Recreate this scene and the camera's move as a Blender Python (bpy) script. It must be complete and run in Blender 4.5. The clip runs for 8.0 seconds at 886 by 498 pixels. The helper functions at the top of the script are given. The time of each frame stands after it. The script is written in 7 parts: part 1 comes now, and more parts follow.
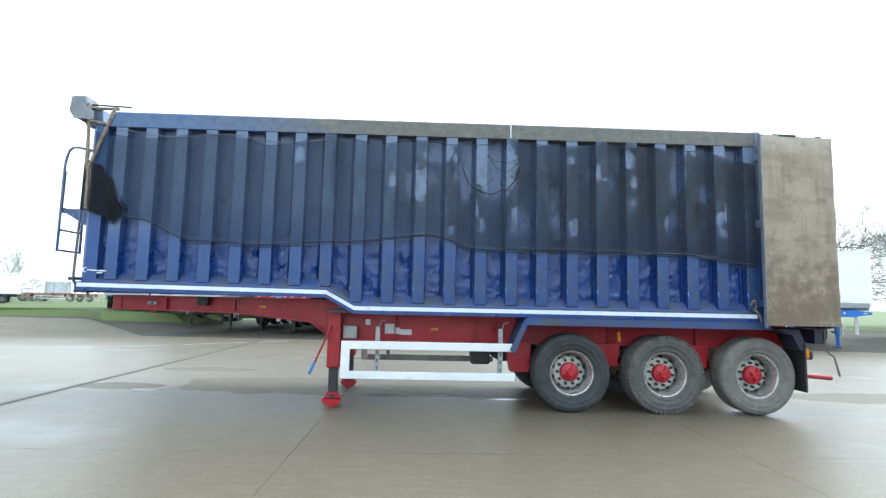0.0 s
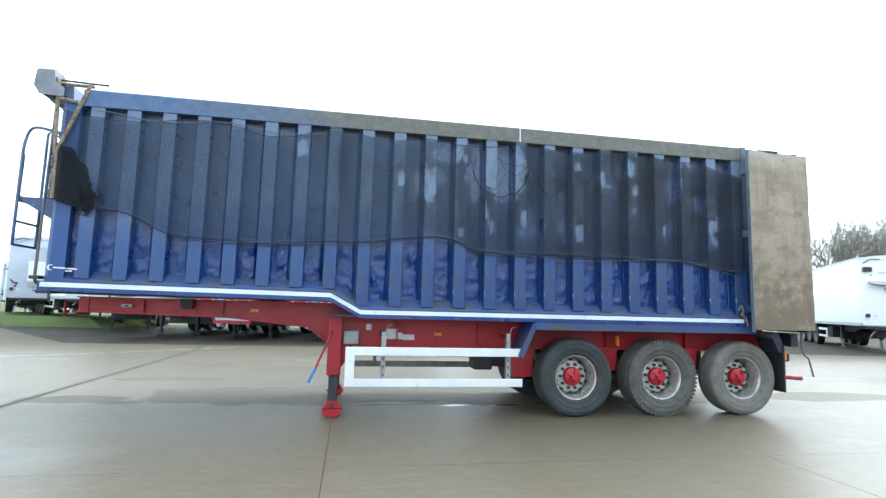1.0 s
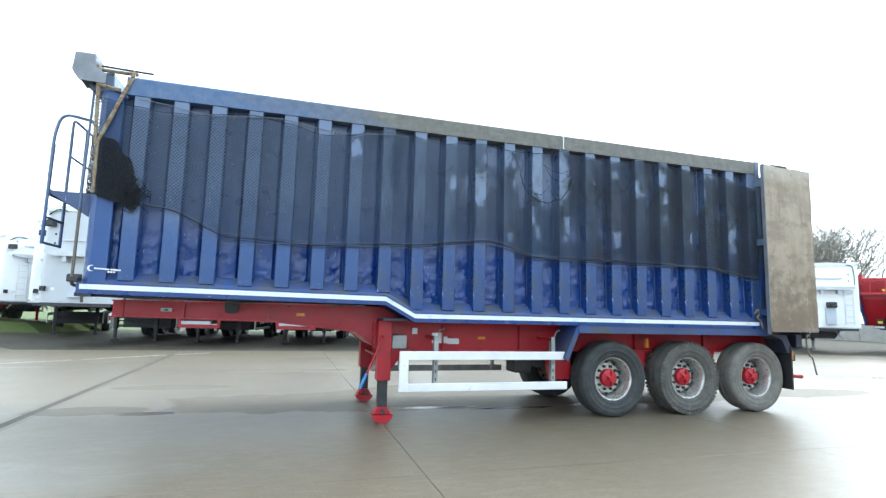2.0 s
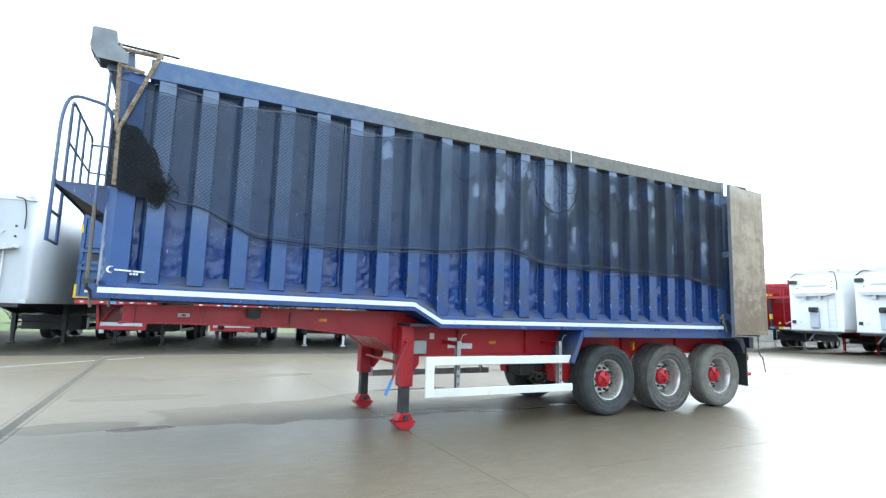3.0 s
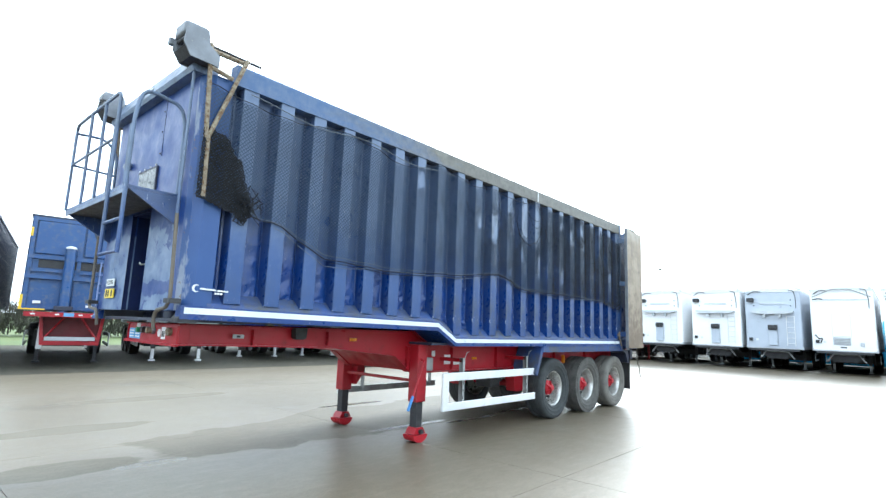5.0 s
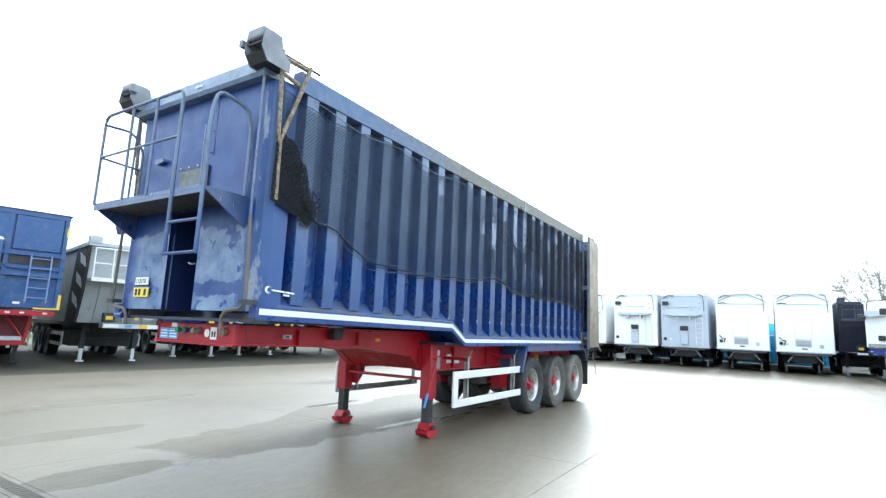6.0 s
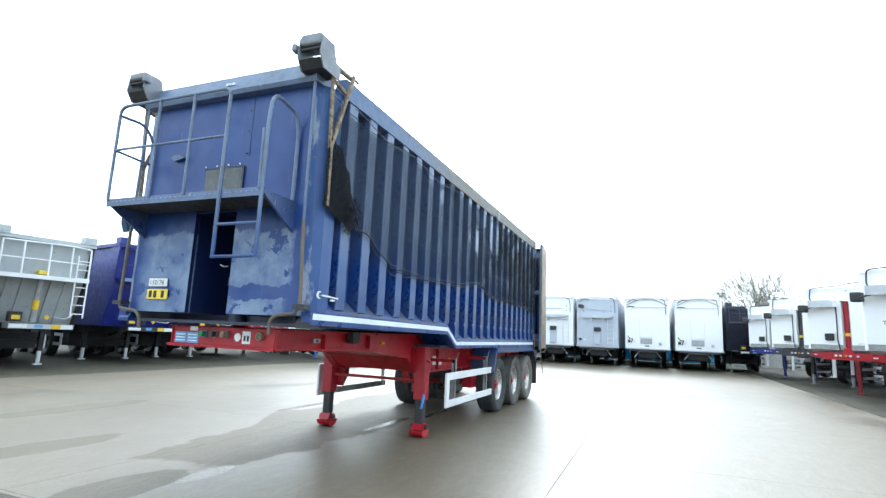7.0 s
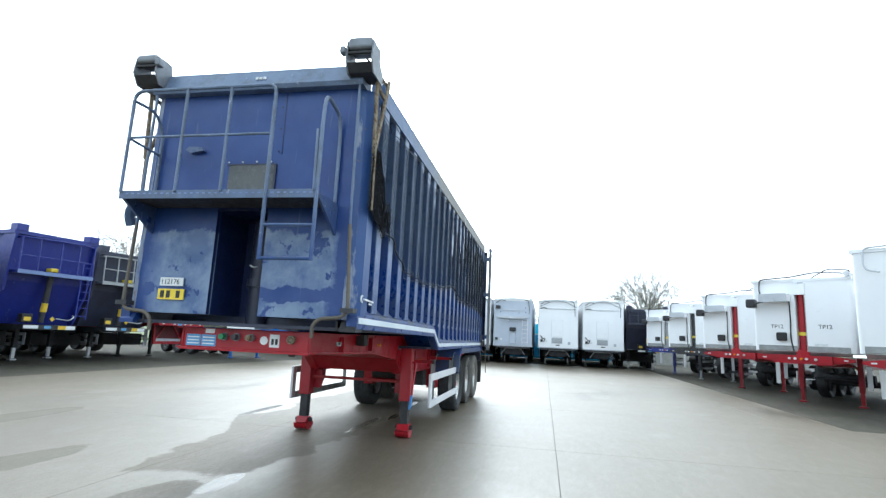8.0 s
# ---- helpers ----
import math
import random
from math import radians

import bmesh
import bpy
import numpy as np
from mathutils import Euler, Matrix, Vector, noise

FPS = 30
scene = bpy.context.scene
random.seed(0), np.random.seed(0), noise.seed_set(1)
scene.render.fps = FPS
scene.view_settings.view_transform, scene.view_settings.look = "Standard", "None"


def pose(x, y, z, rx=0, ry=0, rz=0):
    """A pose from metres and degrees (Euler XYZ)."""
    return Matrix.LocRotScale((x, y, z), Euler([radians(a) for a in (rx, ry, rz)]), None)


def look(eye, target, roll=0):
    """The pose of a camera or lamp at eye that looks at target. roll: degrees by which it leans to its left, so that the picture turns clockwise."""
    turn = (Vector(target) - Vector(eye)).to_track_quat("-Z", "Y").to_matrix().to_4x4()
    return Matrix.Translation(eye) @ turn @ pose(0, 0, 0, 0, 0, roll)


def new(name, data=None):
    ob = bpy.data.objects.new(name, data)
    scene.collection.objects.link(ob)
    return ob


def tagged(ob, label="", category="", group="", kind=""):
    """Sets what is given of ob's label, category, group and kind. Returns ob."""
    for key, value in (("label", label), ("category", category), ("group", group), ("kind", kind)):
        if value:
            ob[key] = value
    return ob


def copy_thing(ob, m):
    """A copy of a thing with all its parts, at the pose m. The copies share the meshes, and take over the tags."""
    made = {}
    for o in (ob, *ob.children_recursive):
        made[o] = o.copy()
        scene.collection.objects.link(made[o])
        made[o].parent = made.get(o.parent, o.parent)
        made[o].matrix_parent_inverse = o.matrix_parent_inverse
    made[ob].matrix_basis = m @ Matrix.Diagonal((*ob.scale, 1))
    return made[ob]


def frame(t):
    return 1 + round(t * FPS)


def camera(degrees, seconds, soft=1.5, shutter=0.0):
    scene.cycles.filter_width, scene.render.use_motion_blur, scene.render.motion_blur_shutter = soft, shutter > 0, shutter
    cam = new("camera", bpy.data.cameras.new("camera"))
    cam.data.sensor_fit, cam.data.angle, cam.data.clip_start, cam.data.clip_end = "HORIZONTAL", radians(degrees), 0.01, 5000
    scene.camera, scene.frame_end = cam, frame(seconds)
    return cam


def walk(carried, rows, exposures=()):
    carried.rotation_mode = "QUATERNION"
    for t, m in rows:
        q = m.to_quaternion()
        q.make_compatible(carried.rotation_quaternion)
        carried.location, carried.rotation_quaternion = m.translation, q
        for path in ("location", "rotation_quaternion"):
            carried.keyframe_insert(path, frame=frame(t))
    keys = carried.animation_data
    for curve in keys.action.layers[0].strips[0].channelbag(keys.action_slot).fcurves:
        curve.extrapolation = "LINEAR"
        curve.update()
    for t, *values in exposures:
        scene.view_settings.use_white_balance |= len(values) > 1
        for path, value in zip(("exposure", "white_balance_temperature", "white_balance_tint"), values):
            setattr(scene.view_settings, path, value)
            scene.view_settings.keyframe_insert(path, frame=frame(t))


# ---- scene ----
cam = camera(81.3, 8.0, soft=1.35)
PATH = [
    (0, (-0.159, -0.108, 1.492), (-0.097, 1.881, 1.691), 1.25),
    (0.5, (-0.717, 0.031, 1.442), (-0.494, 2.007, 1.66), 1.5),
    (1, (-1.255, 0.209, 1.453), (-0.91, 2.166, 1.678), 1.5),
    (1.5, (-1.965, 0.295, 1.468), (-1.502, 2.227, 1.703), 1.4),
    (1.7, (-2.257, 0.387, 1.438), (-1.758, 2.31, 1.675), 1.4),
    (2.8, (-3.82, 0.955, 1.427), (-2.988, 2.755, 1.676), 1.7),
    (3, (-4.121, 1.053, 1.474), (-3.22, 2.821, 1.721), 1.7),
    (3.5, (-4.868, 1.288, 1.517), (-3.822, 2.975, 1.763), 1.9),
    (4, (-5.522, 1.534, 1.493), (-4.3, 3.095, 1.758), 2.0),
    (4.5, (-6.153, 1.873, 1.549), (-4.805, 3.319, 1.852), 2.1),
    (4.7, (-6.365, 2.035, 1.538), (-4.963, 3.428, 1.843), 2.1),
    (5.8, (-7.596, 2.939, 1.525), (-5.96, 4.049, 1.832), 2.4),
    (6, (-7.809, 3.124, 1.503), (-6.141, 4.183, 1.815), 2.4),
    (6.5, (-8.251, 3.636, 1.533), (-6.501, 4.551, 1.847), 2.5),
    (7, (-8.644, 4.133, 1.496), (-6.817, 4.879, 1.822), 2.5),
    (7.5, (-8.968, 4.707, 1.505), (-7.078, 5.269, 1.835), 2.6),
    (8, (-9.194, 5.303, 1.49), (-7.261, 5.691, 1.827), 2.7),
]
walk(cam, [(t, look(eye, target, roll)) for t, eye, target, roll in PATH], [(0, 1.2, 5780, 4), (1.5, 1.32, 5780, 4), (3.5, 1.48, 5780, 4), (4.5, 1.5, 5780, 4), (6.5, 1.35, 5780, 4), (7.2, 1.12, 5780, 4), (8, 0.85, 5780, 4)])
# ---- light ----
world = bpy.data.worlds.new("overcast")
scene.world = world
world.use_nodes = True
wn, wl = world.node_tree.nodes, world.node_tree.links
SUN_AZ, SUN_EL = 16.0, 36.0          # degrees: azimuth counted from +x towards +y
sky = wn.new("ShaderNodeTexSky")
sky.sky_type, sky.sun_disc = "NISHITA", False
sky.sun_elevation, sky.sun_rotation = radians(SUN_EL), radians(90 - SUN_AZ)
sky.air_density, sky.dust_density = 1.0, 4.0
grey = wn.new("ShaderNodeHueSaturation")
grey.inputs["Saturation"].default_value = 0.22
cloud = wn.new("ShaderNodeMix")
cloud.data_type = "RGBA"
cloud.inputs["Factor"].default_value = 0.62
cloud.inputs["B"].default_value = (8.3, 9.0, 9.4, 1)
wl.new(sky.outputs["Color"], grey.inputs["Color"])
wl.new(grey.outputs["Color"], cloud.inputs["A"])
wl.new(cloud.outputs["Result"], wn["Background"].inputs["Color"])
wn["Background"].inputs["Strength"].default_value = 0.155
sun_data = bpy.data.lights.new("sun", "SUN")
sun_data.energy, sun_data.angle, sun_data.color = 1.5, radians(30), (1.0, 0.97, 0.93)
sun = new("sun", sun_data)
sun.matrix_world = look((0, 0, 0), (-math.cos(radians(SUN_AZ)) * math.cos(radians(SUN_EL)), -math.sin(radians(SUN_AZ)) * math.cos(radians(SUN_EL)), -math.sin(radians(SUN_EL))))


# ---- materials ----
def shader(name):
    m = bpy.data.materials.new(name)
    m.use_nodes = True
    return m, m.node_tree.nodes, m.node_tree.links, m.node_tree.nodes["Principled BSDF"]


def noise_node(nt, scale, detail=4, rough=0.55, stretch=None):
    tc = nt.nodes.new("ShaderNodeTexCoord")
    n = nt.nodes.new("ShaderNodeTexNoise")
    n.inputs["Scale"].default_value, n.inputs["Detail"].default_value, n.inputs["Roughness"].default_value = scale, detail, rough
    if stretch:
        mp = nt.nodes.new("ShaderNodeMapping")
        mp.inputs["Scale"].default_value = stretch
        nt.links.new(tc.outputs["Object"], mp.inputs["Vector"])
        nt.links.new(mp.outputs["Vector"], n.inputs["Vector"])
    else:
        nt.links.new(tc.outputs["Object"], n.inputs["Vector"])
    return n.outputs["Fac"]


def ramp(nt, fac, lo, hi, a=0.0, b=1.0):
    r = nt.nodes.new("ShaderNodeMapRange")
    r.inputs["From Min"].default_value, r.inputs["From Max"].default_value = lo, hi
    r.inputs["To Min"].default_value, r.inputs["To Max"].default_value = a, b
    nt.links.new(fac, r.inputs["Value"])
    return r.outputs["Result"]


def mix(nt, fac, a, b):
    m = nt.nodes.new("ShaderNodeMix")
    m.data_type = "RGBA"
    for key, v in (("Factor", fac), ("A", a), ("B", b)):
        if isinstance(v, (int, float)):
            m.inputs[key].default_value = v
        elif isinstance(v, tuple):
            m.inputs[key].default_value = (*v, 1)
        else:
            nt.links.new(v, m.inputs[key])
    return m.outputs["Result"]


def math_node(nt, op, a, b):
    m = nt.nodes.new("ShaderNodeMath")
    m.operation = op
    for k, v in enumerate((a, b)):
        if isinstance(v, (int, float)):
            m.inputs[k].default_value = v
        else:
            nt.links.new(v, m.inputs[k])
    return m.outputs["Value"]


def bump(nt, bsdf, height, strength=0.3, dist=0.01):
    b = nt.nodes.new("ShaderNodeBump")
    b.inputs["Strength"].default_value, b.inputs["Distance"].default_value = strength, dist
    nt.links.new(height, b.inputs["Height"])
    nt.links.new(b.outputs["Normal"], bsdf.inputs["Normal"])


def worn(name, base, second, wear, rough=0.45, metal=0.0, scale=2.5, wear_lo=0.62, wear_hi=0.72, fine=40, bumps=0.15, stretch=None, amount=1.0):
    """Paint, metal or rubber: two tones at a large scale, worn or dirty patches at a smaller one, fine grain."""
    m, n, l, b = shader(name)
    nt = m.node_tree
    big = noise_node(nt, scale, 3, stretch=stretch)
    mid = noise_node(nt, scale * 4.3, 6, 0.65, stretch=stretch)
    grain = noise_node(nt, fine, 3)
    col = mix(nt, ramp(nt, big, 0.35, 0.65), base, second)
    patch = ramp(nt, mid, wear_lo, wear_hi, 0.0, amount)
    col = mix(nt, patch, col, wear)
    l.new(col, b.inputs["Base Color"])
    l.new(ramp(nt, mid, 0.3, 0.7, max(rough - 0.12, 0.05), min(rough + 0.18, 1)), b.inputs["Roughness"])
    b.inputs["Metallic"].default_value = metal
    bump(nt, b, grain, bumps, 0.004)
    return m


def plain(name, col, rough=0.5, metal=0.0):
    m, n, l, b = shader(name)
    nt = m.node_tree
    g = noise_node(nt, 14, 4)
    dark = tuple(c * 0.78 for c in col)
    l.new(mix(nt, ramp(nt, g, 0.3, 0.7), dark, col), b.inputs["Base Color"])
    l.new(ramp(nt, g, 0.3, 0.7, max(rough - 0.08, 0.03), min(1, rough + 0.1)), b.inputs["Roughness"])
    b.inputs["Metallic"].default_value = metal
    return m


def battered(name, base, second, pale, rough, scratch, high, high_mix, grime=0.35):
    """Knocked-about paint: two tones, rubbed pale spots, fine upright scratches, rust specks, grime; paler and greyer
    towards the top.
    """
    m, n, l, b = shader(name)
    nt = m.node_tree
    big, mid = noise_node(nt, 1.5, 4), noise_node(nt, 6.5, 7, 0.68)
    lines = noise_node(nt, 16, 5, 0.7, stretch=(3.2, 1, 0.55))
    speck = noise_node(nt, 34, 5, 0.7)
    col = mix(nt, ramp(nt, big, 0.35, 0.65), base, second)
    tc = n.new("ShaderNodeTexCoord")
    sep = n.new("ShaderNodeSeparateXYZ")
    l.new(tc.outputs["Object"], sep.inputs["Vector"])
    col = mix(nt, ramp(nt, math_node(nt, "ADD", sep.outputs["Z"], math_node(nt, "MULTIPLY", mid, 0.9)), 2.55, 3.3, 0, high_mix), col, high)
    col = mix(nt, ramp(nt, mid, 0.63, 0.74, 0, 0.35), col, pale)
    col = mix(nt, ramp(nt, noise_node(nt, 3.4, 9, 0.74, stretch=(2.2, 1, 0.6)), 0.46, 0.64, 0, grime), col, (0.050, 0.060, 0.068))
    col = mix(nt, ramp(nt, lines, 0.64, 0.69, 0, scratch), col, (0.36, 0.40, 0.46))
    col = mix(nt, ramp(nt, math_node(nt, "ADD", speck, math_node(nt, "MULTIPLY", mid, 0.35)), 0.835, 0.90, 0, 0.8), col, (0.10, 0.082, 0.05))
    chip = noise_node(nt, 46, 3, 0.6, stretch=(1.3, 1, 0.8))
    col = mix(nt, ramp(nt, chip, 0.735, 0.755, 0, 0.8), col, (0.55, 0.57, 0.60))
    l.new(col, b.inputs["Base Color"])
    l.new(ramp(nt, mid, 0.3, 0.7, rough - 0.1, rough + 0.2), b.inputs["Roughness"])
    bump(nt, b, math_node(nt, "ADD", mid, math_node(nt, "MULTIPLY", speck, 0.3)), 0.35, 0.012)
    return m


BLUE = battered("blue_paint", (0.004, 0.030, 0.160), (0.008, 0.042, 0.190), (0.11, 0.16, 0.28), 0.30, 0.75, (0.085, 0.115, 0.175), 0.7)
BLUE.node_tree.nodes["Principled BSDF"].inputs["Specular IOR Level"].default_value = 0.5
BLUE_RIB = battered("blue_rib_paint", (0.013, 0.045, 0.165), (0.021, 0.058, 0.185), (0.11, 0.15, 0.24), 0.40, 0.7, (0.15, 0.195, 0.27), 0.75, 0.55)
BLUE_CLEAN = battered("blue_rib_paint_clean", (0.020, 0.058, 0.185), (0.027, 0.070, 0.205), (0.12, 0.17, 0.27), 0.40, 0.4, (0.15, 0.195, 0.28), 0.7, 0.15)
RED = worn("red_chassis_paint", (0.35, 0.005, 0.014), (0.28, 0.004, 0.012), (0.05, 0.014, 0.016), 0.38, scale=1.1, wear_lo=0.55, wear_hi=0.78, amount=0.8)
RED_DARK = worn("dark_red_paint", (0.12, 0.004, 0.010), (0.09, 0.004, 0.008), (0.03, 0.012, 0.012), 0.5, scale=2)
RED_DULL = worn("faded_red_paint", (0.36, 0.03, 0.035), (0.27, 0.03, 0.03), (0.12, 0.06, 0.05), 0.5, scale=3)
WHITE_STRIPE = worn("white_stripe", (0.66, 0.70, 0.74), (0.58, 0.63, 0.68), (0.34, 0.37, 0.42), 0.45, scale=2, wear_lo=0.6, wear_hi=0.75)
ALU = worn("aluminium_rail", (0.72, 0.73, 0.74), (0.64, 0.65, 0.67), (0.45, 0.45, 0.45), 0.38, 0.15, scale=3)
GALV = worn("galvanised_steel", (0.34, 0.35, 0.35), (0.26, 0.27, 0.27), (0.14, 0.13, 0.12), 0.5, 0.5, scale=6)
GALV_D = worn("grey_weathered_steel", (0.20, 0.215, 0.24), (0.15, 0.16, 0.18), (0.30, 0.29, 0.27), 0.5, 0.3, scale=6)
BLACK = worn("black_plastic", (0.02, 0.02, 0.021), (0.014, 0.014, 0.015), (0.06, 0.057, 0.05), 0.55, scale=4)
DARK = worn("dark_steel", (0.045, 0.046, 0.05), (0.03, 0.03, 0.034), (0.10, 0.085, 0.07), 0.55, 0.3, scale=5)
TYRE = worn("dusty_tyre", (0.040, 0.045, 0.047), (0.026, 0.029, 0.031), (0.085, 0.085, 0.078), 0.8, scale=9, wear_lo=0.56, wear_hi=0.74, bumps=0.4)
TYRE_B = worn("muddy_tyre", (0.095, 0.092, 0.085), (0.062, 0.061, 0.058), (0.16, 0.152, 0.135), 0.82, scale=8, wear_lo=0.54, wear_hi=0.70, bumps=0.4)
TYRE_C = worn("pale_tyre", (0.165, 0.158, 0.142), (0.12, 0.116, 0.105), (0.22, 0.208, 0.18), 0.85, scale=8, wear_lo=0.54, wear_hi=0.70, bumps=0.4)
RIM = worn("alloy_rim", (0.58, 0.58, 0.56), (0.42, 0.42, 0.40), (0.13, 0.12, 0.105), 0.28, 0.7, scale=13, wear_lo=0.55, wear_hi=0.66)
RUST = worn("rusty_yellow_steel", (0.18, 0.145, 0.10), (0.25, 0.215, 0.155), (0.12, 0.07, 0.035), 0.75, scale=9, wear_lo=0.48, wear_hi=0.6)
PIPE = worn("brown_pipe", (0.13, 0.11, 0.085), (0.10, 0.09, 0.08), (0.2, 0.14, 0.08), 0.6, 0.2, scale=6)
CORD = plain("grey_cord", (0.12, 0.14, 0.165), 0.8)
CORD_D = plain("dark_cord", (0.012, 0.015, 0.020), 0.85)
NET_D = plain("black_net_bundle", (0.008, 0.010, 0.015), 0.85)
YELLOW = plain("yellow_reflector", (0.75, 0.50, 0.03), 0.45)
AMBER = plain("amber_lens", (0.75, 0.25, 0.02), 0.2)
WHITE = worn("white_body_paint", (0.80, 0.81, 0.82), (0.76, 0.77, 0.79), (0.6, 0.61, 0.62), 0.35, scale=0.8, wear_lo=0.68, wear_hi=0.85)
PALE = worn("pale_alloy_body", (0.45, 0.475, 0.505), (0.41, 0.435, 0.465), (0.35, 0.37, 0.39), 0.38, 0.2, scale=0.9, wear_lo=0.65, wear_hi=0.85)
GREYB = worn("grey_alloy_body", (0.44, 0.48, 0.55), (0.40, 0.44, 0.51), (0.30, 0.32, 0.36), 0.4, 0.2, scale=0.9)
SILVER = worn("silver_trim", (0.5, 0.52, 0.55), (0.42, 0.44, 0.47), (0.25, 0.26, 0.27), 0.4, 0.4, scale=4)
ROYAL = worn("royal_blue_paint", (0.010, 0.021, 0.200), (0.008, 0.016, 0.165), (0.08, 0.09, 0.22), 0.4, scale=1.5)
SLATE = worn("slate_tipper_steel", (0.44, 0.47, 0.48), (0.37, 0.40, 0.41), (0.20, 0.21, 0.215), 0.5, 0.2, scale=1.6)
NIGHT = worn("dark_blue_body", (0.022, 0.028, 0.055), (0.018, 0.02, 0.04), (0.06, 0.065, 0.08), 0.45, scale=2)
BLUE_B = worn("mid_blue_paint", (0.018, 0.062, 0.20), (0.026, 0.078, 0.215), (0.08, 0.11, 0.19), 0.38, scale=1.5, wear_lo=0.5, wear_hi=0.7)
BLUE_L = plain("pale_blue_steel", (0.16, 0.22, 0.42), 0.4)
SKYBLUE = plain("bright_blue_paint", (0.03, 0.16, 0.55), 0.35)
CYAN = worn("cyan_container_paint", (0.06, 0.55, 0.74), (0.06, 0.50, 0.70), (0.10, 0.22, 0.30), 0.42, scale=1.2)
CYAN_D = worn("deep_cyan_paint", (0.04, 0.36, 0.62), (0.04, 0.33, 0.57), (0.10, 0.18, 0.26), 0.42, scale=1.2)
TARP = worn("white_tarpaulin", (0.66, 0.67, 0.68), (0.58, 0.59, 0.60), (0.4, 0.4, 0.4), 0.6, scale=2)
LABEL_W = plain("white_label", (0.72, 0.74, 0.75), 0.5)
LABEL_B = plain("blue_label", (0.12, 0.33, 0.60), 0.5)
LABEL_Y = plain("yellow_plate", (0.78, 0.58, 0.04), 0.4)
INK = plain("black_ink", (0.015, 0.015, 0.015), 0.5)
GREEN = plain("green_coupling", (0.02, 0.20, 0.08), 0.5)
BLUE_GRIP = plain("blue_grip", (0.05, 0.22, 0.55), 0.5)
HUBRED = worn("red_hub", (0.40, 0.010, 0.02), (0.32, 0.008, 0.018), (0.2, 0.03, 0.03), 0.4, scale=8)
BARK = worn("grey_bark", (0.22, 0.205, 0.165), (0.18, 0.175, 0.135), (0.24, 0.24, 0.18), 0.9, scale=6)
TWIG = plain("thin_twigs", (0.25, 0.235, 0.20), 0.9)
PALE_TWIG = plain("pale_hedge_twigs", (0.38, 0.37, 0.31), 0.9)
HEDGE = plain("dark_hedge_twigs", (0.05, 0.05, 0.035), 0.9)
FENCE = worn("weathered_concrete", (0.33, 0.32, 0.30), (0.27, 0.27, 0.25), (0.18, 0.18, 0.16), 0.85, scale=2)


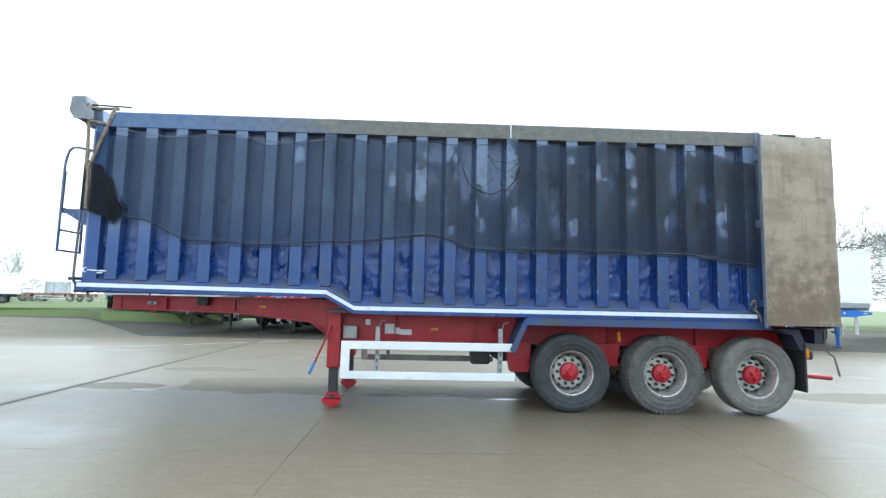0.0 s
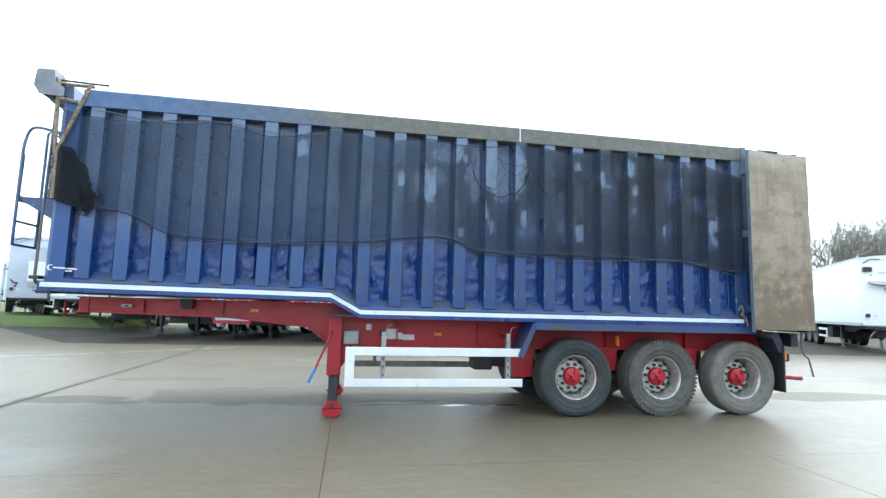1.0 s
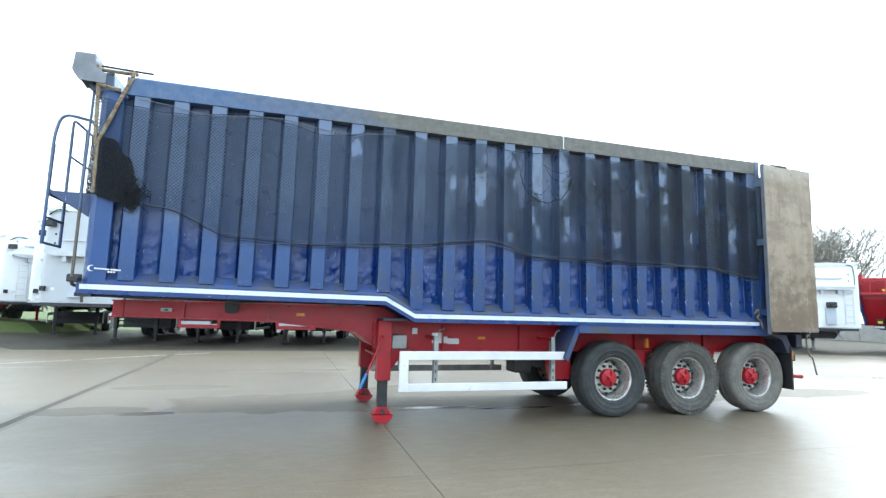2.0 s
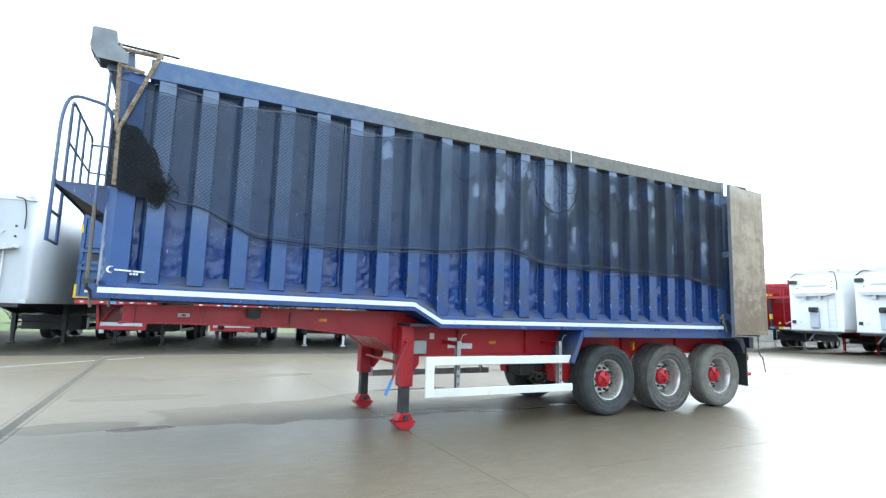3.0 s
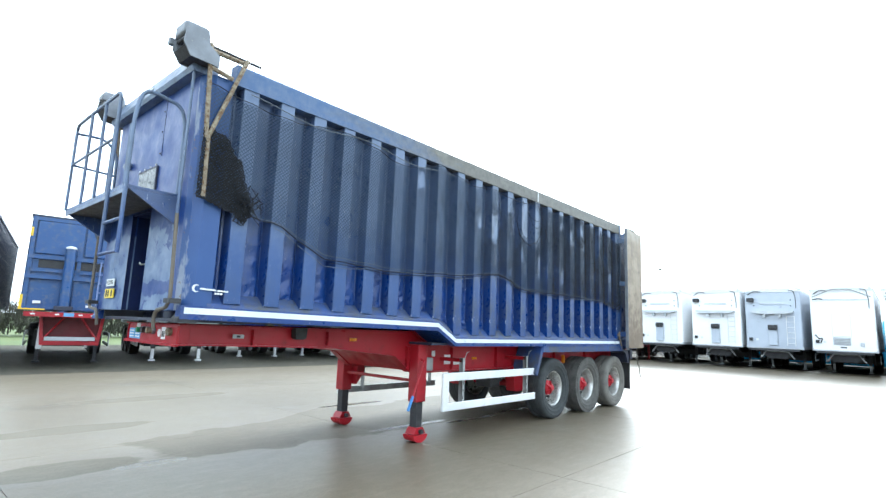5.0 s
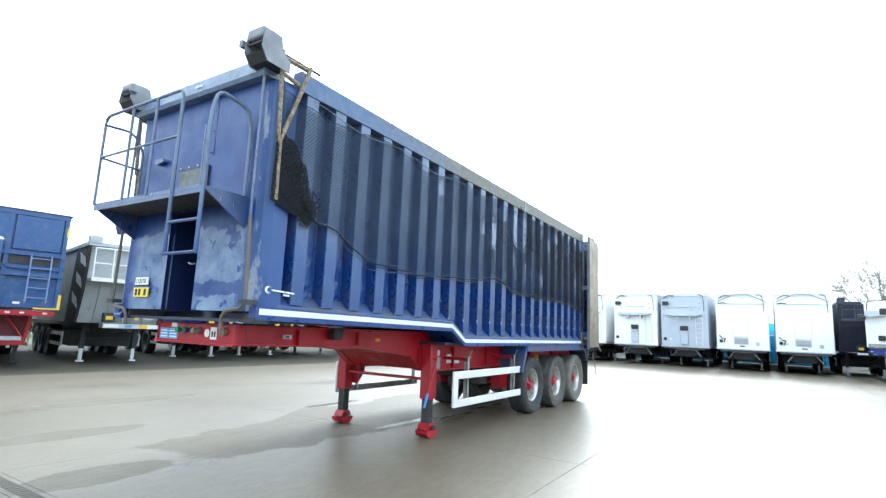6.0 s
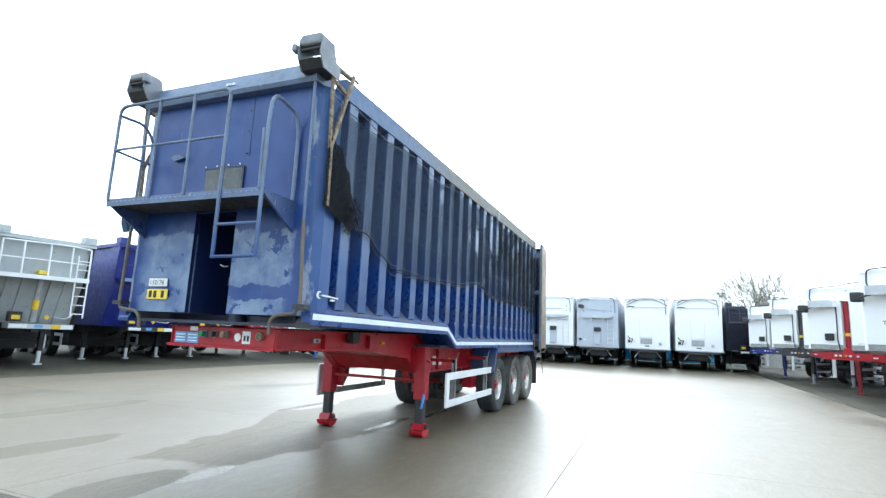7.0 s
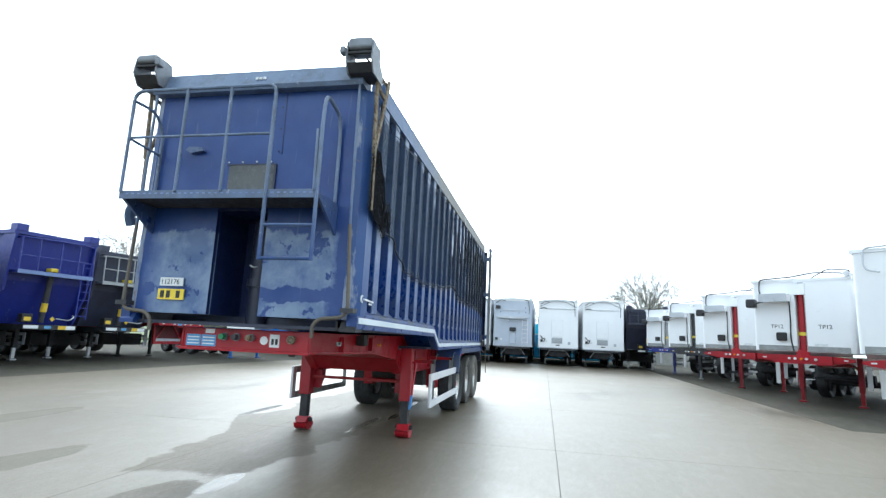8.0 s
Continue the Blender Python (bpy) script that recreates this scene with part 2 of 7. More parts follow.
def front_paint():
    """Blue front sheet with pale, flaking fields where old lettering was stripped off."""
    m, n, l, b = shader("flaking_blue_front")
    nt = m.node_tree
    tc = n.new("ShaderNodeTexCoord")
    sep = n.new("ShaderNodeSeparateXYZ")
    l.new(tc.outputs["Object"], sep.inputs["Vector"])
    ragged = noise_node(nt, 4.2, 7, 0.6)
    blob = noise_node(nt, 3.6, 4, 0.55)
    broad = noise_node(nt, 2.2, 3)

    def inside(axis, lo, hi, soft):
        up = ramp(nt, sep.outputs[axis], lo - soft, lo + soft)
        down = ramp(nt, sep.outputs[axis], hi - soft, hi + soft, 1.0, 0.0)
        return math_node(nt, "MULTIPLY", up, down)
    drips = math_node(nt, "MULTIPLY", math_node(nt, "SUBTRACT", noise_node(nt, 7, 5, 0.6, stretch=(1, 1, 0.12)), 0.5), 0.35)
    cloud = math_node(nt, "MULTIPLY", math_node(nt, "SUBTRACT", ragged, 0.5), 0.55)
    fringe = math_node(nt, "ADD", drips, cloud)

    def ragged_edge(axis, at, soft, rising):
        v = math_node(nt, "ADD", sep.outputs[axis], math_node(nt, "MULTIPLY", fringe, 0.45))
        return ramp(nt, v, at - soft, at + soft, 0.0 if rising else 1.0, 1.0 if rising else 0.0)
    band = inside("Z", 1.745, 1.87, 0.03)
    fine = math_node(nt, "MULTIPLY", math_node(nt, "SUBTRACT", noise_node(nt, 11, 6, 0.68), 0.5), 0.55)
    holes = math_node(nt, "ADD", blob, fine)
    outer = ramp(nt, sep.outputs["Y"], 0.55, 0.9, 0.0, 0.07)
    edgeward = ramp(nt, sep.outputs["Y"], -0.95, -0.50, 0.09, 0.0)
    gone_far = ramp(nt, math_node(nt, "ADD", holes, math_node(nt, "ADD", math_node(nt, "MULTIPLY", band, 0.17), outer)), 0.645, 0.675)
    gone_near = ramp(nt, math_node(nt, "ADD", holes, math_node(nt, "ADD", math_node(nt, "MULTIPLY", band, 0.30), edgeward)), 0.625, 0.66)
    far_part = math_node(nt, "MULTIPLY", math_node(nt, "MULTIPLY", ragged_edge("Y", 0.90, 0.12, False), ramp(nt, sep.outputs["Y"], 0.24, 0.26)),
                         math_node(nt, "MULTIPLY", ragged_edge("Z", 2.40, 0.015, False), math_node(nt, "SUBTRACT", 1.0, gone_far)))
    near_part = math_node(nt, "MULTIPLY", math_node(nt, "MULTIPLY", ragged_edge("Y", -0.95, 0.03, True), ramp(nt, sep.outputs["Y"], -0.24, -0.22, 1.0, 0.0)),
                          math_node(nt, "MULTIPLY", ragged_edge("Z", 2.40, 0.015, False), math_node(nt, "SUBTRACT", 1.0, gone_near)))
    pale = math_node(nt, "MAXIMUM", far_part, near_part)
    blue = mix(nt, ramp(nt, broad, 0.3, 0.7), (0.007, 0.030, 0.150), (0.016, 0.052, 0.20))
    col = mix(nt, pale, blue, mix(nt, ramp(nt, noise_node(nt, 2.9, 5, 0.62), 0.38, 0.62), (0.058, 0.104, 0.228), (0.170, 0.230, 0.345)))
    streak = noise_node(nt, 6, 5, 0.6, stretch=(1, 3, 0.3))
    col = mix(nt, ramp(nt, streak, 0.62, 0.8, 0, 0.45), col, (0.17, 0.19, 0.24))
    l.new(col, b.inputs["Base Color"])
    l.new(ramp(nt, ragged, 0.3, 0.7, 0.28, 0.55), b.inputs["Roughness"])
    bump(nt, b, ragged, 0.25, 0.02)
    return m


def tail_panel_paint():
    """Rubbed grey-brown steel sheet with rust coming through towards the foot."""
    m, n, l, b = shader("rubbed_rusty_sheet")
    nt = m.node_tree
    tc = n.new("ShaderNodeTexCoord")
    sep = n.new("ShaderNodeSeparateXYZ")
    l.new(tc.outputs["Object"], sep.inputs["Vector"])
    a = noise_node(nt, 1.6, 5, 0.6)
    blot = noise_node(nt, 5.0, 7, 0.7)
    smear = noise_node(nt, 3.2, 6, 0.62, stretch=(1.1, 1, 2.4))
    band = noise_node(nt, 1.7, 6, 0.62, stretch=(0.9, 1, 1.9))
    drip = noise_node(nt, 5.0, 5, 0.6, stretch=(2.2, 1, 0.22))
    col = mix(nt, ramp(nt, a, 0.3, 0.7), (0.235, 0.185, 0.130), (0.325, 0.268, 0.196))
    col = mix(nt, ramp(nt, band, 0.46, 0.58, 0, 0.7), col, (0.165, 0.130, 0.092))
    col = mix(nt, ramp(nt, drip, 0.52, 0.68, 0, 0.5), col, (0.15, 0.112, 0.078))
    col = mix(nt, ramp(nt, smear, 0.60, 0.76, 0, 0.35), col, (0.38, 0.325, 0.25))
    crown = ramp(nt, math_node(nt, "ADD", sep.outputs["Z"], math_node(nt, "MULTIPLY", blot, 0.5)), 3.85, 4.15, 0.0, 0.55)
    col = mix(nt, crown, col, (0.45, 0.42, 0.36))
    foot = ramp(nt, math_node(nt, "ADD", sep.outputs["Z"], math_node(nt, "MULTIPLY", smear, 0.5)), 1.75, 2.55, 0.26, 0.0)
    rust = ramp(nt, math_node(nt, "ADD", blot, foot), 0.56, 0.72, 0, 0.75)
    col = mix(nt, rust, col, (0.125, 0.088, 0.056))
    scrape = ramp(nt, noise_node(nt, 4.5, 8, 0.7, stretch=(1, 1, 0.5)), 0.66, 0.70, 0, 0.3)
    col = mix(nt, scrape, col, (0.50, 0.44, 0.34))
    l.new(col, b.inputs["Base Color"])
    b.inputs["Roughness"].default_value = 0.62
    bump(nt, b, blot, 0.25, 0.01)
    return m


def concrete_paint():
    """Rain-damp concrete: dry and wet fields with wandering borders, fine grit, stains."""
    m, n, l, b = shader("damp_concrete")
    nt = m.node_tree
    geo = n.new("ShaderNodeNewGeometry")

    def at(scale, detail=4, rough=0.55, stretch=(1, 1, 1)):
        mp = n.new("ShaderNodeMapping")
        mp.inputs["Scale"].default_value = stretch
        l.new(geo.outputs["Position"], mp.inputs["Vector"])
        t = n.new("ShaderNodeTexNoise")
        t.inputs["Scale"].default_value, t.inputs["Detail"].default_value, t.inputs["Roughness"].default_value = scale, detail, rough
        l.new(mp.outputs["Vector"], t.inputs["Vector"])
        return t.outputs["Fac"]
    wet = ramp(nt, at(0.16, 6, 0.52), 0.36, 0.64)
    pool = ramp(nt, at(0.27, 5, 0.5, (1, 1.6, 1)), 0.57, 0.66)
    tone = at(0.12, 3)
    blotch = at(1.7, 6, 0.65)
    grit = at(90, 3, 0.7)
    brush = at(5.0, 4, 0.6, (0.25, 2.5, 1))
    dry = mix(nt, ramp(nt, tone, 0.35, 0.65), (0.185, 0.152, 0.105), (0.206, 0.174, 0.126))
    dry = mix(nt, ramp(nt, blotch, 0.35, 0.75, 0, 0.5), dry, (0.164, 0.138, 0.098))
    dry = mix(nt, ramp(nt, brush, 0.45, 0.75, 0, 0.3), dry, (0.189, 0.170, 0.136))
    dark = mix(nt, ramp(nt, blotch, 0.3, 0.7), (0.133, 0.107, 0.071), (0.154, 0.126, 0.086))
    col = mix(nt, wet, dry, dark)
    col = mix(nt, pool, col, (0.140, 0.119, 0.087))
    sep = n.new("ShaderNodeSeparateXYZ")
    l.new(geo.outputs["Position"], sep.inputs["Vector"])
    edge = math_node(nt, "MULTIPLY", at(1.1, 7, 0.66), 1.0)

    def field(cx, cy, rx, ry, lo, hi):
        dx = math_node(nt, "POWER", math_node(nt, "MULTIPLY", math_node(nt, "ABSOLUTE", math_node(nt, "SUBTRACT", sep.outputs["X"], cx), 0), 1 / rx), 2)
        dy = math_node(nt, "POWER", math_node(nt, "MULTIPLY", math_node(nt, "ABSOLUTE", math_node(nt, "SUBTRACT", sep.outputs["Y"], cy), 0), 1 / ry), 2)
        d = math_node(nt, "ADD", math_node(nt, "SQRT", math_node(nt, "ADD", dx, dy), 0), edge)
        return ramp(nt, d, lo, hi, 1.0, 0.0)
    wob = math_node(nt, "MULTIPLY", math_node(nt, "SUBTRACT", at(0.75, 7, 0.6), 0.5), 1.5)
    py = math_node(nt, "ADD", sep.outputs["Y"], wob)
    px = math_node(nt, "ADD", sep.outputs["X"], wob)
    south = ramp(nt, math_node(nt, "ADD", py, ramp(nt, sep.outputs["X"], -4.4, -2.2, -0.5, 0.0)), 8.04, 8.12)
    north = ramp(nt, math_node(nt, "SUBTRACT", py, ramp(nt, sep.outputs["X"], -2.0, -1.3, 0.0, 0.55)), 9.66, 9.74, 1.0, 0.0)
    ends = math_node(nt, "MULTIPLY", ramp(nt, px, -4.25, -4.15), ramp(nt, px, 5.2, 5.6, 1.0, 0.0))
    sheltered = math_node(nt, "MULTIPLY", math_node(nt, "MULTIPLY", south, north), ends)
    for spot in ((-5.15, 8.65, 0.75, 0.34), (-4.5, 10.75, 0.95, 0.3), (-2.6, 13.2, 1.5, 0.3), (7.4, 8.6, 1.6, 0.5)):
        sheltered = math_node(nt, "MAXIMUM", sheltered, field(*spot, 1.45, 1.52))
    puddle = field(-4.38, 8.36, 0.42, 0.13, 1.38, 1.44)
    for spot in ((-0.55, 8.22, 0.9, 0.10), (0.75, 8.0, 0.8, 0.09), (0.1, 10.45, 0.9, 0.10), (2.2, 8.15, 0.7, 0.08)):
        puddle = math_node(nt, "MAXIMUM", puddle, field(*spot, 1.30, 1.50))
    stain = field(6.3, 4.15, 1.05, 0.28, 1.25, 1.45)
    col = mix(nt, math_node(nt, "MULTIPLY", sheltered, 0.75), col, mix(nt, blotch, (0.143, 0.130, 0.104), (0.175, 0.160, 0.130)))
    col = mix(nt, math_node(nt, "MULTIPLY", stain, 0.55), col, (0.070, 0.063, 0.050))
    # wet strip beside the trailer; its dark reflection is mixed into the colour
    wet_reflection = math_node(nt, "MULTIPLY", ramp(nt, py, 3.2, 6.2), ramp(nt, py, 8.04, 8.12, 1.0, 0.0))
    wet_reflection = math_node(nt, "MULTIPLY", wet_reflection, math_node(nt, "MULTIPLY", ramp(nt, px, -6.2, -3.6), ramp(nt, px, 5.0, 7.5, 1.0, 0.0)))
    col = mix(nt, math_node(nt, "MULTIPLY", wet_reflection, 0.38), col, mix(nt, blotch, (0.084, 0.069, 0.046), (0.108, 0.090, 0.062)))
    verge = ramp(nt, math_node(nt, "ADD", py, math_node(nt, "MULTIPLY", sep.outputs["X"], 0.06)), 13.6, 17.4, 0.0, 0.66)
    col = mix(nt, verge, col, mix(nt, blotch, (0.082, 0.072, 0.046), (0.104, 0.086, 0.056)))
    col = mix(nt, ramp(nt, grit, 0.38, 0.66, 0, 0.65), col, (0.082, 0.068, 0.047))
    col = mix(nt, ramp(nt, at(30, 6, 0.8), 0.47, 0.60, 0, 0.55), col, (0.080, 0.066, 0.046))
    col = mix(nt, ramp(nt, at(46, 4, 0.8), 0.58, 0.68, 0, 0.5), col, (0.30, 0.265, 0.21))
    col = mix(nt, ramp(nt, at(7, 7, 0.75, (0.5, 1.6, 1)), 0.46, 0.74, 0, 0.30), col, (0.280, 0.248, 0.196))
    l.new(col, b.inputs["Base Color"])
    r = math_node(nt, "ADD", ramp(nt, wet, 0, 1, 0.45, 0.37), ramp(nt, blotch, 0.3, 0.7, -0.015, 0.025))
    r = math_node(nt, "SUBTRACT", r, math_node(nt, "MULTIPLY", pool, 0.10))
    r = math_node(nt, "ADD", r, math_node(nt, "MULTIPLY", sheltered, 0.17))
    r = math_node(nt, "MULTIPLY", r, math_node(nt, "SUBTRACT", 1.0, math_node(nt, "MULTIPLY", puddle, 0.6)))
    r = math_node(nt, "ADD", r, math_node(nt, "MULTIPLY", verge, 0.5))
    l.new(r, b.inputs["Roughness"])
    film = math_node(nt, "SUBTRACT", math_node(nt, "SUBTRACT", 0.47, math_node(nt, "MULTIPLY", verge, 0.33)), math_node(nt, "MULTIPLY", sheltered, 0.28))
    l.new(film, b.inputs["Specular IOR Level"])
    bump(nt, b, math_node(nt, "ADD", math_node(nt, "MULTIPLY", grit, 0.6), math_node(nt, "MULTIPLY", blotch, 0.12)), 0.28, 0.006)
    return m


def ground_paint(name, a, b2, c, rough, scale):
    m, n, l, b = shader(name)
    nt = m.node_tree
    geo = n.new("ShaderNodeNewGeometry")
    outs = []
    for s in (scale, scale * 9, scale * 70):
        t = n.new("ShaderNodeTexNoise")
        t.inputs["Scale"].default_value, t.inputs["Detail"].default_value = s, 5
        l.new(geo.outputs["Position"], t.inputs["Vector"])
        outs.append(t.outputs["Fac"])
    col = mix(nt, ramp(nt, outs[0], 0.35, 0.65), a, b2)
    col = mix(nt, ramp(nt, outs[1], 0.45, 0.7, 0, 0.7), col, c)
    col = mix(nt, ramp(nt, outs[2], 0.40, 0.68, 0, 0.6), col, c)
    l.new(col, b.inputs["Base Color"])
    l.new(ramp(nt, outs[1], 0.3, 0.7, rough - 0.12, rough + 0.05), b.inputs["Roughness"])
    bump(nt, b, outs[2], 0.6, 0.02)
    return m


def rail_paint():
    """Top rail: blue paint in front, worn to grimy steel further back, with a ragged border."""
    m, n, l, b = shader("blue_to_grimy_rail")
    nt = m.node_tree
    tc = n.new("ShaderNodeTexCoord")
    sep = n.new("ShaderNodeSeparateXYZ")
    l.new(tc.outputs["Object"], sep.inputs["Vector"])
    rag = noise_node(nt, 1.4, 7, 0.7, stretch=(1, 1, 4))
    fine = noise_node(nt, 9, 6, 0.7)
    far = ramp(nt, math_node(nt, "ADD", sep.outputs["X"], math_node(nt, "MULTIPLY", rag, 5.0)), -1.2, 1.4)
    grime = mix(nt, ramp(nt, fine, 0.35, 0.7), (0.085, 0.083, 0.075), (0.15, 0.145, 0.125))
    grime = mix(nt, ramp(nt, rag, 0.6, 0.75, 0, 0.5), grime, (0.24, 0.23, 0.20))
    blue = mix(nt, ramp(nt, fine, 0.4, 0.75), (0.05, 0.10, 0.22), (0.11, 0.15, 0.235))
    l.new(mix(nt, far, blue, grime), b.inputs["Base Color"])
    b.inputs["Roughness"].default_value = 0.55
    bump(nt, b, fine, 0.3, 0.01)
    return m


def muddy_paint():
    """Blue ledge with dried mud and moss lying on it."""
    m, n, l, b = shader("muddy_blue_ledge")
    nt = m.node_tree
    a, c = noise_node(nt, 4.5, 7, 0.7), noise_node(nt, 1.2, 4)
    col = mix(nt, ramp(nt, c, 0.35, 0.65), (0.016, 0.045, 0.17), (0.03, 0.065, 0.19))
    col = mix(nt, ramp(nt, math_node(nt, "ADD", a, math_node(nt, "MULTIPLY", c, 0.3)), 0.54, 0.76, 0, 0.75), col, (0.055, 0.056, 0.045))
    l.new(col, b.inputs["Base Color"])
    b.inputs["Roughness"].default_value = 0.6
    bump(nt, b, a, 0.4, 0.012)
    return m


def net_paint():
    """Faded blue-grey twine in front, blackened with grime in patches and towards the rear."""
    m, n, l, b = shader("weathered_net")
    nt = m.node_tree
    tc = n.new("ShaderNodeTexCoord")
    sep = n.new("ShaderNodeSeparateXYZ")
    l.new(tc.outputs["Object"], sep.inputs["Vector"])
    soot = noise_node(nt, 1.1, 6, 0.62, stretch=(1, 1, 0.6))
    rear = ramp(nt, sep.outputs["X"], -1.6, 2.6, 0.0, 0.30)
    fade = mix(nt, ramp(nt, noise_node(nt, 4.0, 4), 0.35, 0.65), (0.028, 0.050, 0.100), (0.044, 0.072, 0.132))
    l.new(mix(nt, ramp(nt, math_node(nt, "ADD", soot, rear), 0.54, 0.84), fade, (0.027, 0.030, 0.035)), b.inputs["Base Color"])
    b.inputs["Roughness"].default_value = 0.75
    return m


NET = net_paint()
RAIL, MUDDY = rail_paint(), muddy_paint()
# blue taken down to near-black for the shade inside the ram slot
DEEP = worn("blue_deepened_as_shade", (0.003, 0.010, 0.060), (0.004, 0.013, 0.07), (0.02, 0.03, 0.06), 0.45, scale=2)


def post_paint():
    """Corner post: blue paint rubbed to pale steel and rust along its front arris."""
    m, n, l, b = shader("scraped_blue_post")
    nt = m.node_tree
    tc = n.new("ShaderNodeTexCoord")
    sep = n.new("ShaderNodeSeparateXYZ")
    l.new(tc.outputs["Object"], sep.inputs["Vector"])
    broad, rub, fleck = noise_node(nt, 1.8, 4), noise_node(nt, 3.0, 7, 0.66, stretch=(1.6, 1.6, 0.5)), noise_node(nt, 14, 6, 0.7)
    arris = ramp(nt, sep.outputs["X"], -4.810, -4.700, 0.19, -0.05)
    col = mix(nt, ramp(nt, broad, 0.3, 0.7), (0.012, 0.045, 0.170), (0.024, 0.070, 0.215))
    col = mix(nt, ramp(nt, math_node(nt, "ADD", rub, arris), 0.68, 0.75, 0, 0.6), col, mix(nt, fleck, (0.20, 0.23, 0.29), (0.44, 0.47, 0.50)))
    col = mix(nt, ramp(nt, math_node(nt, "ADD", fleck, math_node(nt, "MULTIPLY", arris, 0.6)), 0.70, 0.76, 0, 0.7), col, (0.13, 0.085, 0.05))
    l.new(col, b.inputs["Base Color"])
    l.new(ramp(nt, rub, 0.3, 0.7, 0.34, 0.55), b.inputs["Roughness"])
    bump(nt, b, rub, 0.25, 0.01)
    return m


POST = post_paint()
DISC = worn("dirty_wheel_disc", (0.56, 0.57, 0.54), (0.44, 0.44, 0.41), (0.09, 0.08, 0.065), 0.6, 0.3, scale=9)
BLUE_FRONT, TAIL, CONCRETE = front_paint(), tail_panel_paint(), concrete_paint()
GRAVEL = ground_paint("dark_wet_gravel", (0.032, 0.031, 0.024), (0.055, 0.051, 0.041), (0.11, 0.10, 0.078), 0.85, 0.5)
GRAVEL.node_tree.nodes["Principled BSDF"].inputs["Specular IOR Level"].default_value = 0.12
GRASS = ground_paint("short_grass", (0.06, 0.105, 0.022), (0.08, 0.12, 0.028), (0.11, 0.12, 0.042), 0.9, 0.15)
JOINT = plain("dark_joint_filler", (0.13, 0.117, 0.095), 0.85)
GLASS = worn("dusty_window", (0.075, 0.08, 0.078), (0.06, 0.064, 0.066), (0.16, 0.165, 0.16), 0.22, scale=3)
GRATE = plain("dull_iron_grate", (0.13, 0.118, 0.098), 0.8)
LINE = worn("worn_white_line", (0.5, 0.5, 0.46), (0.42, 0.42, 0.38), (0.26, 0.24, 0.2), 0.6, scale=3, wear_lo=0.48, wear_hi=0.6)


# ---- mesh helpers ----
def box(bm, x0, x1, y0, y1, z0, z1):
    v = [bm.verts.new(p) for p in ((x0, y0, z0), (x1, y0, z0), (x1, y1, z0), (x0, y1, z0), (x0, y0, z1), (x1, y0, z1), (x1, y1, z1), (x0, y1, z1))]
    for f in ((0, 3, 2, 1), (4, 5, 6, 7), (0, 1, 5, 4), (1, 2, 6, 5), (2, 3, 7, 6), (3, 0, 4, 7)):
        bm.faces.new([v[k] for k in f])
    return v


def boxes(*rows):
    bm = bmesh.new()
    for r in rows:
        box(bm, *r)
    return bm


def rounded(x0, x1, y0, y1, z0, z1, r=0.01, seg=2):
    bm = boxes((x0, x1, y0, y1, z0, z1))
    bmesh.ops.bevel(bm, geom=list(bm.edges), offset=r, segments=seg, profile=0.5, affect="EDGES")
    return bm


def prism(points, lo, hi, axis="y"):
    """A closed outline in the two other axes, pushed out along one axis."""
    bm = bmesh.new()
    def put(a, b, c):
        return {"y": (a, c, b), "x": (c, a, b), "z": (a, b, c)}[axis]
    f = [bm.verts.new(put(a, b, lo)) for a, b in points]
    g = [bm.verts.new(put(a, b, hi)) for a, b in points]
    bm.faces.new(f)
    bm.faces.new(g[::-1])
    for k in range(len(points)):
        n = (k + 1) % len(points)
        bm.faces.new((f[k], g[k], g[n], f[n]))
    bmesh.ops.recalc_face_normals(bm, faces=bm.faces)
    return bm


def lathe(profile, seg=32, axis="y"):
    """Rows of (radius, height along the axis), turned round the axis."""
    bm = bmesh.new()
    rings = []
    for r, h in profile:
        ring = []
        for k in range(seg):
            a = 2 * math.pi * k / seg
            c, s = r * math.cos(a), r * math.sin(a)
            ring.append(bm.verts.new({"y": (c, h, s), "z": (c, s, h), "x": (h, c, s)}[axis]))
        rings.append(ring)
    for p, q in zip(rings, rings[1:]):
        for k in range(seg):
            n = (k + 1) % seg
            bm.faces.new((p[k], p[n], q[n], q[k]))
    bmesh.ops.recalc_face_normals(bm, faces=bm.faces)
    return bm


def tube(points, r, seg=8, bm=None, closed_ends=True):
    """A round bar or hose along points."""
    bm = bm or bmesh.new()
    pts = [Vector(p) for p in points]
    rings, prev = [], None
    for k, p in enumerate(pts):
        d = (pts[min(k + 1, len(pts) - 1)] - pts[max(k - 1, 0)]).normalized()
        side = d.cross(Vector((0, 0, 1))) if abs(d.z) < 0.95 else d.cross(Vector((1, 0, 0)))
        side.normalize()
        if prev is not None and side.dot(prev) < 0:
            side.negate()
        prev = side
        up = side.cross(d)
        rad = r[k] if isinstance(r, (list, tuple)) else r
        rings.append([bm.verts.new(p + (side * math.cos(2 * math.pi * j / seg) + up * math.sin(2 * math.pi * j / seg)) * rad) for j in range(seg)])
    for a, b in zip(rings, rings[1:]):
        for j in range(seg):
            n = (j + 1) % seg
            bm.faces.new((a[j], a[n], b[n], b[j]))
    if closed_ends:
        bm.faces.new(rings[0][::-1])
        bm.faces.new(rings[-1])
    return bm


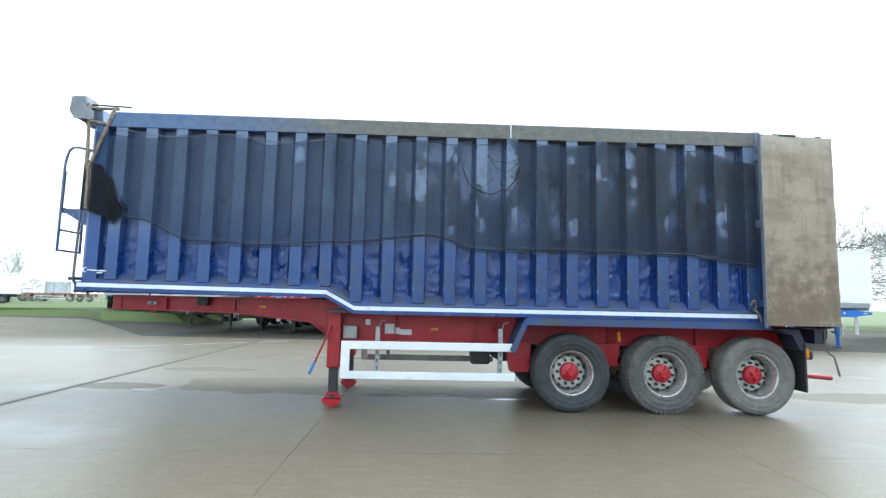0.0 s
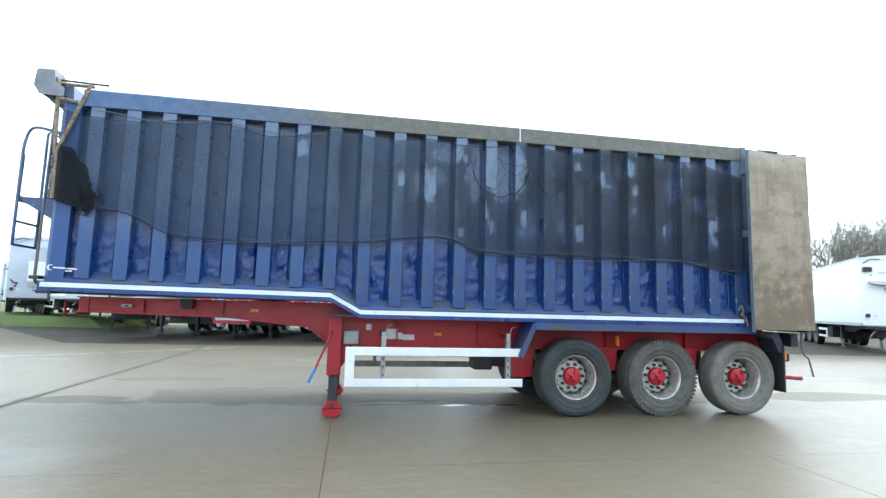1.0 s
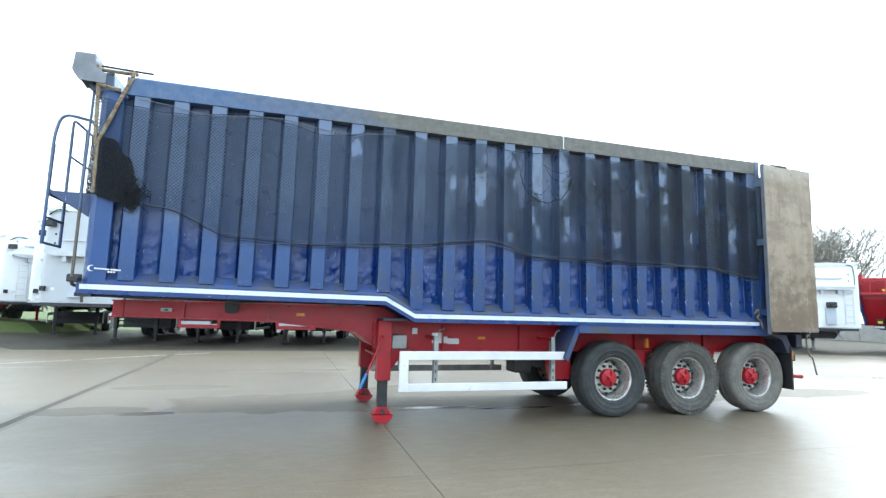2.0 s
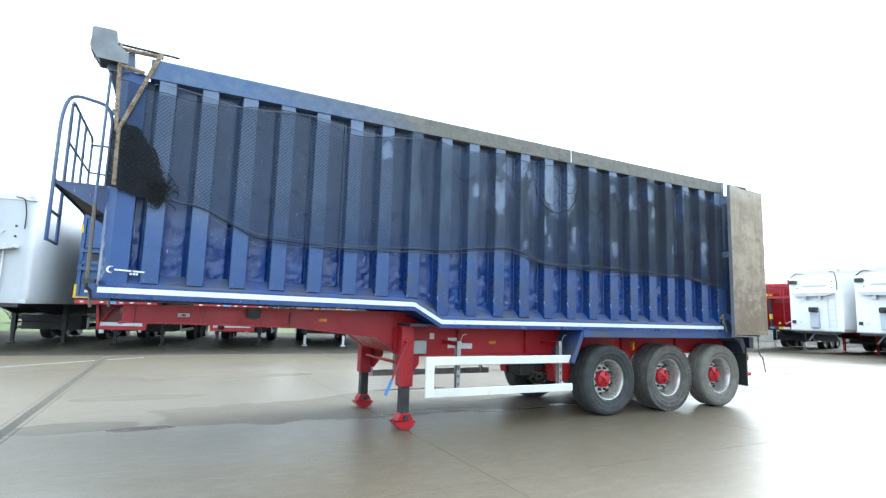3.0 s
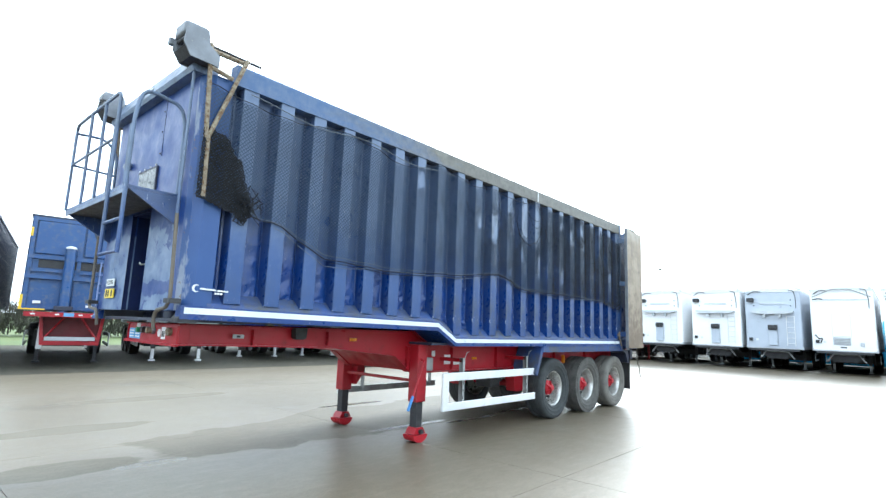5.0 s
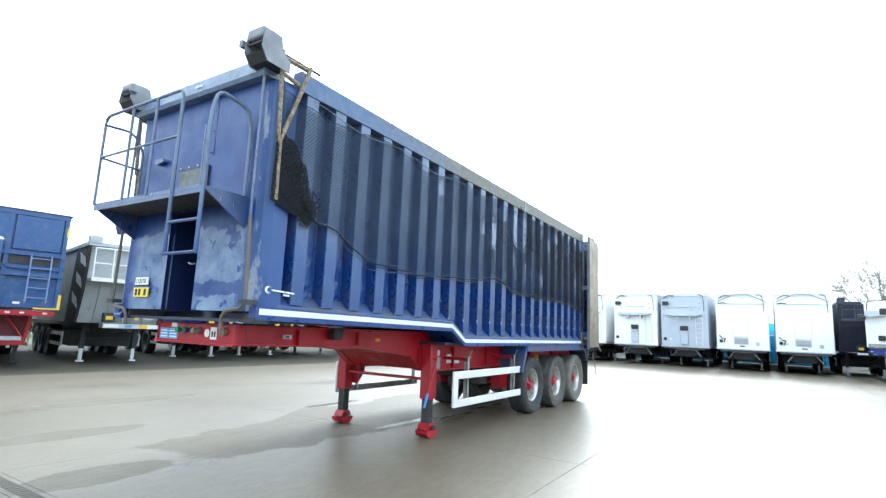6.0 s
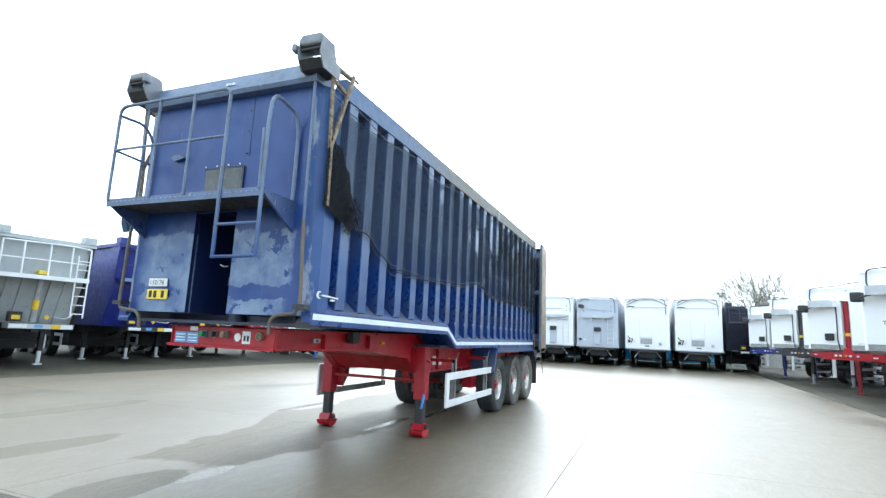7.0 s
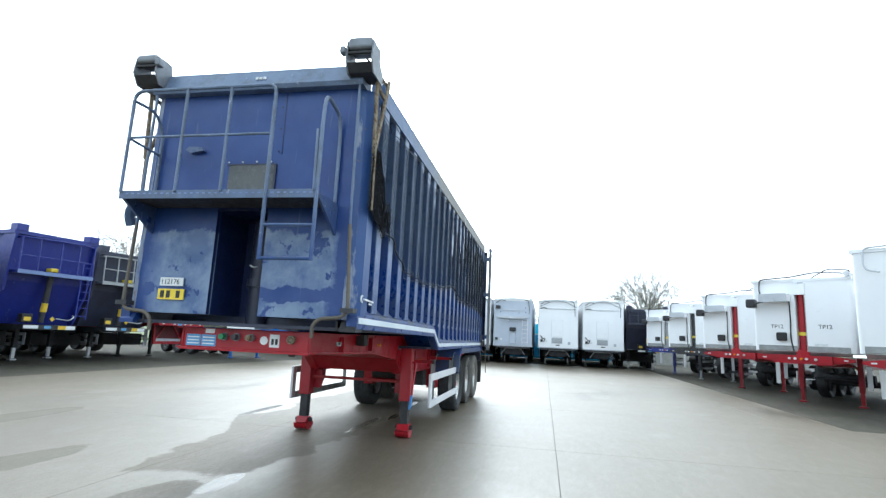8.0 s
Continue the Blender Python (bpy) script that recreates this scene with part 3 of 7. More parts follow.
def bend(points, r=0.08, steps=4):
    """Rounds the corners of a line of points."""
    pts = [Vector(p) for p in points]
    out = [pts[0]]
    for a, b, c in zip(pts, pts[1:], pts[2:]):
        d = min(r, (a - b).length * 0.45, (c - b).length * 0.45)
        p, q = b + (a - b).normalized() * d, b + (c - b).normalized() * d
        for k in range(steps + 1):
            t = k / steps
            out.append(p * (1 - t) ** 2 + b * 2 * t * (1 - t) + q * t * t)
    out.append(pts[-1])
    return out


def mesh_of(name, bm, material, smooth=False):
    me = bpy.data.meshes.new(name)
    bmesh.ops.recalc_face_normals(bm, faces=bm.faces)
    bm.to_mesh(me)
    bm.free()
    me.materials.append(material)
    if smooth:
        me.polygons.foreach_set("use_smooth", [True] * len(me.polygons))
        me.set_sharp_from_angle(angle=radians(38))
    return me


def part(name, bm, material, parent, label="", smooth=False, m=None):
    me = bm if isinstance(bm, bpy.types.Mesh) else mesh_of(name, bm, material, smooth)
    ob = new(name, me)
    ob.parent = parent
    if m is not None:
        ob.matrix_basis = m
    return tagged(ob, label)


def thing(name, m, label, category, group="", kind=""):
    ob = new(name)
    ob.empty_display_size = 0.2
    ob.matrix_basis = m
    return tagged(ob, label, category, group, kind)


def solid(name, bm, material, label, category, kind="", group="", smooth=False):
    return tagged(new(name, mesh_of(name, bm, material, smooth)), label, category, group, kind)

# ---- ground ----
def flat(points, z):
    bm = bmesh.new()
    bm.faces.new([bm.verts.new((x, y, z)) for x, y in points])
    return bm


solid("ground", flat([(-900, -900), (900, -900), (900, 900), (-900, 900)], -0.05), GRASS, "flat field of short green grass round the yard", "grass", "structure")
solid("gravel_apron", flat([(-60, -41), (62, -41), (62, 41), (16, 36), (-8, 33.4), (-14, 34), (-20, 37), (-34, 33), (-60, 31)], -0.03), GRAVEL, "dark wet gravel apron under the parked trailers", "gravel", "structure")

# ---- the trailer ----
YC = 8.13
trailer = thing("tipping_trailer", pose(0, YC, 0), "dented blue steel tipping trailer on a red chassis and legs", "trailer")
HALF, PITCH, FIRST = 1.21, 0.4225, -4.49
X_FRONT, X_REAR, Z_TOP = -4.83, 5.42, 3.78


def lip_top(x):
    """Height of the body's lower edge: raised over the gooseneck, stepped down behind it."""
    if x < -1.5:
        return 1.61 + 0.009 * (-1.5 - x)
    if x > -1.12:
        return 1.405
    return 1.61 + (x + 1.5) / 0.38 * (1.405 - 1.61)


FRONT_GAP, TIGHT = 0.11, 7


def rib_x(k):
    """Place of a rib: evenly spaced behind, a little closer together in front."""
    return FIRST + PITCH * k + FRONT_GAP * max(0.0, 1 - k / TIGHT)


def bay(x):
    """Rib number, with fractions, at a place along the side."""
    if x >= rib_x(TIGHT):
        return (x - FIRST) / PITCH
    return (x - rib_x(0)) / (PITCH - FRONT_GAP / TIGHT)


def wall_sheet(side):
    """Dented corrugated sheet between the ribs, with the sloping ledge at its foot."""
    bm = bmesh.new()
    xs = list(np.arange(X_FRONT + 0.225, X_REAR, 0.0192)) + [X_REAR]
    zs = list(np.linspace(0, 1, 76) ** 1.5)
    grid = []
    rnd = random.Random(50 + side)
    knocks = [(rib_x(k + 0.5) + rnd.uniform(-0.06, 0.06), rnd.uniform(0.03, 0.66), rnd.uniform(0.03, 0.08), rnd.uniform(0.03, 0.085), rnd.uniform(0.005, 0.017) * rnd.choice((1, 1, 1, -0.8))) for k in range(-1, 22) for _ in range(8)]
    for x in xs:
        col = []
        near = [q for q in knocks if abs(q[0] - x) < 0.3]
        lip = lip_top(x)
        foot = lip + 0.13
        k = bay(x)
        mid = abs((k - math.floor(k)) - 0.5) * 2          # 1 on a rib's middle, 0 between two ribs
        fold = max(0.0, 1 - abs((k - math.floor(k)) - 0.75) / 0.05)          # narrow fold in front of the next rib
        field = max(0.0, 1 - mid) ** 0.6
        for u in zs:
            z = foot + u * (Z_TOP - foot)
            low = max(0.0, 1 - (z - foot) / 0.75)
            n = noise.noise((x * 3.1, side * 7, z * 2.3)) * 0.25 + noise.noise((x * 8, side * 3, z * 6)) * 0.42
            n += (0.35 - abs(noise.noise((x * 11, side * 5, z * 8)))) * 0.5 + noise.noise((x * 24, side * 5, z * 21)) * 0.26
            knock = max(0.0, noise.noise((x * 5.5, side * 9, z * 4.5)) - 0.18) * low * (0.35 + 0.65 * min(1, max(0, (x + 3) / 2.5)))
            dent = field * (n * (0.010 + 0.022 * low) + 0.011 * low) + field * knock * (0.09 + 0.35 * noise.noise((x * 19, side, z * 17)))
            depth = 0.125
            for kx, kz, rx, rz, deep in near:
                if abs(z - foot - kz) < 3 * rz:
                    dent += field * deep * math.exp(-((x - kx) / rx) ** 2 - ((z - foot - kz) / rz) ** 2)
            col.append(bm.verts.new((x, side * (HALF - depth + dent * (1 - fold) - 0.03 * fold), z)))
        grid.append(col)
    for a, b in zip(grid, grid[1:]):
        for p in range(len(a) - 1):
            bm.faces.new((a[p], b[p], b[p + 1], a[p + 1]))
    return bm


def ledge_sheet(side):
    """Sloping ledge from the sheet's foot out to the lip."""
    bm = bmesh.new()
    rows = []
    for x in [X_FRONT + 0.225, -3.9, -2.9, -2.2, -1.5, -1.12, 0, 1.2, 2.4, 3.4, X_REAR]:
        lip = lip_top(x)
        rows.append([bm.verts.new((x, side * y, z)) for y, z in ((HALF, lip), (HALF - 0.012, lip + 0.035), (HALF - 0.120, lip + 0.136), (HALF - 0.15, lip + 0.136))])
    for a, b in zip(rows, rows[1:]):
        for k in range(3):
            bm.faces.new((a[k], b[k], b[k + 1], a[k + 1]))
    return bm


for side in (-1, 1):
    part("ledge", ledge_sheet(side), MUDDY, trailer, "blue ledge with dried mud")
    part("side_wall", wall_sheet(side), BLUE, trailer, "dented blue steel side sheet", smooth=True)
    inner = boxes((X_FRONT + 0.05, X_REAR, side * HALF - side * 0.22, side * HALF - side * 0.20, 1.5, 3.8))
    part("inner_lining", inner, DARK, trailer)
    # lower edge and stripe follow the step
    for name, d0, d1, out, mat in (("sill", -0.115, 0.004, 0.0, BLUE), ("white_stripe", -0.066, -0.012, 0.004, WHITE_STRIPE)):
        bm = bmesh.new()
        xs = [X_FRONT + (0.03 if name == "white_stripe" else 0), -1.5, -1.12, X_REAR if name == "sill" else 4.42]
        ring = []
        for x in xs:
            t = lip_top(x)
            y0, y1 = side * (HALF + out), side * (HALF - 0.10)
            ring.append([bm.verts.new(p) for p in ((x, y0, t + d0), (x, y0, t + d1), (x, y1, t + d1), (x, y1, t + d0))])
        for a, b in zip(ring, ring[1:]):
            for k in range(4):
                bm.faces.new((a[k], a[(k + 1) % 4], b[(k + 1) % 4], b[k]))
        bm.faces.new(ring[0])
        bm.faces.new(ring[-1][::-1])
        part(name, bm, mat, trailer, "white reflective stripe" if name == "white_stripe" else "")

# ribs: hat sections from the ledge up to the top rail, two lengths either side of the step
def rib_mesh(foot, side, paint):
    bm = bmesh.new()
    rows = []
    for z, d in ((foot, 0.0), (foot + 0.16, 0.0), (2.4, 0.0), (3.1, 0.0), (Z_TOP - 0.003, 0.0)):
        rows.append([bm.verts.new((x, side * (HALF - y), z)) for x, y in ((-0.090, 0.14), (-0.080, 0.006), (-0.074, 0.0), (0.074, 0.0), (0.080, 0.006), (0.090, 0.14))])
    for a, b in zip(rows, rows[1:]):
        for k in range(5):
            bm.faces.new((a[k], a[k + 1], b[k + 1], b[k]))
    bm.faces.new(rows[0])
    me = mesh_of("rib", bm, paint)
    # flanks switch to the darker panel blue, standing in for their shade
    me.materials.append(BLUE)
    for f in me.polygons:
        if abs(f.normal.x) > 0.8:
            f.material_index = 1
    return me


ribs = {}
for side in (-1, 1):
    for k in range(22):
        x = rib_x(k)
        foot = round(lip_top(x) + 0.045, 3)
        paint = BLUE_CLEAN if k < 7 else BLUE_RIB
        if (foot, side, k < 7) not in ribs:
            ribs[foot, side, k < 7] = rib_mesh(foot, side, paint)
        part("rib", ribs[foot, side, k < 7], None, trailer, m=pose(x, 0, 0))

# top rail, grimy behind, blue in front
for side in (-1, 1):
    bm = prism([(side * (HALF + 0.012), Z_TOP - 0.01), (side * (HALF + 0.012), Z_TOP + 0.185), (side * (HALF - 0.01), Z_TOP + 0.205), (side * (HALF - 0.13), Z_TOP + 0.205), (side * (HALF - 0.13), Z_TOP - 0.01)], -4.55, 4.5, "x")
    part("top_rail", bm, RAIL, trailer, "top rail, blue in front and grimy behind")
    part("rail_splice", boxes((0.97, 0.985, side * (HALF + 0.016) - 0.004, side * (HALF + 0.016) + 0.004, Z_TOP, Z_TOP + 0.19)), LABEL_W, trailer, "pale weld mark")

# front: sheets either side of the ram slot, the sheet above, header
def front_sheet(y0, y1, z0, z1, dents):
    bm = bmesh.new()
    ny, nz = max(2, int((y1 - y0) / 0.05)), max(2, int((z1 - z0) / 0.05))
    rows = []
    for j in range(nz + 1):
        row = []
        for i in range(ny + 1):
            y, z = y0 + (y1 - y0) * i / ny, z0 + (z1 - z0) * j / nz
            edge = min(i, ny - i, j, nz - j)
            d = (noise.noise((y * 2.6, z * 2.1, 4)) * 0.6 + noise.noise((y * 8, z * 8, 9)) * 0.35) * dents * min(1, edge / 3)
            row.append(bm.verts.new((X_FRONT + d, y, z)))
        rows.append(row)
    for a, b in zip(rows, rows[1:]):
        for i in range(ny):
            bm.faces.new((a[i], a[i + 1], b[i + 1], b[i]))
    box(bm, X_FRONT + 0.045, X_FRONT + 0.06, y0, y1, z0, z1)
    return bm


S0, S1, SLOT_TOP = -0.24, 0.29, 2.62
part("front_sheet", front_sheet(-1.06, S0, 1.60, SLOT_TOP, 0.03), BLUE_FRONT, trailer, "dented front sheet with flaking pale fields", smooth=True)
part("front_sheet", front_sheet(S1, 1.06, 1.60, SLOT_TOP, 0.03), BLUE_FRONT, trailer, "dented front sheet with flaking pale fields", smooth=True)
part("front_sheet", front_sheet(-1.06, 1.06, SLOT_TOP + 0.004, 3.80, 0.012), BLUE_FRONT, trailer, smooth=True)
for side in (-1, 1):
    bm = prism([(X_FRONT, side * 1.06), (X_FRONT + 0.03, side * 1.13), (X_FRONT + 0.10, side * (HALF - 0.012)), (X_FRONT + 0.262, side * (HALF - 0.012)), (X_FRONT + 0.262, side * 1.06)], 1.60, 3.80, "z")
    part("corner_post", bm, POST, trailer, "scraped blue corner post")
    part("corner_shoe", prism([(X_FRONT - 0.012, 1.495), (X_FRONT - 0.012, 1.53), (X_FRONT + 0.03, 1.59), (X_FRONT + 0.09, 1.60), (X_FRONT + 0.15, 1.50), (X_FRONT + 0.15, 1.495)], side * 1.055, side * (HALF - 0.006)), DARK if side < 0 else BLUE, trailer, "worn steel corner shoe")
# the lining carries the slot's shade in its own colour
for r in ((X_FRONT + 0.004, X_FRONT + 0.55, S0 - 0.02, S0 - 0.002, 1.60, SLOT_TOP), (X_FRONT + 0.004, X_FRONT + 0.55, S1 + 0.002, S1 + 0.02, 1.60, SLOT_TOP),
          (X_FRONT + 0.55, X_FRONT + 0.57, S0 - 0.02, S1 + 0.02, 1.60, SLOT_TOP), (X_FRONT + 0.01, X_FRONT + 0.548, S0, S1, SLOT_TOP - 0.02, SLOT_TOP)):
    part("slot_lining", boxes(r), DEEP, trailer, "recess for the tipping ram, blue darkened as its shade")
ram = part("tipping_ram", tube([(X_FRONT + 0.42, 0.02, 1.5), (X_FRONT + 0.42, 0.02, 2.58)], 0.10, 20), NIGHT, trailer, "dark blue tipping ram in the slot", smooth=True)
part("ram_collar", lathe([(0.10, 1.9), (0.125, 1.9), (0.125, 1.98), (0.10, 1.98)], 20, "z"), NIGHT, ram, m=pose(X_FRONT + 0.42, 0.02, 0))
part("slot_catch", tube(bend([(X_FRONT + 0.03, -0.17, 2.06), (X_FRONT - 0.01, -0.16, 2.05), (X_FRONT - 0.01, -0.12, 2.07)], 0.012), 0.008, 8), GALV, trailer)
part("front_header", prism([(X_FRONT - 0.09, 3.80), (X_FRONT - 0.11, 3.84), (X_FRONT - 0.04, 4.02), (X_FRONT + 0.12, 4.03), (X_FRONT + 0.14, 3.80)], -1.13, 1.13), BLUE_RIB, trailer, "overhanging blue front header")
# night blue here stands for the shadow gap below the front sheets
part("front_lower_beam", boxes((X_FRONT + 0.46, X_FRONT + 0.54, -1.05, 1.05, 1.535, 1.598)), NIGHT, trailer)
part("sheet_seam", boxes((X_FRONT - 0.004, X_FRONT + 0.01, -0.325, -0.317, 3.16, 3.79)), DEEP, trailer, "narrow lapped seam")
for z in (3.19, 3.42, 3.64):
    part("rivet", tube([(X_FRONT - 0.010, -0.285, z), (X_FRONT + 0.004, -0.285, z)], 0.008, 8), DARK, trailer)
part("vent_plate", boxes((X_FRONT - 0.014, X_FRONT + 0.01, -0.26, 0.215, 2.76, 3.05)), GLASS, trailer, "dark rectangular inspection window")
for k in range(4):
    part("vent_bolt", tube([(X_FRONT - 0.012, -0.22 + 0.15 * k, 3.085), (X_FRONT + 0.002, -0.22 + 0.15 * k, 3.085)], 0.008, 8), ALU, trailer)
# dark sheet put in for the shade below the platform
part("underside_shade", boxes((X_FRONT - 0.43, X_FRONT - 0.004, -0.92, 0.98, 2.626, 2.6345)), DARK, trailer, "platform underside, dark plate standing for its shade")
part("vent_frame", boxes((X_FRONT - 0.018, X_FRONT + 0.006, -0.285, -0.262, 2.75, 3.06)), NIGHT, trailer)
part("vent_frame", boxes((X_FRONT - 0.018, X_FRONT + 0.006, -0.262, 0.23, 3.05, 3.062)), NIGHT, trailer)
part("wall_handle", prism([(0.50, 3.20), (0.53, 3.235), (0.67, 3.245), (0.70, 3.21), (0.64, 3.175)], X_FRONT - 0.05, X_FRONT + 0.01, "x"), BLUE, trailer, "small grab slot")
# floor in the same night blue, for the shade beneath the sheets
part("body_floor", boxes((X_FRONT + 0.06, -1.5, -1.1, 1.1, 1.50, 1.53), (-1.5, X_REAR, -1.1, 1.1, 1.30, 1.33)), NIGHT, trailer)
part("step_plate", prism([(-1.5, 1.50), (-1.12, 1.30), (-1.12, 1.33), (-1.5, 1.53)], -1.1, 1.1), BLUE, trailer)

# plates and small marks on the front
plate = part("number_plate", boxes((X_FRONT - 0.022, X_FRONT - 0.012, 0.535, 0.815, 1.725, 1.825)), LABEL_Y, trailer, "yellow plate with black bars")
for y in (0.575, 0.68, 0.745):
    part("plate_bar", boxes((X_FRONT - 0.0235, X_FRONT - 0.0222, y, y + 0.042, 1.740, 1.810)), INK, plate)
plate = part("fleet_label", boxes((X_FRONT - 0.022, X_FRONT - 0.012, 0.555, 0.805, 1.855, 1.935)), LABEL_W, trailer, "white label with a black stock number")
digits = bpy.data.curves.new("label_number", "FONT")
digits.body, digits.size, digits.extrude = "112176", 0.068, 0.001
digits.materials.append(INK)
number = new("label_number", digits)
number.parent = plate
number.matrix_basis = pose(X_FRONT - 0.0235, 0.795, 1.872, 90, 0, -90)
# maker's mark on the side: a crescent, a bar of lettering and three dots
LY = -HALF + 0.012
part("logo_crescent", prism([(-4.715 + 0.034 * math.cos(a), 1.80 + 0.034 * math.sin(a)) for a in np.linspace(0.9, 5.38, 14)] + [(-4.703 + 0.027 * math.cos(a), 1.80 + 0.027 * math.sin(a)) for a in np.linspace(5.2, 1.08, 14)], LY - 0.006, LY + 0.004), LABEL_W, trailer, "white crescent mark")
part("logo_bar", boxes(*[(-4.680 + k * 0.0255, -4.680 + k * 0.0255 + (0.024 if k != 5 else 0.012), -HALF - 0.005, -HALF + 0.012, 1.791 - 0.0012 * k, 1.806 - 0.0012 * k) for k in range(10)]), LABEL_W, trailer, "white bar of lettering")
part("logo_dots", boxes(*[(-4.55 + k * 0.026, -4.532 + k * 0.026, -HALF - 0.004, -HALF + 0.006, 1.755, 1.773) for k in range(3)]), LABEL_W, trailer)
part("header_mark", boxes(*[(X_FRONT - 0.10, X_FRONT - 0.07, -0.12 + k * 0.04, -0.095 + k * 0.04, 3.90, 3.925) for k in range(3)]), LABEL_W, trailer)

# platform, ladder and rails before the front wall
XP = X_FRONT - 0.44
platform = part("platform", boxes((XP, X_FRONT - 0.002, -0.93, 0.99, 2.635, 2.66)), BLUE, trailer, "blue chequer-plate platform")
part("platform_edge", boxes((XP - 0.012, XP, -0.94, 1.0, 2.60, 2.675)), BLUE_RIB, platform)
for y in (-0.93, 0.99):
    part("platform_bracket", prism([(XP, 2.63), (X_FRONT, 2.63), (X_FRONT, 2.36)], y - 0.012, y + 0.012), BLUE, platform)
part("tread_lug", boxes(*[(XP - 0.015, XP - 0.012, -0.9 + k * 0.06, -0.872 + k * 0.06, 2.64, 2.652) for k in range(31)]), BLUE_L, platform)["kind"] = "stuff"
XL = XP - 0.02
ladder = part("ladder", tube([(XL, -0.47, 2.06), (XL, -0.47, 3.47)], 0.018, 8), BLUE_RIB, trailer, "blue tubular access ladder", smooth=True)
part("stile", tube(bend([(XL, -0.94, 2.06), (XL, -0.94, 3.30), (XL + 0.05, -0.93, 3.56), (XL + 0.38, -0.92, 3.50), (X_FRONT - 0.03, -0.92, 3.34), (X_FRONT - 0.03, -0.92, 2.66)], 0.12), 0.018, 8), BLUE_RIB, ladder, smooth=True)
part("stile", tube([(XL - 0.004, -0.915, 2.66), (XL - 0.004, -0.905, 3.20)], 0.016, 8), BLUE_RIB, ladder, smooth=True)
for z in (2.075, 2.36):
    part("rung", tube([(XL, -0.94, z), (XL, -0.47, z)], 0.015, 8), BLUE_RIB, ladder, smooth=True)
rail = part("guard_rail", tube(bend([(XL, -0.47, 3.45), (XL, -0.47, 3.64), (XL, 0.98, 3.64), (XL, 0.98, 3.40)], 0.10), 0.016, 8), BLUE_RIB, trailer, "blue tubular guard rail", smooth=True)
part("mid_rail", tube([(XL, -0.47, 3.18), (XL, 0.98, 3.18)], 0.013, 8), BLUE_RIB, rail, smooth=True)
for y in (-0.03, 0.42, 0.98):
    part("post", tube([(XL, y, 2.66), (XL, y, 3.64 if y < 0.9 else 3.42)], 0.015, 8), BLUE_RIB, rail, smooth=True)
part("return_rail", tube(bend([(XL, 0.985, 3.55), (XL + 0.3, 1.0, 3.57), (X_FRONT - 0.03, 1.0, 3.40), (X_FRONT - 0.03, 1.0, 2.66)], 0.12), 0.015, 8), BLUE_RIB, rail, smooth=True)
part("side_mid_rail", tube([(XL, 0.985, 3.18), (X_FRONT - 0.02, 1.0, 3.16)], 0.013, 8), BLUE_RIB, rail, smooth=True)

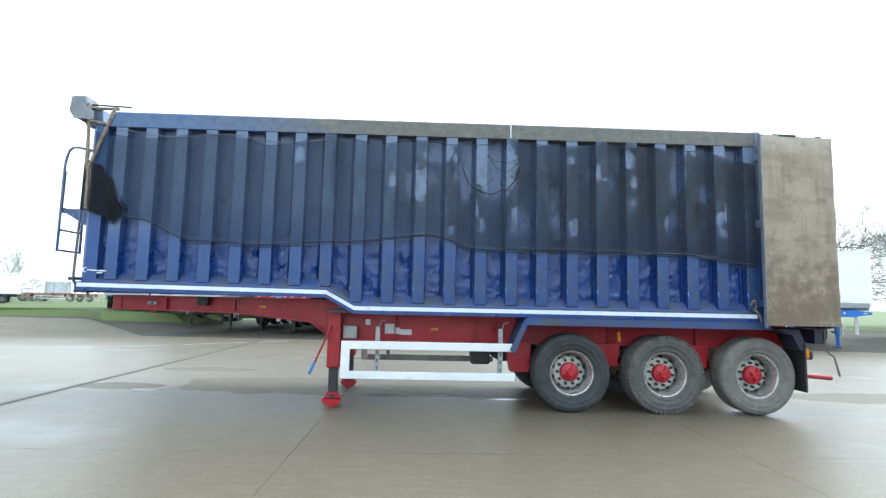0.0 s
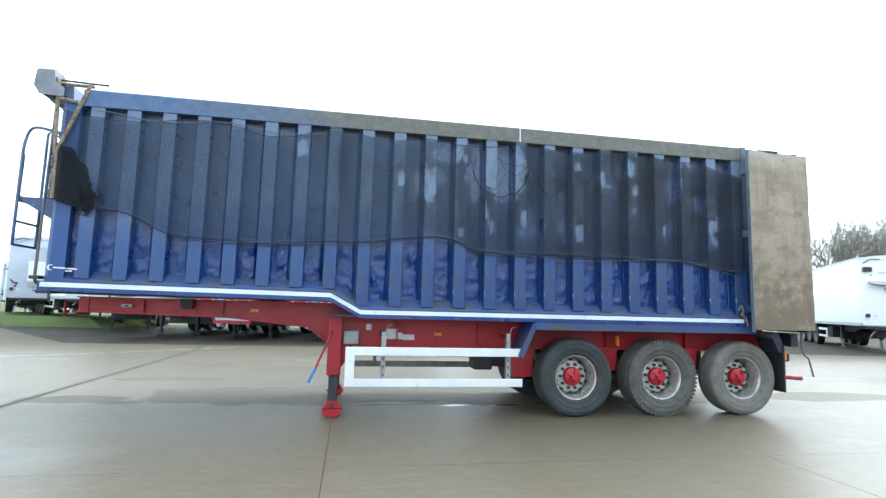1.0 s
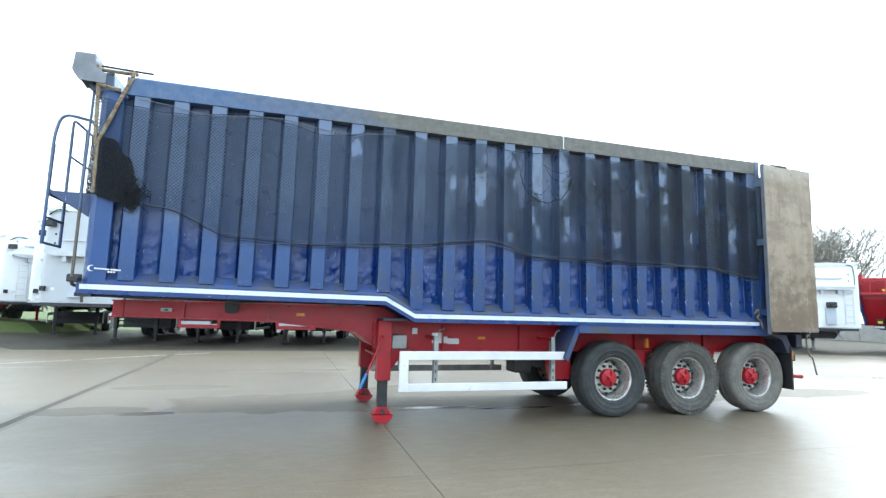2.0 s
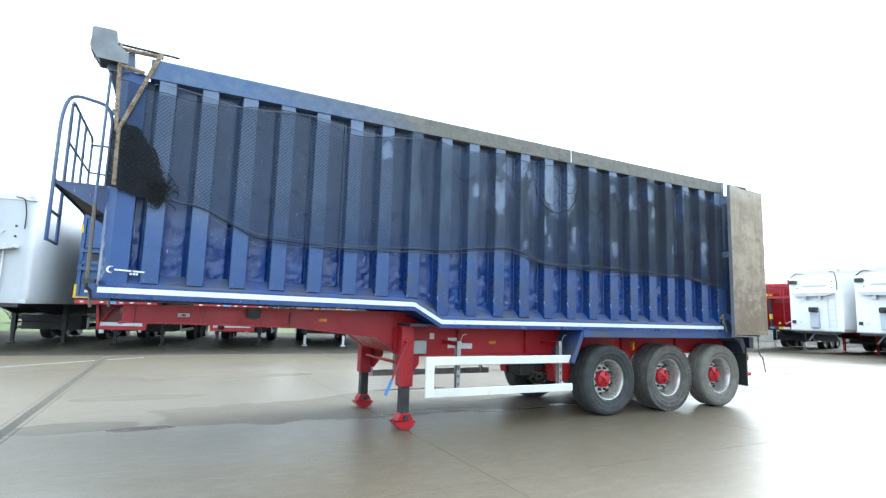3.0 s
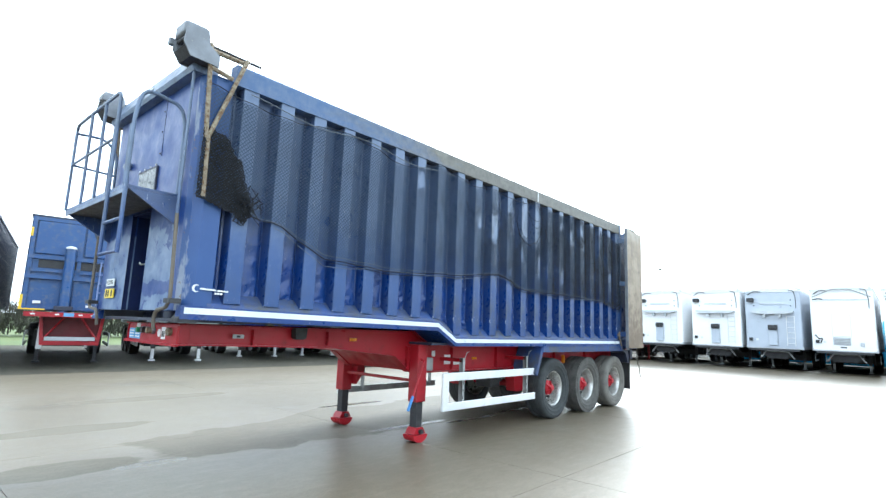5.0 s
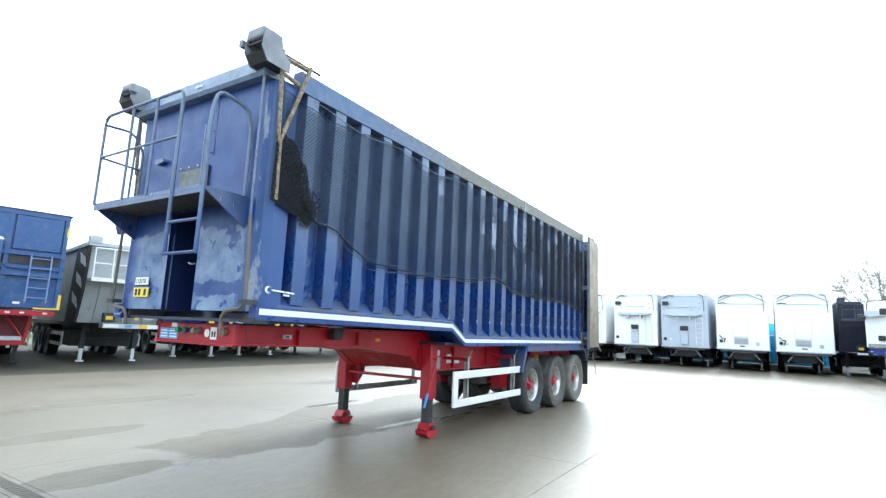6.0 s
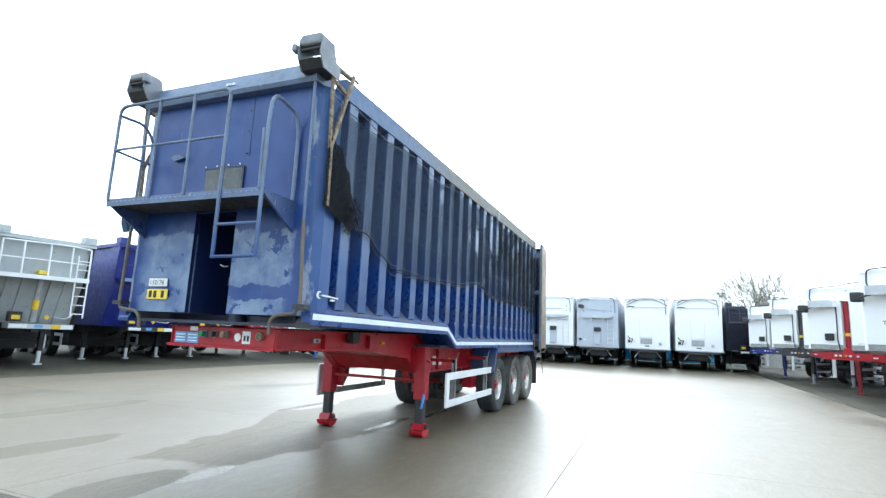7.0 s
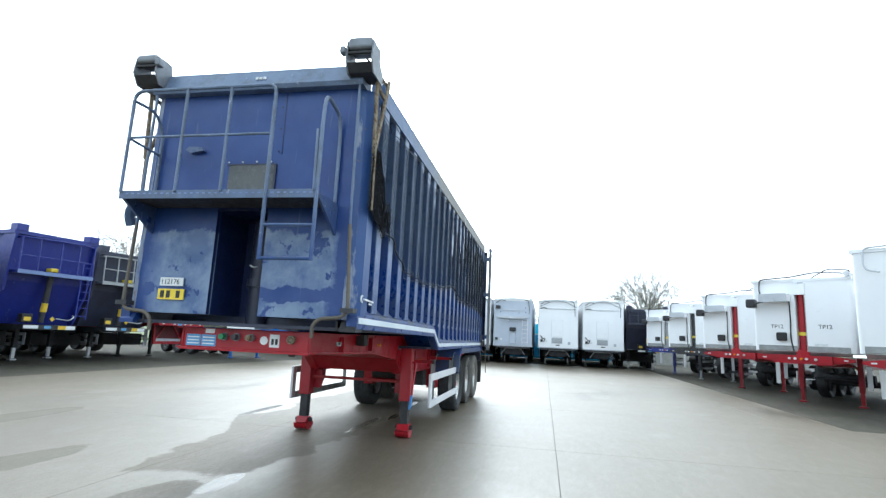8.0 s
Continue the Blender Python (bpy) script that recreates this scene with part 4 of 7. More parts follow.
# sheeting gear: pulley boxes, bracket with two legs, pipes along the corners
for side in (-1, 1):
    y0, y1 = sorted((side * 1.00, side * 1.26))
    zt = 4.17 if side < 0 else 4.14
    gear = part("pulley_box", rounded(X_FRONT - 0.25, X_FRONT - 0.03, y0 + 0.012, y1 - 0.012, 4.075, zt + 0.02, 0.03, 3), GALV_D, trailer, "weathered blue-grey pulley housing on the corner")
    for y in (y0, y1 - 0.012):
        part("cheek_plate", prism([(X_FRONT - 0.23, zt - 0.01), (X_FRONT - 0.25, 3.97), (X_FRONT - 0.18, 3.86), (X_FRONT + 0.08, 3.85), (X_FRONT + 0.08, 3.96), (X_FRONT - 0.02, 4.03), (X_FRONT - 0.04, zt - 0.01)], y, y + 0.012), GALV_D, gear)
    part("pulley", tube([(X_FRONT - 0.21, y0 + 0.013, 4.05), (X_FRONT - 0.21, y1 - 0.013, 4.05)], 0.016, 12), DARK, gear, smooth=True)
    part("box_foot", prism([(X_FRONT - 0.24, 3.94), (X_FRONT - 0.17, 3.87), (X_FRONT + 0.05, 3.86), (X_FRONT + 0.05, 3.90), (X_FRONT - 0.12, 3.915)], y0 + 0.013, y1 - 0.013), DARK, gear)
    yl = y1 if side < 0 else y0 - 0.05
    part("box_lug", rounded(X_FRONT - 0.28, X_FRONT - 0.20, yl, yl + 0.05, 4.02, 4.09, 0.01), GALV_D, gear)
    ys = side * (HALF + 0.025)
    for a, b in (((-4.83, 4.06), (-4.79, 3.16)), ((-4.47, 4.04), (-4.77, 3.18)), ((-4.83, 3.84), (-4.60, 3.80)), ((-4.77, 3.18), (-4.76, 2.62))):
        part("sheet_bracket", tube([(a[0], ys, a[1]), (b[0], ys, b[1])], 0.021, 6), RUST, trailer, "rusty yellow sheeting bracket")
    part("top_link", tube([(-4.86, side * 1.12, 4.10), (-4.30, side * 1.18, 4.06)], 0.012, 6), DARK, trailer)
    part("top_link", tube([(-4.84, side * 1.16, 4.04), (-4.45, side * 1.20, 4.02)], 0.022, 6), RUST, trailer)
    part("corner_pipe", tube(bend([(X_FRONT - 0.08, side * 1.105, 2.45), (X_FRONT - 0.07, side * 1.14, 1.70), (X_FRONT - 0.08, side * 1.10, 1.62), (X_FRONT - 0.07, side * 0.88, 1.60), (X_FRONT - 0.07, side * 0.82, 1.54), (X_FRONT - 0.06, side * 0.82, 1.43)], 0.07), 0.017, 8), PIPE, trailer, "brown pipe down the front corner", smooth=True)
    part("upper_pipe", tube([(X_FRONT - 0.07, side * 1.09, 4.0), (X_FRONT - 0.08, side * 1.105, 2.43)], 0.014, 8), BLUE_RIB, trailer, "grey-blue upper length of the pipe", smooth=True)
    part("pipe_clamp", boxes((X_FRONT - 0.10, X_FRONT, side * 1.14 - 0.06, side * 1.14 + 0.06, 1.66, 1.70)), DARK, trailer)
part("hose", tube(bend([(X_FRONT - 0.06, 1.17, 2.7), (X_FRONT - 0.07, 1.22, 2.55), (X_FRONT - 0.04, 1.20, 2.44)], 0.05), 0.05, 8), NET, trailer)

# rear: posts, sheet swung along the side, hook, lamps
part("rear_post", boxes((4.46, 4.54, -HALF - 0.02, -HALF + 0.06, 1.22, 3.98)), BLUE_RIB, trailer)
part("rear_post", boxes((4.40, 4.52, HALF - 0.06, HALF + 0.03, 1.22, 3.98)), BLUE, trailer)
part("rear_frame", boxes((5.38, 5.46, -1.2, -1.08, 1.22, 3.95), (5.38, 5.46, 1.08, 1.2, 1.22, 3.95), (5.38, 5.46, -1.2, 1.2, 3.85, 3.95), (5.38, 5.46, -1.2, 1.2, 1.22, 1.32)), BLUE, trailer)
part("tailgate", boxes((5.47, 5.52, -1.16, 1.16, 1.25, 3.9)), BLUE, trailer)


def tail_sheet():
    bm = bmesh.new()
    nx, nz = 26, 54
    rows = []
    for j in range(nz + 1):
        row = []
        for i in range(nx + 1):
            x, z = 4.43 + 1.08 * i / nx, 1.262 + 2.625 * j / nz
            e = min(i, nx - i, j, nz - j)
            ragged = 0.008 * noise.noise((x * 5, z * 6, 2)) if e == 0 else 0
            d = 0.012 * noise.noise((x * 2.2, z * 1.9, 7)) + 0.006 * noise.noise((x * 7, z * 7, 1))
            row.append(bm.verts.new((x + ragged, -1.41 + 0.08 * (x - 4.43) + d, z + ragged)))
        rows.append(row)
    for a, b in zip(rows, rows[1:]):
        for i in range(nx):
            bm.faces.new((a[i], a[i + 1], b[i + 1], b[i]))
    back = bmesh.ops.extrude_face_region(bm, geom=list(bm.faces))
    bmesh.ops.translate(bm, verts=[v for v in back["geom"] if isinstance(v, bmesh.types.BMVert)], vec=(0, 0.045, 0))
    return bm


door = part("tail_door", tail_sheet(), TAIL, trailer, "rubbed rusty-brown steel tail door swung against the side", smooth=True)
part("door_edge", boxes((4.416, 4.429, -1.422, -1.36, 1.22, 3.89)), GALV_D, door)
part("door_foot", prism([(4.44, -1.424), (5.49, -1.338), (5.49, -1.29), (4.44, -1.37)], 1.252, 1.318, "z"), TAIL, door, "rusty foot strip of the door")
part("door_cap", boxes((4.62, 4.95, -1.39, -1.33, 3.875, 3.905)), DARK, door)
for z in (1.5, 2.6, 3.55):
    part("door_hinge", boxes((4.435, 4.475, -1.36, -1.20, z, z + 0.10)), BLUE_RIB, door)
part("door_hook", tube(bend([(5.34, -1.24, 1.22), (5.34, -1.24, 1.0), (5.38, -1.24, 0.88), (5.45, -1.24, 0.85), (5.52, -1.24, 0.58)], 0.05), 0.012, 8), PIPE, trailer, "hanging bent door hook", smooth=True)
part("strap_knot", tube(bend([(4.32, -1.23, 1.52), (4.36, -1.25, 1.60), (4.40, -1.23, 1.50), (4.34, -1.25, 1.46), (4.42, -1.24, 1.42), (4.46, -1.24, 1.30)], 0.03), 0.014, 6), RUST, trailer, "knotted frayed strap")
part("rear_underrun", boxes((5.30, 5.42, -1.1, 1.1, 1.0, 1.2)), NIGHT, trailer)
part("mudflap", rounded(5.10, 5.13, -1.16, -0.72, 0.34, 1.02, 0.008), BLACK, trailer, "black rubber mudflap")
part("mudflap", rounded(5.10, 5.13, 0.72, 1.16, 0.34, 1.02, 0.008), BLACK, trailer, "black rubber mudflap")
part("flap_bracket", prism([(4.75, 1.2), (5.05, 1.2), (5.14, 0.98), (5.14, 0.90), (5.05, 0.92), (4.95, 1.12)], -1.14, -0.8), NIGHT, trailer)
part("side_lamp", rounded(5.14, 5.20, -1.12, -1.05, 0.80, 0.94, 0.01), AMBER, trailer, "amber marker lamp")
part("lamp_housing", rounded(5.20, 5.27, -1.10, -0.95, 0.78, 0.90, 0.02), BLACK, trailer)
part("tow_bar", tube([(4.9, -0.80, 0.56), (5.74, -0.80, 0.50)], 0.037, 12), RED_DULL, trailer, "faded red round bar", smooth=True)

# chassis beams with flanges
bottom = [(-4.62, 1.29), (-3.85, 1.28), (-2.8, 1.255), (-1.80, 1.15), (-1.50, 0.93), (-1.3, 0.91), (5.2, 0.91)]
top = [(5.2, 1.27), (-1.1, 1.27), (-1.45, 1.46), (-4.62, 1.46)]
for side in (-1, 1):
    y = side * 0.66
    beam = part("chassis_beam", prism(bottom + top, y - 0.008, y + 0.008), RED, trailer, "red chassis beam with a gooseneck")
    for name, line, thick in (("bottom_flange", bottom, -0.014), ("top_flange", top[::-1], 0.014)):
        bm = bmesh.new()
        ring = [[bm.verts.new((x, y + dy, z + dz)) for dy, dz in ((-0.065, 0), (0.065, 0), (0.065, thick), (-0.065, thick))] for x, z in line]
        for a, b in zip(ring, ring[1:]):
            for k in range(4):
                bm.faces.new((a[k], a[(k + 1) % 4], b[(k + 1) % 4], b[k]))
        bm.faces.new(ring[0])
        bm.faces.new(ring[-1])
        part(name, bm, RED, beam)
    for x, z0, z1 in ((-0.6, 0.93, 1.25), (0.55, 0.93, 1.25), (1.25, 0.93, 1.25), (2.5, 0.93, 1.25), (3.8, 0.93, 1.25), (-3.86, 1.28, 1.44), (-2.9, 1.28, 1.44)):
        part("stiffener", boxes((x, x + 0.012, y - 0.06, y + 0.06, z0, z1)), RED, beam)
    for x in (2.45, 3.76):
        part("spring_hanger", prism([(x - 0.16, 0.92), (x + 0.22, 0.92), (x + 0.18, 0.6), (x - 0.08, 0.6)], side * 0.56, side * 0.74), RED, beam)
    part("spring_hanger", prism([(1.0, 0.92), (1.38, 0.92), (1.34, 0.5), (1.08, 0.5)], side * 0.56, side * 0.74), RED, beam)
part("cross_member", boxes(*[(x, x + 0.1, -0.65, 0.65, 0.98, 1.2) for x in (-0.9, 0.2, 1.3, 2.5, 3.8, 5.05)], *[(x, x + 0.08, -0.65, 0.65, 1.31, 1.44) for x in (-3.7, -2.9)]), RED, trailer)
part("belly_plate", prism([(-3.9, 1.275), (-2.8, 1.25), (-1.80, 1.145), (-1.5, 0.935), (-1.38, 0.93), (-1.5, 1.0), (-1.9, 1.2), (-3.9, 1.3)], -0.64, 0.64), RED, trailer, "red plate under the gooseneck")
part("kingpin", tube([(-3.6, 0, 1.29), (-3.6, 0, 1.19)], 0.04, 12), DARK, trailer)
head = part("chassis_head", rounded(-4.61, -4.50, -0.68, 0.66, 1.28, 1.475, 0.008), RED, trailer, "red front beam with couplings")
part("head_lip", boxes((-4.65, -4.61, -0.69, 0.67, 1.265, 1.285)), RED, head)
for y, mat in ((0.20, GREEN), (0.07, DARK), (-0.08, RUST)):
    tap = part("coupling", tube([(-4.61, y, 1.40), (-4.64, y, 1.40)], 0.036, 12), GALV_D, head, smooth=True)
    part("coupling_cap", tube([(-4.64, y, 1.40), (-4.69, y, 1.40)], 0.028, 12), mat, tap, smooth=True)
part("maker_sticker", boxes(*[(-4.614, -4.6102, 0.30 + k * 0.165, 0.455 + k * 0.165, 1.30, 1.41) for k in range(2)]), LABEL_B, head, "blue and white stickers")
part("sticker_lines", boxes(*[(-4.6165, -4.6142, 0.315 + k * 0.165, 0.44 + k * 0.165, 1.318 + 0.03 * q, 1.330 + 0.03 * q) for k in range(2) for q in range(3)]), LABEL_W, head)
part("round_sticker", tube([(-4.61, -0.21, 1.38), (-4.614, -0.21, 1.38)], 0.040, 18), LABEL_W, head)
part("square_sticker", boxes((-4.614, -4.6102, -0.37, -0.27, 1.32, 1.44)), LABEL_W, head)
part("square_sticker", boxes((-4.614, -4.6102, 0.32, 0.42, 1.425, 1.468)), LABEL_W, head)
part("sticker_bar", boxes(*[(-4.6165, -4.6142, -0.355 + 0.04 * k, -0.33 + 0.04 * k, 1.345, 1.40) for k in range(2)]), INK, head)
sock = part("socket", tube([(-4.61, -0.50, 1.40), (-4.65, -0.50, 1.40)], 0.040, 12), RUST, head, "brass-coloured socket", smooth=True)
for k in range(7):
    a = 2 * math.pi * k / 7
    part("socket_pin", tube([(-4.652, -0.50 + 0.024 * math.cos(a), 1.40 + 0.024 * math.sin(a)), (-4.648, -0.50 + 0.024 * math.cos(a), 1.40 + 0.024 * math.sin(a))], 0.006, 6), INK, sock)
part("side_lock", boxes((-4.10, -3.98, -0.74, -0.73, 1.35, 1.39)), GALV, trailer)
part("lock_eye", boxes((-4.06, -4.02, -0.743, -0.7402, 1.36, 1.38)), BLACK, trailer)
part("body_rest", prism([(-3.40, 1.475), (-3.24, 1.475), (-3.25, 1.36), (-3.29, 1.345), (-3.36, 1.345), (-3.39, 1.36)], -0.78, -0.69), BLACK, trailer, "black rubber body rest")
for x, z in ((-2.55, 1.33), (-0.07, 1.06)):
    mk = part("marker_lamp", boxes((x, x + 0.10, -0.69, -0.668, z, z + 0.035)), AMBER, trailer, "amber side marker")
    part("marker_base", boxes((x - 0.015, x + 0.115, -0.672, -0.6685, z - 0.012, z + 0.047)), RED_DULL, mk)
part("side_lamp", rounded(2.60, 2.64, -0.86, -0.80, 0.96, 1.10, 0.006), AMBER, trailer, "amber reflector between the wheels")
part("label_panel", boxes((-0.74, -0.52, -0.674, -0.6685, 1.00, 1.09), (-0.52, -0.35, -0.674, -0.6685, 0.99, 1.065), (-0.74, -0.60, -0.674, -0.6685, 1.09, 1.14)), LABEL_W, trailer, "worn white labels on the beam")
part("label_panel", boxes((-1.02, -0.95, -0.674, -0.6685, 1.12, 1.20)), LABEL_W, trailer)
part("grey_box", rounded(-1.32, -1.12, -0.80, -0.70, 0.93, 1.11, 0.01), GALV, trailer, "grey control box behind the leg")

# landing legs
for side in (-1, 1):
    y = side * 0.80
    leg = part("landing_leg", rounded(-1.52, -1.34, y - 0.085, y + 0.085, 0.53, 1.30, 0.012), RED, trailer, "red landing leg")
    part("inner_tube", rounded(-1.49, -1.37, y - 0.06, y + 0.06, 0.10, 0.56, 0.008), DARK, leg, "dark inner tube")
    part("foot", prism([(-1.43 + 0.135 * math.cos(a), 0.115 + 0.11 * math.sin(a)) for a in np.linspace(math.pi * 1.02, math.pi * 1.98, 12)], y - 0.10, y + 0.10), RED, leg, "red rocker foot")
    part("foot_lug", prism([(-1.54, 0.117), (-1.32, 0.117), (-1.37, 0.20), (-1.49, 0.20)], y - 0.085, y + 0.085), RED, leg)
    part("foot_pin", tube([(-1.43, y - 0.13, 0.15), (-1.43, y + 0.13, 0.15)], 0.03, 10), DARK, leg)
    part("gusset", prism([(-1.34, 0.95), (-1.34, 0.62), (-1.20, 0.80), (-1.20, 0.95)], side * 0.60, side * 0.74), RED, leg)
    part("leg_bracket", boxes((-1.56, -1.30, side * 0.668, side * 0.715, 0.95, 1.27)), RED, leg)
part("leg_shaft", tube([(-1.43, -0.72, 0.80), (-1.43, 0.72, 0.80)], 0.022, 8), RED_DULL, trailer)
crank = part("crank", tube(bend([(-1.47, -0.89, 1.10), (-1.47, -0.95, 1.08), (-1.64, -0.95, 0.68), (-1.66, -0.95, 0.62)], 0.03), 0.014, 8), RED, trailer, "red crank with a blue grip", smooth=True)
part("crank_grip", tube([(-1.66, -0.95, 0.63), (-1.74, -0.95, 0.45)], 0.02, 10), BLUE_GRIP, crank)

# side guards
for side in (-1, 1):
    y0, y1 = sorted((side * 1.15, side * 1.115))
    guard = part("side_guard", rounded(-1.27, 1.08, y0, y1, 0.815, 0.925, 0.008), ALU if side < 0 else GALV, trailer, "white aluminium side guard rail")
    part("lower_rail", rounded(-1.27, 1.07, y0, y1, 0.42, 0.525, 0.008), ALU if side < 0 else GALV, guard)
    part("end_post", rounded(-1.285, -1.165, y0 - 0.004, y1 + 0.004, 0.42, 0.925, 0.012), ALU, guard)
    for x in (-0.80, 0.88):
        hang = part("hanger", boxes((x - 0.03, x + 0.03, side * 1.10, side * 1.085, 0.45, 1.12), (x - 0.03, x - 0.022, side * 1.11, side * 1.04, 0.45, 1.12)), GALV, guard)
        part("hanger_arm", boxes((x - 0.03, x + 0.03, side * 1.084, side * 0.66, 1.06, 1.11)), RED, guard)
        for k in range(4):
            part("hanger_slot", boxes((x - 0.008, x + 0.008, side * 1.1015, side * 1.0995, 0.55 + 0.1 * k, 0.59 + 0.1 * k)), BLACK, hang)
        part("hanger_hook", tube(bend([(x + 0.02, side * 1.10, 1.10), (x + 0.04, side * 1.12, 1.20), (x + 0.10, side * 1.12, 1.21)], 0.02), 0.005, 6), GALV, hang)
part("air_tank", tube([(0.95, -0.5, 0.78), (0.95, 0.5, 0.78)], 0.14, 16), BLACK, trailer, smooth=True)
part("valve_block", rounded(0.52, 0.80, -0.62, -0.30, 0.58, 0.92, 0.03), BLACK, trailer, "black valve block")

# fenders over the wheels
for side in (-1, 1):
    y0, y1 = sorted((side * 1.20, side * 0.72))
    part("fender", prism([(1.06, 0.80), (1.24, 1.20), (4.62, 1.20), (4.62, 1.275), (1.20, 1.275), (1.00, 0.84)], y0, y1), MUDDY, trailer, "blue folded mudguard over the wheels")
    part("fender_edge", boxes((1.22, 4.62, side * 1.20, side * 1.212, 1.185, 1.285)), MUDDY, trailer)
    part("body_bearer", boxes((1.3, 4.6, side * 1.1, side * 1.0, 1.276, 1.31)), BLUE, trailer)

# wheels
def wheel_meshes():
    rim = lathe([(0.236, 0.062), (0.255, 0.10), (0.262, -0.02), (0.275, -0.10), (0.292, -0.128), (0.302, -0.13), (0.302, -0.118), (0.285, -0.10), (0.285, 0.17), (0.302, 0.19)], 40)
    tyre = lathe([(0.295, -0.125), (0.32, -0.150), (0.335, -0.158), (0.338, -0.163), (0.345, -0.163), (0.348, -0.160), (0.40, -0.176), (0.403, -0.180), (0.412, -0.180), (0.415, -0.178), (0.455, -0.182), (0.458, -0.186), (0.466, -0.186), (0.470, -0.181), (0.495, -0.176), (0.522, -0.158), (0.532, -0.130), (0.535, -0.10), (0.535, -0.052), (0.524, -0.050), (0.524, -0.036), (0.535, -0.034), (0.535, 0.034), (0.524, 0.036), (0.524, 0.05), (0.535, 0.052), (0.535, 0.10), (0.532, 0.13), (0.522, 0.158), (0.49, 0.178), (0.42, 0.182), (0.32, 0.15), (0.295, 0.125)], 56)
    hub = lathe([(0.0, -0.125), (0.04, -0.125), (0.05, -0.115), (0.054, -0.062), (0.098, -0.052), (0.122, -0.042), (0.130, -0.02), (0.132, 0.02)], 20)
    for k in range(5):
        a = 2 * math.pi * k / 5
        c, s = math.cos(a), math.sin(a)
        p, q, w = (0.05, -0.108), (0.124, -0.05), 0.016
        ring = [hub.verts.new((r * c - t * s, h, r * s + t * c)) for r, h, t in ((p[0], p[1], -w), (p[0], p[1], w), (q[0], q[1], w), (q[0], q[1], -w), (p[0], 0.0, -w), (p[0], 0.0, w), (q[0], 0.02, w), (q[0], 0.02, -w))]
        for f in ((0, 1, 2, 3), (0, 4, 5, 1), (1, 5, 6, 2), (2, 6, 7, 3), (3, 7, 4, 0)):
            hub.faces.new([ring[v] for v in f])
    disc = lathe([(0.0, 0.02), (0.13, 0.02), (0.15, 0.03), (0.205, 0.03), (0.2355, 0.0615)], 40)
    nut = tube([(0, 0.03, 0), (0, -0.015, 0)], 0.021, 6)
    hole = tube([(0, 0.062, 0), (0, 0.036, 0)], 0.027, 10)
    lip = lathe([(0.286, -0.122), (0.294, -0.134), (0.304, -0.137), (0.307, -0.128), (0.30, -0.116)], 48)
    return mesh_of("wheel_disc", disc, DISC, True), mesh_of("wheel", rim, RIM, True), mesh_of("tyre", tyre, TYRE, True), mesh_of("hub", hub, HUBRED, True), mesh_of("wheel_nut", nut, DARK), mesh_of("vent_hole", hole, BLACK), mesh_of("rim_lip", lip, RIM, True)


W_DISC, W_RIM, W_TYRE, W_HUB, W_NUT, W_HOLE, W_LIP = wheel_meshes()
W_TYRES = []
for mt in (TYRE, TYRE_B, TYRE_C):
    me = W_TYRE.copy()
    me.materials[0] = mt
    if mt is TYRE_B:
        blocks = bmesh.new()
        blocks.from_mesh(me)
        for k in range(58):
            a = 2 * math.pi * k / 58
            for h0, h1 in ((-0.1795, -0.132), (0.132, 0.1795)):
                vs = [blocks.verts.new((r * math.cos(a + w), h, r * math.sin(a + w))) for h in (h0, h1) for r, w in ((0.500, -0.036), (0.500, 0.036), (0.5352, 0.036), (0.5352, -0.036))]
                for f in ((0, 1, 2, 3), (7, 6, 5, 4), (0, 4, 5, 1), (1, 5, 6, 2), (2, 6, 7, 3), (3, 7, 4, 0)):
                    blocks.faces.new([vs[v] for v in f])
        blocks.to_mesh(me)
        blocks.free()
    W_TYRES.append(me)
for q, x in enumerate((1.883, 3.195, 4.505)):
    part("axle", tube([(x, -0.75, 0.535), (x, 0.75, 0.535)], 0.065, 12), RED, trailer, "red axle tube")
    for side in (-1, 1):
        wheel = part("wheel", W_RIM, None, trailer, "alloy wheel with a red hub", m=pose(x, side * 0.90, 0.535, 0, 7 * q, 0 if side < 0 else 180))
        part("tyre", W_TYRES[q], None, wheel, ("dark dusty tyre", "scuffed dusty tyre", "pale mud-dusted tyre")[q])
        part("wheel_disc", W_DISC, None, wheel, "dirty wheel disc")
        part("rim_lip", W_LIP, None, wheel, "bright rim lip")
        part("hub", W_HUB, None, wheel, "red painted hub")
        for k in range(10):
            a = 2 * math.pi * k / 10
            part("wheel_nut", W_NUT, None, wheel, m=pose(0.168 * math.cos(a), 0, 0.168 * math.sin(a)))
            part("vent_hole", W_HOLE, None, wheel, m=pose(0.222 * math.cos(a + 0.31), 0, 0.222 * math.sin(a + 0.31)))


# ---- the sheeting net hung over the side ----
HOLES = ((0.70, 3.40, 0.40, 0.42), (-0.33, 3.10, 0.16, 0.22), (1.86, 2.53, 0.07, 0.11), (3.35, 3.30, 0.10, 0.26), (2.62, 3.52, 0.10, 0.12), (2.2, 3.30, 0.05, 0.12), (2.72, 3.24, 0.05, 0.11),
         (3.75, 3.08, 0.08, 0.13), (-0.02, 3.55, 0.20, 0.14), (0.35, 3.05, 0.05, 0.2), (-1.95, 3.45, 0.06, 0.12), (4.05, 2.75, 0.05, 0.10), (1.30, 2.60, 0.04, 0.12))


rnd = random.Random(41)
HOLES += tuple((FIRST + PITCH * rnd.randint(9, 21) + rnd.uniform(-0.06, 0.06), rnd.uniform(2.45, 3.5), rnd.uniform(0.02, 0.05), rnd.uniform(0.05, 0.13)) for _ in range(7))


